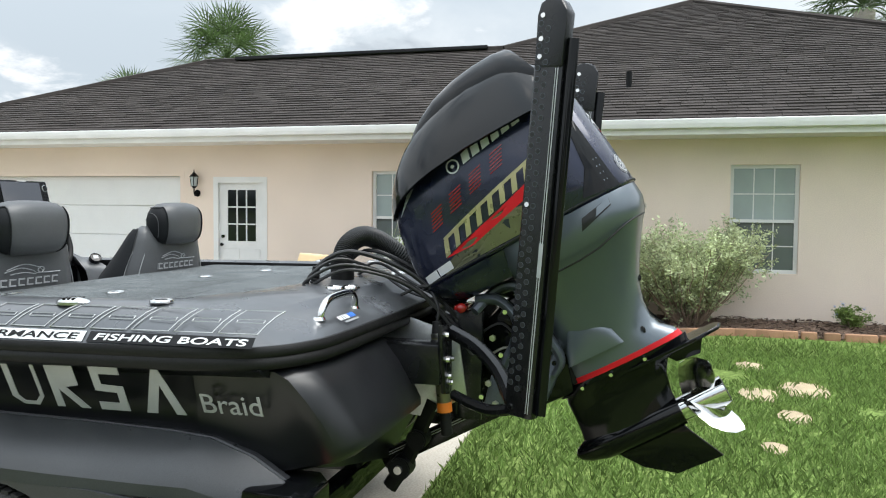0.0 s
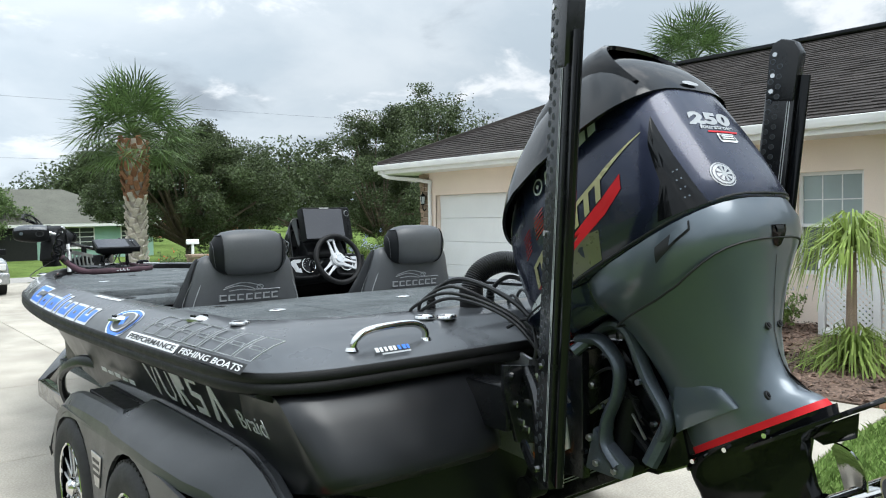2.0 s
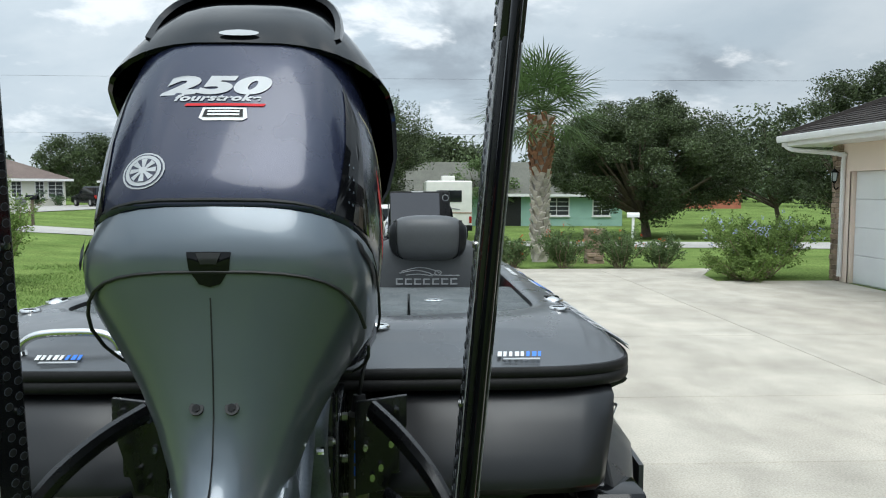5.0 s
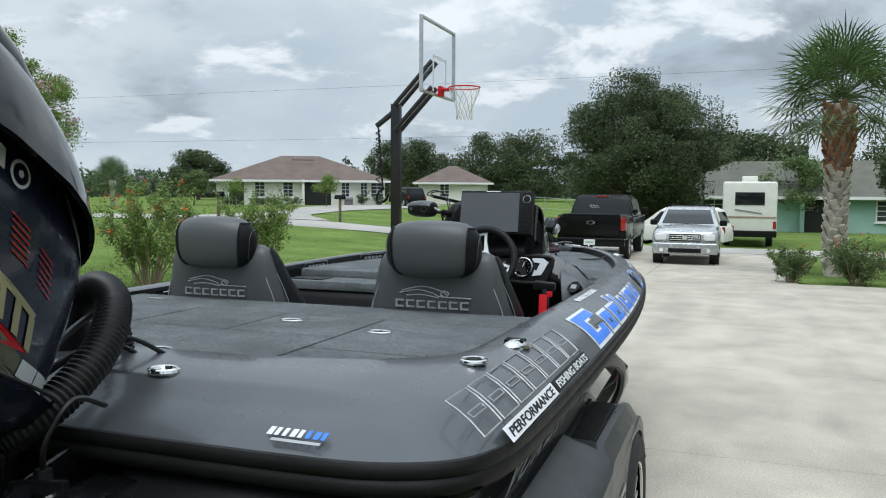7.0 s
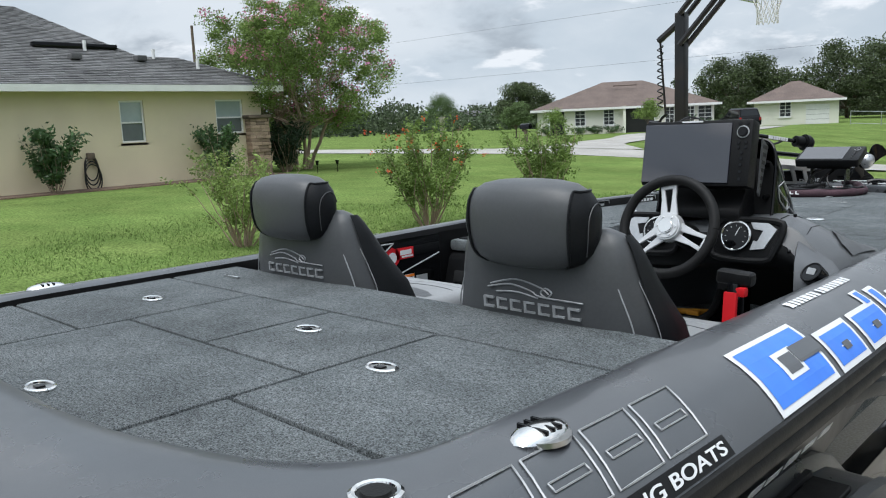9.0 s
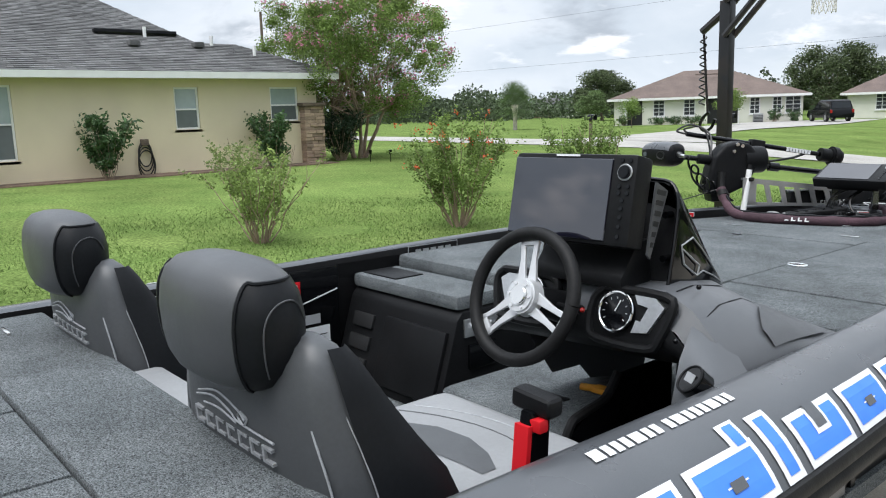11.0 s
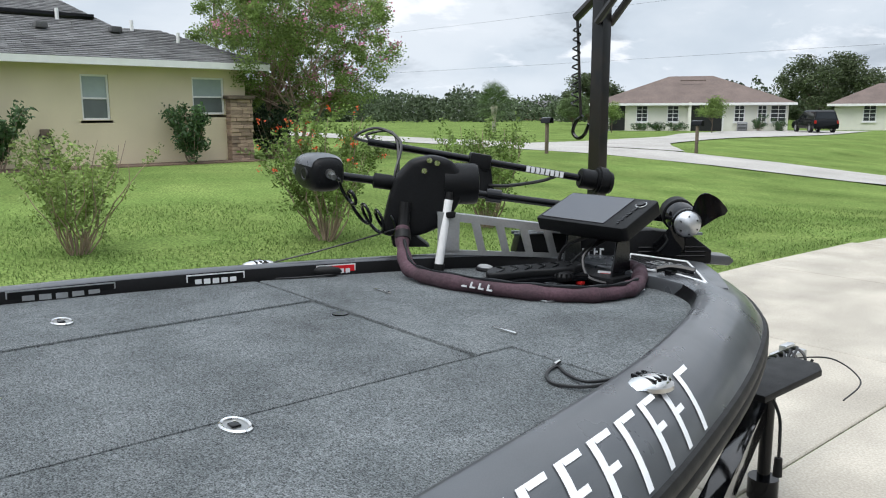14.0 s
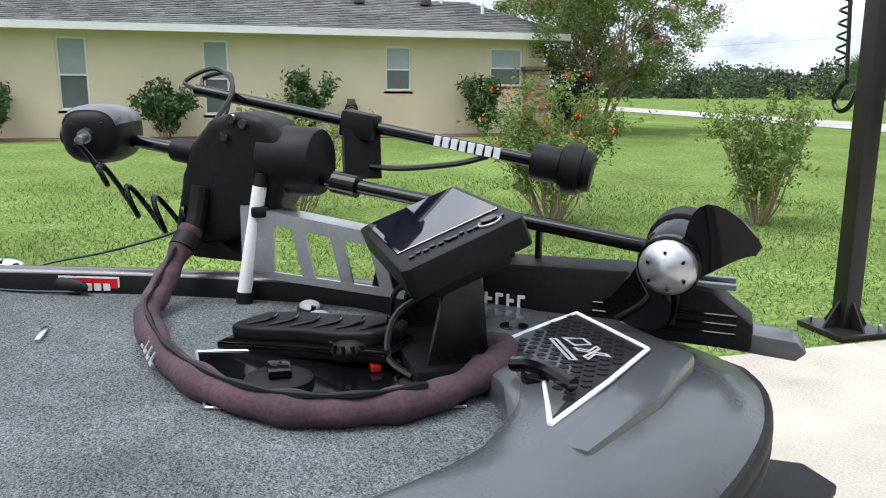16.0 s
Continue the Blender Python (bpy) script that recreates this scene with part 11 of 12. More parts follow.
part("board_frame", join(box(BX - 0.04, BX + 0.01, BY0 - 0.03, BY0, BZ0 - 0.03, BZ1 + 0.03), box(BX - 0.04, BX + 0.01, BY1, BY1 + 0.03, BZ0 - 0.03, BZ1 + 0.03), box(BX - 0.04, BX + 0.01, BY0, BY1, BZ0 - 0.03, BZ0), box(BX - 0.04, BX + 0.01, BY0, BY1, BZ1, BZ1 + 0.03)), M_alu, bbd)
part("board_line", join(box(BX + 0.007, BX + 0.009, 9.33, 9.38, BZ0 + 0.02, BZ0 + 0.55), box(BX + 0.007, BX + 0.009, 9.87, 9.92, BZ0 + 0.02, BZ0 + 0.55), box(BX + 0.007, BX + 0.009, 9.38, 9.87, BZ0 + 0.5, BZ0 + 0.55)), M_white, bbd)
RC = Vector((BX + 0.40, 9.62, 3.24))
part("rim", tube([RC + Vector((0.228 * math.cos(a), 0.228 * math.sin(a), 0)) for a in np.linspace(0, 2 * math.pi, 33)], 0.01, seg=8, n=1), M_red, hoop, "red steel rim")
part("rim_bracket", join(box(BX + 0.01, BX + 0.06, 9.54, 9.70, 3.12, 3.27, 0.01), box(BX + 0.05, BX + 0.19, 9.55, 9.69, 3.20, 3.235, 0.008)), M_red, hoop)
for k in range(12):
    for dk in (1, -1):
        a = k * math.pi / 6
        pts = []
        for t in np.linspace(0, 1, 8):
            r = 0.225 - 0.115 * smooth01(t, 0, 0.75) + 0.01 * t
            b = a + dk * t * math.pi / 2.4
            pts.append(RC + Vector((r * math.cos(b), r * math.sin(b), -0.47 * t)))
        part("net_cord", tube(pts, 0.005, seg=5, n=2), M_net, hoop)

# ---------- vehicles ----------


def rbox(x0, x1, y0, y1, z0, z1, b=0.06, seg=3):
    return box(x0, x1, y0, y1, z0, z1, b, seg)


def car_wheel(parent, x, y, r, w, s, z=0.0):
    wh = part("wheel", cyl((x - w * 0.45, y, z + r), (x + w * 0.45, y, z + r), r * 0.62, seg=20), M_alu, parent)
    rings = []
    for rr, dx in ((0.6, -0.46), (0.9, -0.5), (1.0, -0.42), (1.0, 0.42), (0.9, 0.5), (0.6, 0.46)):
        rings.append([(x + dx * w, y + r * rr * math.cos(a), z + r + r * rr * math.sin(a)) for a in np.linspace(0, 2 * math.pi, 29)[:-1]])
    part("tyre", loft(rings, caps=False), M_tyre, wh, smooth=50)
    part("hub_cap", cyl((x + s * w * 0.45, y, z + r), (x + s * w * 0.52, y, z + r), r * 0.2, seg=12), M_steel, wh)


def pickup(cx, y):
    t = thing("pickup_truck", "black crew-cab pickup truck parked tail first", "truck", (cx, y + 2.8, 0), turn=Matrix.Translation((0, 0, terrain(cx, y + 2.4))))
    b = part("body", join(rbox(cx - 0.99, cx + 0.99, y + 0.06, y + 2.0, 0.62, 1.36, 0.07), rbox(cx - 0.99, cx + 0.99, y + 1.95, y + 5.6, 0.55, 1.28, 0.09)), M_truck, t, smooth=50)
    part("cab", loft([[(cx + hw * sx, yy, z) for sx, yy in ((-1, y0), (1, y0), (1, y1), (-1, y1))] for z, hw, y0, y1 in ((1.24, 0.97, y + 1.95, y + 4.4), (1.32, 0.965, y + 1.97, y + 4.35), (1.60, 0.90, y + 2.08, y + 4.0), (1.86, 0.81, y + 2.20, y + 3.65), (1.915, 0.76, y + 2.28, y + 3.55), (1.93, 0.66, y + 2.4, y + 3.45))]), M_truck, t, smooth=20)
    part("rear_window", loft([[(cx + hw * sx, yy, z) for sx, yy in ((-1, y0 - 0.01), (1, y0 - 0.01), (1, y0 + 0.02), (-1, y0 + 0.02))] for z, hw, y0 in ((1.33, 0.90, y + 1.972), (1.60, 0.845, y + 2.072), (1.83, 0.765, y + 2.178))]), M_carglass, t)
    for s in (-1, 1):
        part("side_window", loft([[(cx + s * (hw + d), yy, z) for yy, d in ((y + 2.3, 0), (y + 4.05, 0), (y + 4.05, 0.012), (y + 2.3, 0.012))] for z, hw in ((1.36, 0.965), (1.60, 0.91), (1.80, 0.84))]), M_carglass, t)
        part("tail_light", rbox(cx + s * 0.92 - 0.075, cx + s * 0.92 + 0.075, y + 0.02, y + 0.2, 0.92, 1.30, 0.02), M_redlens, t, "red tail light")
        part("mirror", rbox(cx + s * 1.13 - 0.11, cx + s * 1.13 + 0.11, y + 3.9, y + 4.0, 1.3, 1.52, 0.03), M_plastic, t)
        for yy in (y + 1.15, y + 4.75):
            car_wheel(t, cx + s * 0.86, yy, 0.40, 0.28, s)
        part("exhaust", cyl((cx + s * 0.55, y + 0.1, 0.5), (cx + s * 0.55, y - 0.02, 0.5), 0.04), M_chrome, t) if s == 1 else None
    tg = part("tailgate", rbox(cx - 0.83, cx + 0.83, y, y + 0.1, 0.76, 1.36, 0.03), M_truck, t)
    part("tailgate_edge", rbox(cx - 0.83, cx + 0.83, y - 0.02, y + 0.1, 1.345, 1.39, 0.015), M_plastic, tg)
    part("tailgate_crease", rbox(cx - 0.80, cx + 0.80, y - 0.006, y + 0.01, 0.98, 1.0, 0.003), M_truck, tg)
    part("oval_badge", xf(cyl((0, 0, 0), (0, -0.012, 0), 0.1, seg=24), Matrix.Translation((cx, y, 1.14)) @ Matrix.Diagonal((1.15, 1, 0.5, 1))), M_silver, tg)
    part("badge_field", xf(cyl((0, 0, 0), (0, -0.016, 0), 0.085, seg=24), Matrix.Translation((cx, y, 1.14)) @ Matrix.Diagonal((1.15, 1, 0.5, 1))), M_gloss, tg)
    bp = part("bumper", rbox(cx - 0.98, cx + 0.98, y - 0.16, y + 0.1, 0.46, 0.70, 0.04), M_truck, t)
    part("number_plate", rbox(cx - 0.16, cx + 0.16, y - 0.175, y - 0.16, 0.50, 0.66, 0.005), M_white, bp)
    part("plate_bar", box(cx - 0.11, cx + 0.11, y - 0.179, y - 0.175, 0.56, 0.61), M_stucco_g, bp)
    part("hitch", join(box(cx - 0.035, cx + 0.035, y - 0.3, y, 0.36, 0.43, 0.01), ball((cx, y - 0.28, 0.48), 0.03)), M_chrome, t)
    part("brake_lamp", rbox(cx - 0.2, cx + 0.2, y + 2.18, y + 2.28, 1.865, 1.905, 0.01), M_redlens, t)
    part("roof_ridge", rbox(cx - 0.62, cx + 0.62, y + 2.42, y + 3.4, 1.92, 1.945, 0.01), M_truck, t)
    part("window_sticker", join(*[box(cx - 0.36 + k * 0.05, cx - 0.32 + k * 0.05, y + 2.02, y + 2.035, 1.585 - 0.06 * (k % 2), 1.62 - 0.06 * (k % 2)) for k in range(6)]), M_white, t)
    return t


pickup(-2.05, 21.3)


def suv(cx, y):
    t = thing("silver_suv", "silver sport utility vehicle parked facing the house", "car", (cx, y + 2.3, 0), turn=Matrix.Translation((0, 0, terrain(cx, y + 2.3))))
    W = 0.86
    part("body", loft([[(cx + W * a * k, yy, z) for a, z in ((-1, 0.40), (-1.02, 0.75), (-0.97, zt - 0.06), (-0.86, zt), (0, zt + 0.03), (0.86, zt), (0.97, zt - 0.06), (1.02, 0.75), (1, 0.40))] for yy, k, zt in ((y, 0.90, 0.93), (y + 0.06, 0.96, 0.97), (y + 0.4, 1.0, 1.02), (y + 1.25, 1.0, 1.08), (y + 1.5, 1.0, 1.10), (y + 4.6, 1.0, 1.10), (y + 4.7, 0.95, 1.0))]), M_suv, t, smooth=50)
    part("cabin", loft([[(cx + hw * sx, yy, z) for sx, yy in ((-1, y0), (-0.9, y0 - 0.05), (0.9, y0 - 0.05), (1, y0), (1, y1), (-1, y1))] for z, hw, y0, y1 in ((1.06, 0.82, y + 1.35, y + 4.6), (1.12, 0.81, y + 1.42, y + 4.58), (1.52, 0.66, y + 2.1, y + 4.45), (1.58, 0.60, y + 2.3, y + 4.35))]), M_suv, t, smooth=20)
    part("windscreen", loft([[(cx + hw * sx, yy, z) for sx, yy in ((-1, y0 - 0.062), (1, y0 - 0.062), (1, y0), (-1, y0))] for z, hw, y0 in ((1.13, 0.70, y + 1.43), (1.50, 0.58, y + 2.06))]), M_carglass, t)
    part("roof_rack", join(*[box(cx + s * 0.55 - 0.02, cx + s * 0.55 + 0.02, y + 2.4, y + 4.2, 1.58, 1.64, 0.008) for s in (-1, 1)], box(cx - 0.55, cx + 0.55, y + 2.5, y + 2.55, 1.61, 1.64)), M_plastic, t)
    part("grille", rbox(cx - 0.40, cx + 0.40, y - 0.03, y + 0.06, 0.70, 0.90, 0.03), M_plastic, t)
    for k in range(3):
        part("grille_bar", rbox(cx - 0.38, cx + 0.38, y - 0.045, y - 0.02, 0.735 + k * 0.055, 0.755 + k * 0.055, 0.006), M_chrome, t)
    part("emblem", xf(cyl((0, 0, 0), (0, -0.012, 0), 0.06, seg=20), Matrix.Translation((cx, y - 0.04, 0.805)) @ Matrix.Diagonal((1.2, 1, 0.8, 1))), M_chrome, t)
    bp = part("bumper", rbox(cx - 0.84, cx + 0.84, y - 0.10, y + 0.15, 0.36, 0.66, 0.06), M_suv, t)
    part("intake", rbox(cx - 0.42, cx + 0.42, y - 0.11, y - 0.05, 0.40, 0.52, 0.02), M_plastic, bp)
    for s in (-1, 1):
        part("headlight", xf(rbox(-0.17, 0.17, -0.05, 0.05, -0.085, 0.085, 0.035), Matrix.Translation((cx + s * 0.60, y + 0.02, 0.81)) @ Matrix.Rotation(radians(-14 * s), 4, "Z")), M_trim, t, "clear headlight")
        part("fog_lamp", cyl((cx + s * 0.60, y - 0.08, 0.47), (cx + s * 0.60, y - 0.11, 0.47), 0.05), M_trim, bp)
        part("mirror", rbox(cx + s * 0.95 - 0.1, cx + s * 0.95 + 0.1, y + 1.6, y + 1.7, 1.06, 1.22, 0.03), M_plastic, t)
        part("side_window", loft([[(cx + s * (hw + d), yy, z) for yy, d in ((y + 2.0, 0), (y + 4.3, 0), (y + 4.3, 0.012), (y + 2.0, 0.012))] for z, hw in ((1.15, 0.79), (1.48, 0.67))]), M_carglass, t)
        for yy in (y + 0.85, y + 3.65):
            car_wheel(t, cx + s * 0.745, yy, 0.36, 0.25, s)
    return t


suv(0.62, 20.3)


def far_car(name, label, cx, cy, L, W, Hh, paint, turn, z0=0.0, low_=0.55):
    m = Matrix.Translation((cx, cy, z0)) @ Matrix.Rotation(radians(turn), 4, "Z")
    t = thing(name, label, "car", (0, 0, 0), turn=m)
    part("body", loft([[(W / 2 * a, yy, z) for a, z in ((-0.95, 0.3), (-1, 0.6), (-0.96, zt - 0.05), (-0.85, zt), (0.85, zt), (0.96, zt - 0.05), (1, 0.6), (0.95, 0.3))] for yy, zt in ((-L / 2, Hh * 0.5), (-L / 2 + 0.1, Hh * 0.58), (L / 2 - 1.0, Hh * 0.58), (L / 2 - 0.1, Hh * 0.5), (L / 2, Hh * 0.42))]), paint, t, smooth=50)
    part("cabin", loft([[(W / 2 * k * sx, yy, z) for sx, yy in ((-1, y0), (1, y0), (1, y1), (-1, y1))] for z, k, y0, y1 in ((Hh * 0.57, 0.92, -L / 2 + 0.1, L / 2 - 1.1), (Hh * 0.93, 0.78, -L / 2 + 0.35, L / 2 - 1.9), (Hh, 0.68, -L / 2 + 0.6, L / 2 - 2.1))]), paint, t, smooth=20)
    part("rear_window", loft([[(W / 2 * k * sx, yy, z) for sx, yy in ((-1, y0 - 0.02), (1, y0 - 0.02), (1, y0 + 0.05), (-1, y0 + 0.05))] for z, k, y0 in ((Hh * 0.62, 0.8, -L / 2 + 0.14), (Hh * 0.9, 0.68, -L / 2 + 0.33))]), M_carglass, t)
    for s in (-1, 1):
        part("side_window", loft([[(s * (W / 2 * k + d), yy, z) for yy, d in ((y0, 0), (y1, 0), (y1, 0.015), (y0, 0.015))] for z, k, y0, y1 in ((Hh * 0.61, 0.91, -L / 2 + 0.35, L / 2 - 1.5), (Hh * 0.9, 0.80, -L / 2 + 0.5, L / 2 - 1.95))]), M_carglass, t)
        part("tail_light", box(s * W * 0.44 - 0.08, s * W * 0.44 + 0.08, -L / 2 - 0.02, -L / 2 + 0.1, Hh * 0.4, Hh * 0.55, 0.02), M_redlens, t)
        for yy in (-L * 0.31, L * 0.31):
            car_wheel(t, s * (W / 2 - 0.1), yy, 0.34, 0.22, s)
    return t


far_car("white_minivan", "white minivan parked on the far side of the road", -0.5, 33.9, 4.6, 1.85, 1.7, M_rv, 78, terrain(-0.5, 33.9))
far_car("dark_suv", "dark utility vehicle by the pale garage house", -26.1, 65.3, 4.6, 1.85, 1.7, M_truck, 45, terrain(-26.1, 65.3) + 0.02)
rv = thing("motorhome", "cream motorhome seen from its rear across the road", "motorhome", (2.65, 42, terrain(2.65, 40)))
rz = terrain(2.65, 40)
part("body", rbox(1.45, 3.85, 38, 46, rz + 0.75, rz + 3.15, 0.12), M_rv, rv, "cream fibreglass body")
part("rear_window", rbox(2.0, 3.3, 37.97, 38.02, rz + 2.05, rz + 2.65, 0.02), M_carglass, rv)
part("bumper", rbox(1.45, 3.85, 37.9, 38.1, rz + 0.55, rz + 0.85, 0.05), M_plastic, rv)
part("stripe", rbox(1.47, 3.83, 37.975, 38.01, rz + 1.45, rz + 1.52, 0.005), M_bark_l, rv)
part("stripe", xf(rbox(-0.6, 0.6, -0.02, 0.01, -0.03, 0.03, 0.005), Matrix.Translation((2.6, 37.99, rz + 1.75)) @ Matrix.Rotation(radians(9), 4, "Y")), M_vinyl_g, rv)
part("roof_unit", rbox(2.3, 3.0, 39, 40, rz + 3.12, rz + 3.42, 0.06), M_rv, rv)
for s in (1.55, 3.75):
    part("tail_light", rbox(s - 0.07, s + 0.07, 37.97, 38.02, rz + 0.95, rz + 1.3, 0.02), M_redlens, rv)
    car_wheel(rv, s + (0.12 if s < 2 else -0.12), 40.2, 0.42, 0.3, -1 if s < 2 else 1, rz)

# ---------- patio, fence and small things outdoors ----------
CH = Matrix.Translation((5.82, 3.14, 0.0)) @ Matrix.Rotation(math.atan2(-0.49, 0.875), 4, "Z")
sofa = thing("garden_loveseat", "sage wire-mesh garden loveseat with pale yellow cushions", "garden sofa", (0, 0, 0), turn=CH)
WD = 1.12


def wire_panel(u0, u1, z0, z1, v, name="mesh_panel"):
    bm = bmesh.new()
    n = max(6, int((u1 - u0) / 0.024))
    for i in range(n + 1):
        x = u0 + (u1 - u0) * i / n
        add(bm, box(x - 0.002, x + 0.002, v - 0.002, v + 0.002, z0, z1))
    k = max(6, int((z1 - z0) / 0.024))
    for i in range(k + 1):
        z = z0 + (z1 - z0) * i / k
        add(bm, box(u0, u1, v + 0.002, v + 0.005, z - 0.002, z + 0.002))
    return part(name, bm, M_wire, sofa, "wire mesh side", smooth=0, kind="stuff")


for v in (0.0, WD):
    part("arm_frame", tube([(0.0, v, 0.0), (0.0, v, 0.56), (0.04, v, 0.61), (0.56, v, 0.61), (0.60, v, 0.56), (0.59, v, 0.0)], 0.013, seg=8, n=3), M_wire, sofa)
    part("arm_rest", tube([(0.0, v - 0.02, 0.60), (0.3, v - 0.06, 0.63), (0.58, v - 0.04, 0.62), (0.62, v + 0.02, 0.60)], 0.012, seg=8, n=5), M_wire, sofa)
    part("rail", tube([(0.0, v, 0.06), (0.59, v, 0.06)], 0.009, seg=6, n=1), M_wire, sofa)
    wire_panel(0.01, 0.585, 0.07, 0.60, v)
    part("ottoman_frame", tube([(-0.42, v + 0.02, 0.0), (-0.42, v + 0.02, 0.30), (-0.38, v + 0.02, 0.34), (-0.06, v + 0.02, 0.34), (-0.03, v + 0.02, 0.30), (-0.03, v + 0.02, 0.0)], 0.011, seg=8, n=3), M_wire, sofa)
    part("ottoman_rail", tube([(-0.42, v + 0.02, 0.03), (-0.03, v + 0.02, 0.03)], 0.008, seg=6, n=1), M_wire, sofa)
    wire_panel(-0.41, -0.04, 0.09, 0.33, v + 0.02)
part("seat_frame", join(tube([(-0.42, 0.02, 0.34), (-0.42, WD - 0.02, 0.34)], 0.011, seg=6, n=1), tube([(-0.03, 0.02, 0.34), (-0.03, WD - 0.02, 0.34)], 0.011, seg=6, n=1), tube([(0.56, 0.0, 0.33), (0.56, WD, 0.33)], 0.011, seg=6, n=1)), M_wire, sofa)
part("back_frame", tube([(0.50, 0.04, 0.34), (0.68, 0.04, 0.84), (0.70, 0.5, 0.86), (0.68, WD - 0.04, 0.84), (0.50, WD - 0.04, 0.34)], 0.012, seg=8, n=4), M_wire, sofa)
for v0, v1 in ((0.03, 0.55), (0.57, 1.09)):
    part("seat_cushion", xf(rbox(-0.30, 0.30, v0, v1, -0.06, 0.06, 0.035), Matrix.Translation((0.26, 0, 0.405))), M_cushion, sofa, "pale yellow cushion", smooth=60)
    part("seat_cushion", rbox(-0.47, -0.03, v0 - 0.01, v1 + 0.01, 0.345, 0.455, 0.035), M_cushion, sofa, smooth=60)
    part("back_cushion", xf(rbox(-0.065, 0.065, v0, v1, 0.0, 0.52, 0.04), Matrix.Translation((0.46, 0, 0.43)) @ Matrix.Rotation(radians(20), 4, "Y")), M_cushion, sofa, smooth=60)
tb = thing("patio_table", "round black patio table on splayed legs", "table", (7.55, 5.2, 0.0))
part("tabletop", lathe((7.55, 5.2, 0.53), (0, 0, 1), ((0, 0.34), (0.005, 0.355), (0.025, 0.355), (0.03, 0.345)), 30), M_gloss, tb)
for k in range(4):
    a = k * math.pi / 2 + 0.5
    part("leg", tube([(7.55 + 0.08 * math.cos(a), 5.2 + 0.08 * math.sin(a), 0.53), (7.55 + 0.1 * math.cos(a), 5.2 + 0.1 * math.sin(a), 0.3), (7.55 + 0.26 * math.cos(a), 5.2 + 0.26 * math.sin(a), 0.0)], 0.016, seg=8, n=4), M_gloss, tb)
part("shelf_ring", tube([(7.55 + 0.12 * math.cos(a), 5.2 + 0.12 * math.sin(a), 0.28) for a in np.linspace(0, 2 * math.pi, 17)], 0.01, seg=6, n=1), M_gloss, tb)
solo("table_ornament", join(box(7.45, 7.66, 5.1, 5.14, 0.56, 0.575, 0.005), cyl((7.5, 5.12, 0.57), (7.5, 5.12, 0.63), 0.012), box(7.45, 7.62, 5.105, 5.135, 0.63, 0.65, 0.006)), M_gloss, "small dark metal ornament on the table", "ornament", base=(7.5, 5.12, 0.56))
pot = thing("clay_planter", "square-shouldered clay pot with a grassy plant", "plant pot", (7.45, 5.85, 0.0))
part("pot", lathe((7.45, 5.85, 0.0), (0, 0, 1), ((0, 0.13), (0.02, 0.15), (0.26, 0.185), (0.28, 0.20), (0.33, 0.20), (0.335, 0.17), (0.30, 0.16)), 26), M_terracotta, pot, smooth=40)
V = []
for i in range(150):
    a, e = rng.uniform(0, 6.28), rng.uniform(0.5, 1.5)
    d = Vector((math.cos(a) * math.cos(e), math.sin(a) * math.cos(e), math.sin(e)))
    w = Vector((-math.sin(a), math.cos(a), 0)) * 0.006
    p0 = Vector((0.1 * math.cos(a), 0.1 * math.sin(a), 0.30))
    p1 = p0 + d * 0.22
    V.append([p0 - w, p0 + w, p1 + w * 0.6, p1 - w * 0.6])
    p2 = p1 + Vector((d.x, d.y, -0.3)) * 0.14
    V.append([p1 - w * 0.6, p1 + w * 0.6, p2, p2])
o = new("plant", quads("plant", np.array([[list(v) for v in q] for q in V]), M_leaf_s))
o.parent = pot
# lattice fence
lf = thing("lattice_fence", "white lattice fence panels with arched tops", "fence", (7.9, 0.9, 0.0))
fy = (-0.08, 0.94, 1.96, 2.64)
for y in fy:
    part("post", join(box(7.86, 7.94, y - 0.04, y + 0.04, 0.0, 1.12, 0.006), box(7.85, 7.95, y - 0.05, y + 0.05, 1.12, 1.145, 0.006)), M_trim, lf)
for y0, y1 in zip(fy, fy[1:]):
    a0, a1 = y0 + 0.045, y1 - 0.045
    arc = [(a0 + (a1 - a0) * t, 1.02 + 0.10 * math.sin(math.pi * t) ** 1.2) for t in np.linspace(0, 1, 15)]
    part("top_rail", loft([[(7.88 + dx, y, z + dz) for dx, dz in ((0, -0.035), (0.04, -0.035), (0.04, 0.035), (0, 0.035))] for y, z in arc]), M_trim, lf, smooth=50)
    part("bottom_rail", box(7.88, 7.92, a0, a1, 0.02, 0.09, 0.004), M_trim, lf)
    lat = bmesh.new()
    for sgn, xo in ((1, 7.893), (-1, 7.902)):
        for k in np.arange(-1.2, 2.3, 0.078):
            c0_, c1_ = k, k + sgn * 1.1
            pts = []
            for t in np.linspace(0, 1, 56):
                y, z = a0 + c0_ + (c1_ - c0_) * t, 0.06 + 1.08 * t
                tt = (y - a0) / (a1 - a0)
                if 0 <= tt <= 1 and z < 1.02 + 0.10 * math.sin(math.pi * tt) ** 1.2:
                    pts.append((y, z))
            if len(pts) > 2:
                (ya, za), (yb, zb) = pts[0], pts[-1]
                L = math.hypot(yb - ya, zb - za)
                add(lat, xf(box(-0.004, 0.004, -0.016, 0.016, 0, L), Matrix.Translation((xo, ya, za)) @ Matrix.Rotation(math.atan2(-(yb - ya), zb - za), 4, "X")))
    part("lattice", lat, M_trim, lf, smooth=0, kind="stuff")
# mailboxes, pillar, utility pole and wires


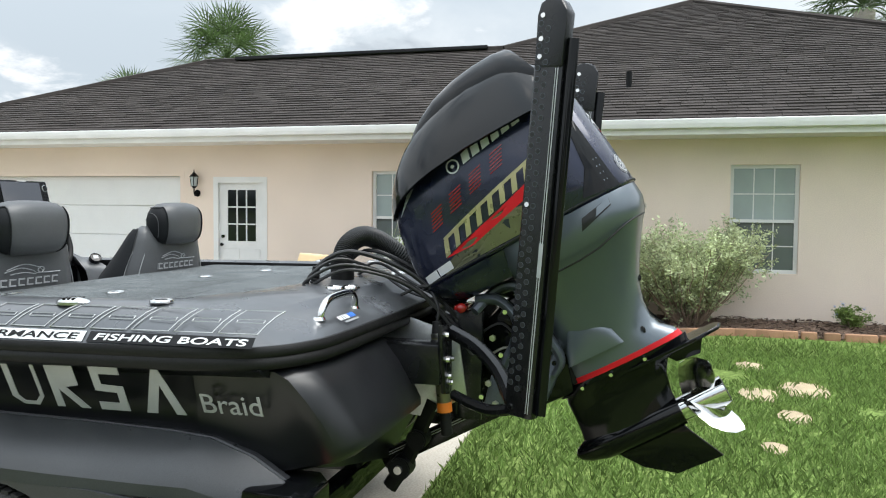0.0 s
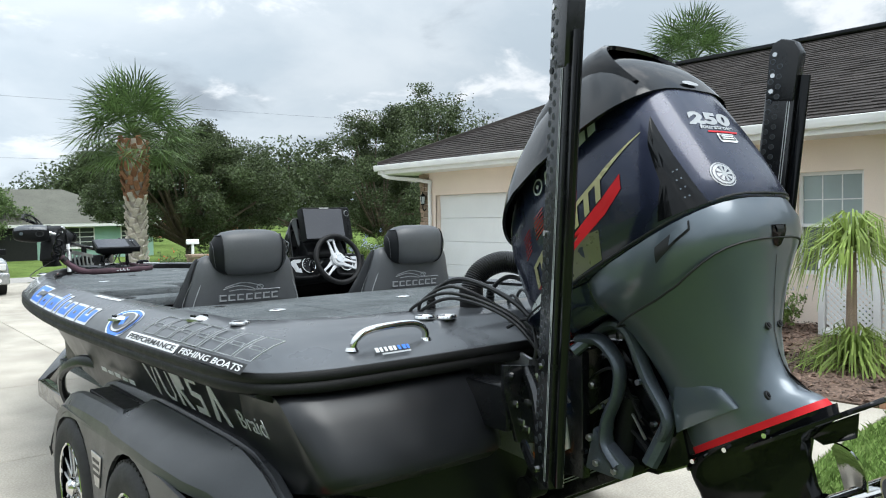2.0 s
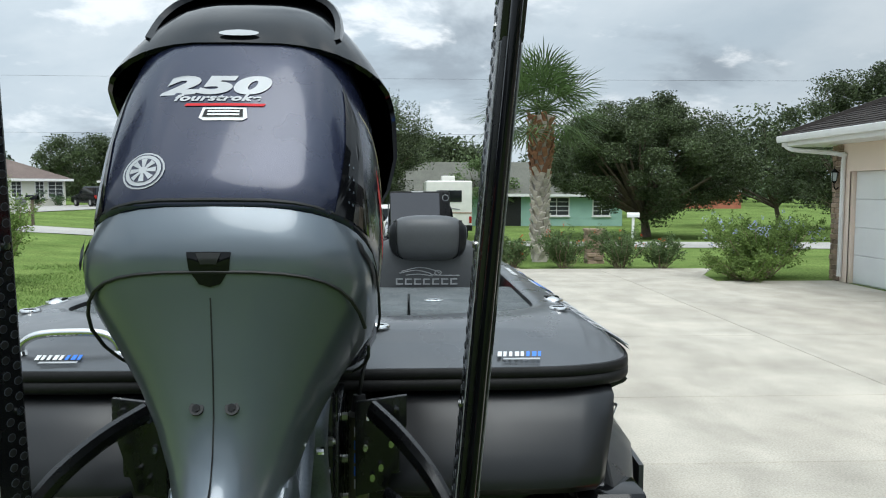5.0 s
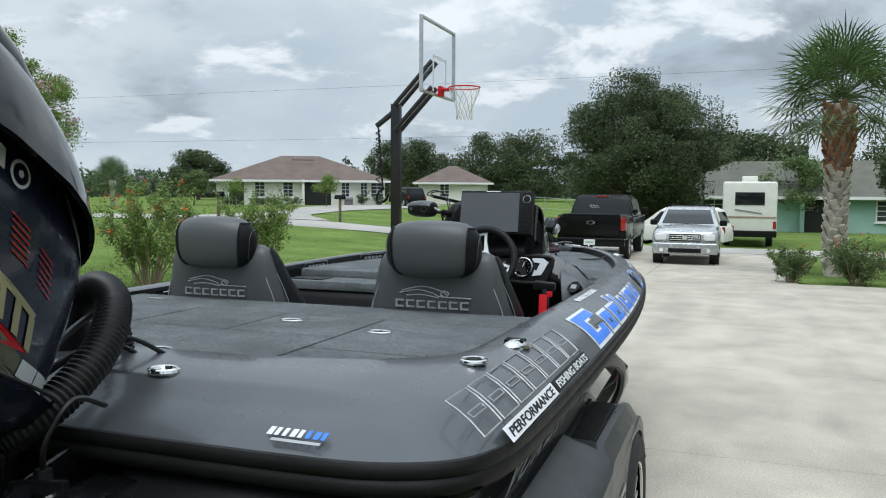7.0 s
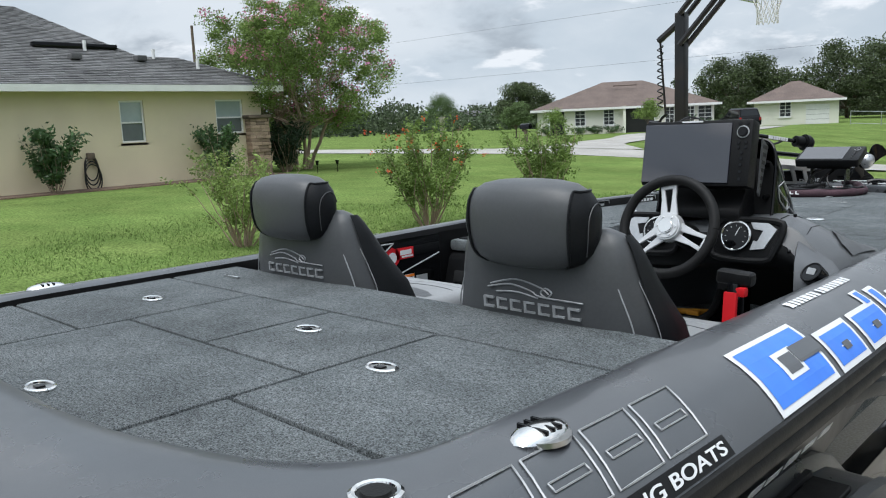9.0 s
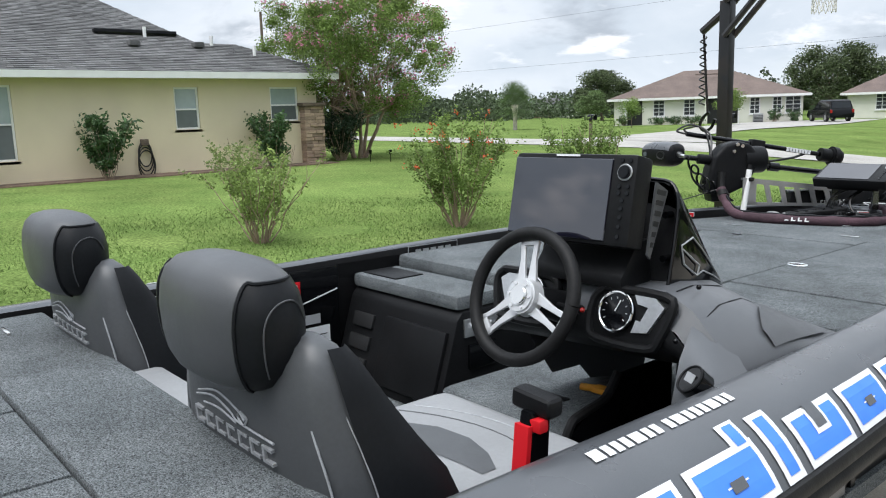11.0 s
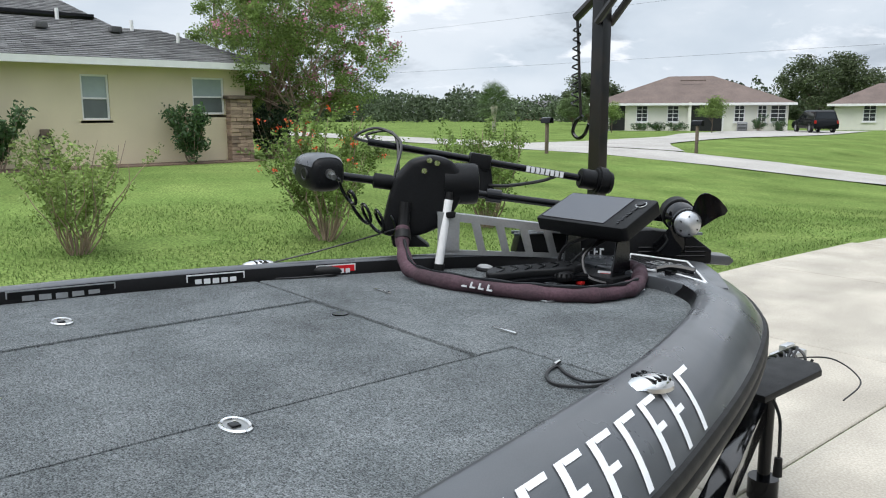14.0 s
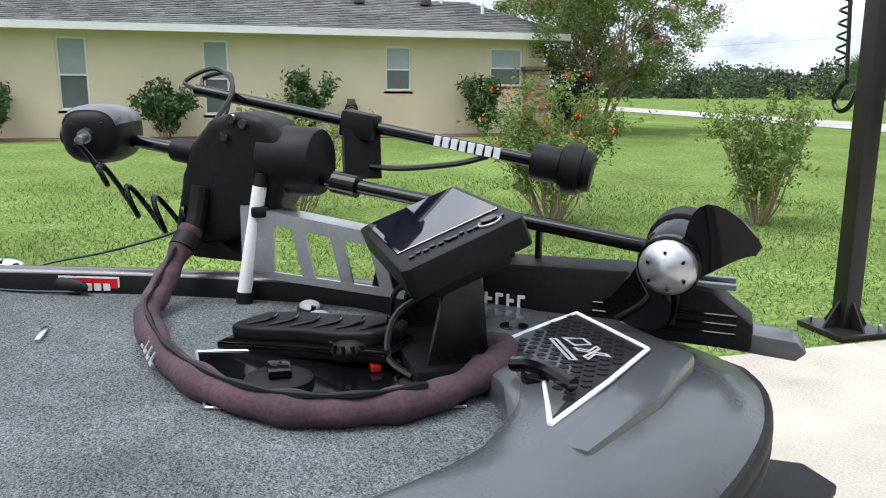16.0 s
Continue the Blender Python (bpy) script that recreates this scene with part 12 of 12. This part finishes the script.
def mailbox(x, y, dark=True, h=1.05):
    z = terrain(x, y)
    t = thing("mailbox", "dark mailbox on a wooden post by the road" if dark else "white mailbox on a post by the road", "mailbox", (x, y, z), "mailboxes by the road")
    part("post", box(x - 0.05, x + 0.05, y - 0.05, y + 0.05, z - 0.1, z + h, 0.008), M_bark if dark else M_trim, t)
    part("box", prism([(-0.09, 0), (0.09, 0), (0.09, 0.12), (0.06, 0.19), (0, 0.21), (-0.06, 0.19), (-0.09, 0.12)], "y", -0.26, 0.26, 0.006, 1), M_gloss if dark else M_trim, t).matrix_basis = Matrix.Translation((0, 0, h)) @ Matrix.Rotation(radians(80), 4, "Z") @ Matrix.Translation((0, 0, 0)) @ Matrix.Translation(Vector((x, y, z)))
    return t


for x, y, dk in ((10.2, 30.8, False), (-17.1, 24.4, True), (-15.2, 31.0, True)):
    mailbox(x, y, dk)
sp_ = thing("stone_post", "stacked stone gate post at the edge of the lawn", "stone pillar", (5.2, 17.2, 0.0), turn=Matrix.Translation((0, 0, terrain(5.2, 17.2))))
for i in range(9):
    z0 = -0.02 + i * 0.092
    for k in range(4):
        a = radians(90 * k)
        m = Matrix.Translation((5.2, 17.2, z0)) @ Matrix.Rotation(a, 4, "Z")
        sp_w = random.uniform(-0.06, 0.06)
        for u0, u1 in ((-0.2, sp_w), (sp_w, 0.2)):
            part("stone", xf(box(0.10, 0.20 + random.uniform(0, 0.03), u0 + 0.004, u1 - 0.004, 0.003, 0.089, 0.008, 1), m), M_stone, sp_)
part("cap", box(4.96, 5.44, 16.96, 17.44, 0.80, 0.87, 0.015), M_stone, sp_)
up_ = thing("utility_pole", "weathered wooden utility pole behind the roof", "utility pole", (-33, 19.5, 0.4))
part("pole", tube([(-33, 19.5, 0.3), (-33, 19.5, 3.5), (-33, 19.5, 6.9)], lambda t: 0.09 - 0.03 * t, seg=10, n=3), M_bark, up_)
for k, (p, q, r) in enumerate((((-90, 43.5, 8.8), (60, 46, 8.9), 0.006), ((-90, 44, 5.6), (60, 46.5, 5.6), 0.006))):
    pts = [Vector(p).lerp(Vector(q), t) - Vector((0, 0, 0.5 * 4 * t * (1 - t))) for t in np.linspace(0, 1, 30)]
    solo("power_line", tube(pts, r, seg=5, n=1), M_hose, "thin dark overhead power line", "power line", group="power lines over the road", kind="structure")
for x, y, h_ in ((-90, 43.7, 9.0), (60, 46.2, 9.1)):
    t = thing("utility_pole", "tall wooden utility pole carrying wires", "utility pole", (x, y, 0))
    part("pole", tube([(x, y, terrain(x, y) - 0.2), (x, y, 4), (x, y, h_)], lambda q: 0.16 - 0.05 * q, seg=10, n=3), M_bark, t)
# chain-link fence over the road
cf = thing("chain_link_fence", "grey chain-link fence behind the far lawn", "fence", (-9, 72, -0.3))
for k in range(10):
    x = -19.4 + k * 2.35
    part("post", cyl((x, 72, terrain(x, 72) - 0.1), (x, 72, terrain(x, 72) + 1.15), 0.035, seg=8), M_alu, cf)
for dz in (0.12, 1.12):
    part("rail", cyl((-19.4, 72, terrain(-19.4, 72) + dz), (1.6, 72, terrain(1.6, 72) + dz), 0.022, seg=6), M_alu, cf)
for k in range(2):
    x, y = NX + 1.6 + 0.5 * k, 15.0 + 0.4 * k
    t = thing("solar_light", "small black solar path light in the grass", "path light", (x, y, 0.4), "path lights by the neighbour's house")
    part("stake", cyl((x, y, terrain(x, y) - 0.05), (x, y, terrain(x, y) + 0.28), 0.012, seg=8), M_gloss, t)
    part("lamp", cyl((x, y, terrain(x, y) + 0.22), (x, y, terrain(x, y) + 0.36), 0.035, 0.06, seg=10), M_gloss, t)
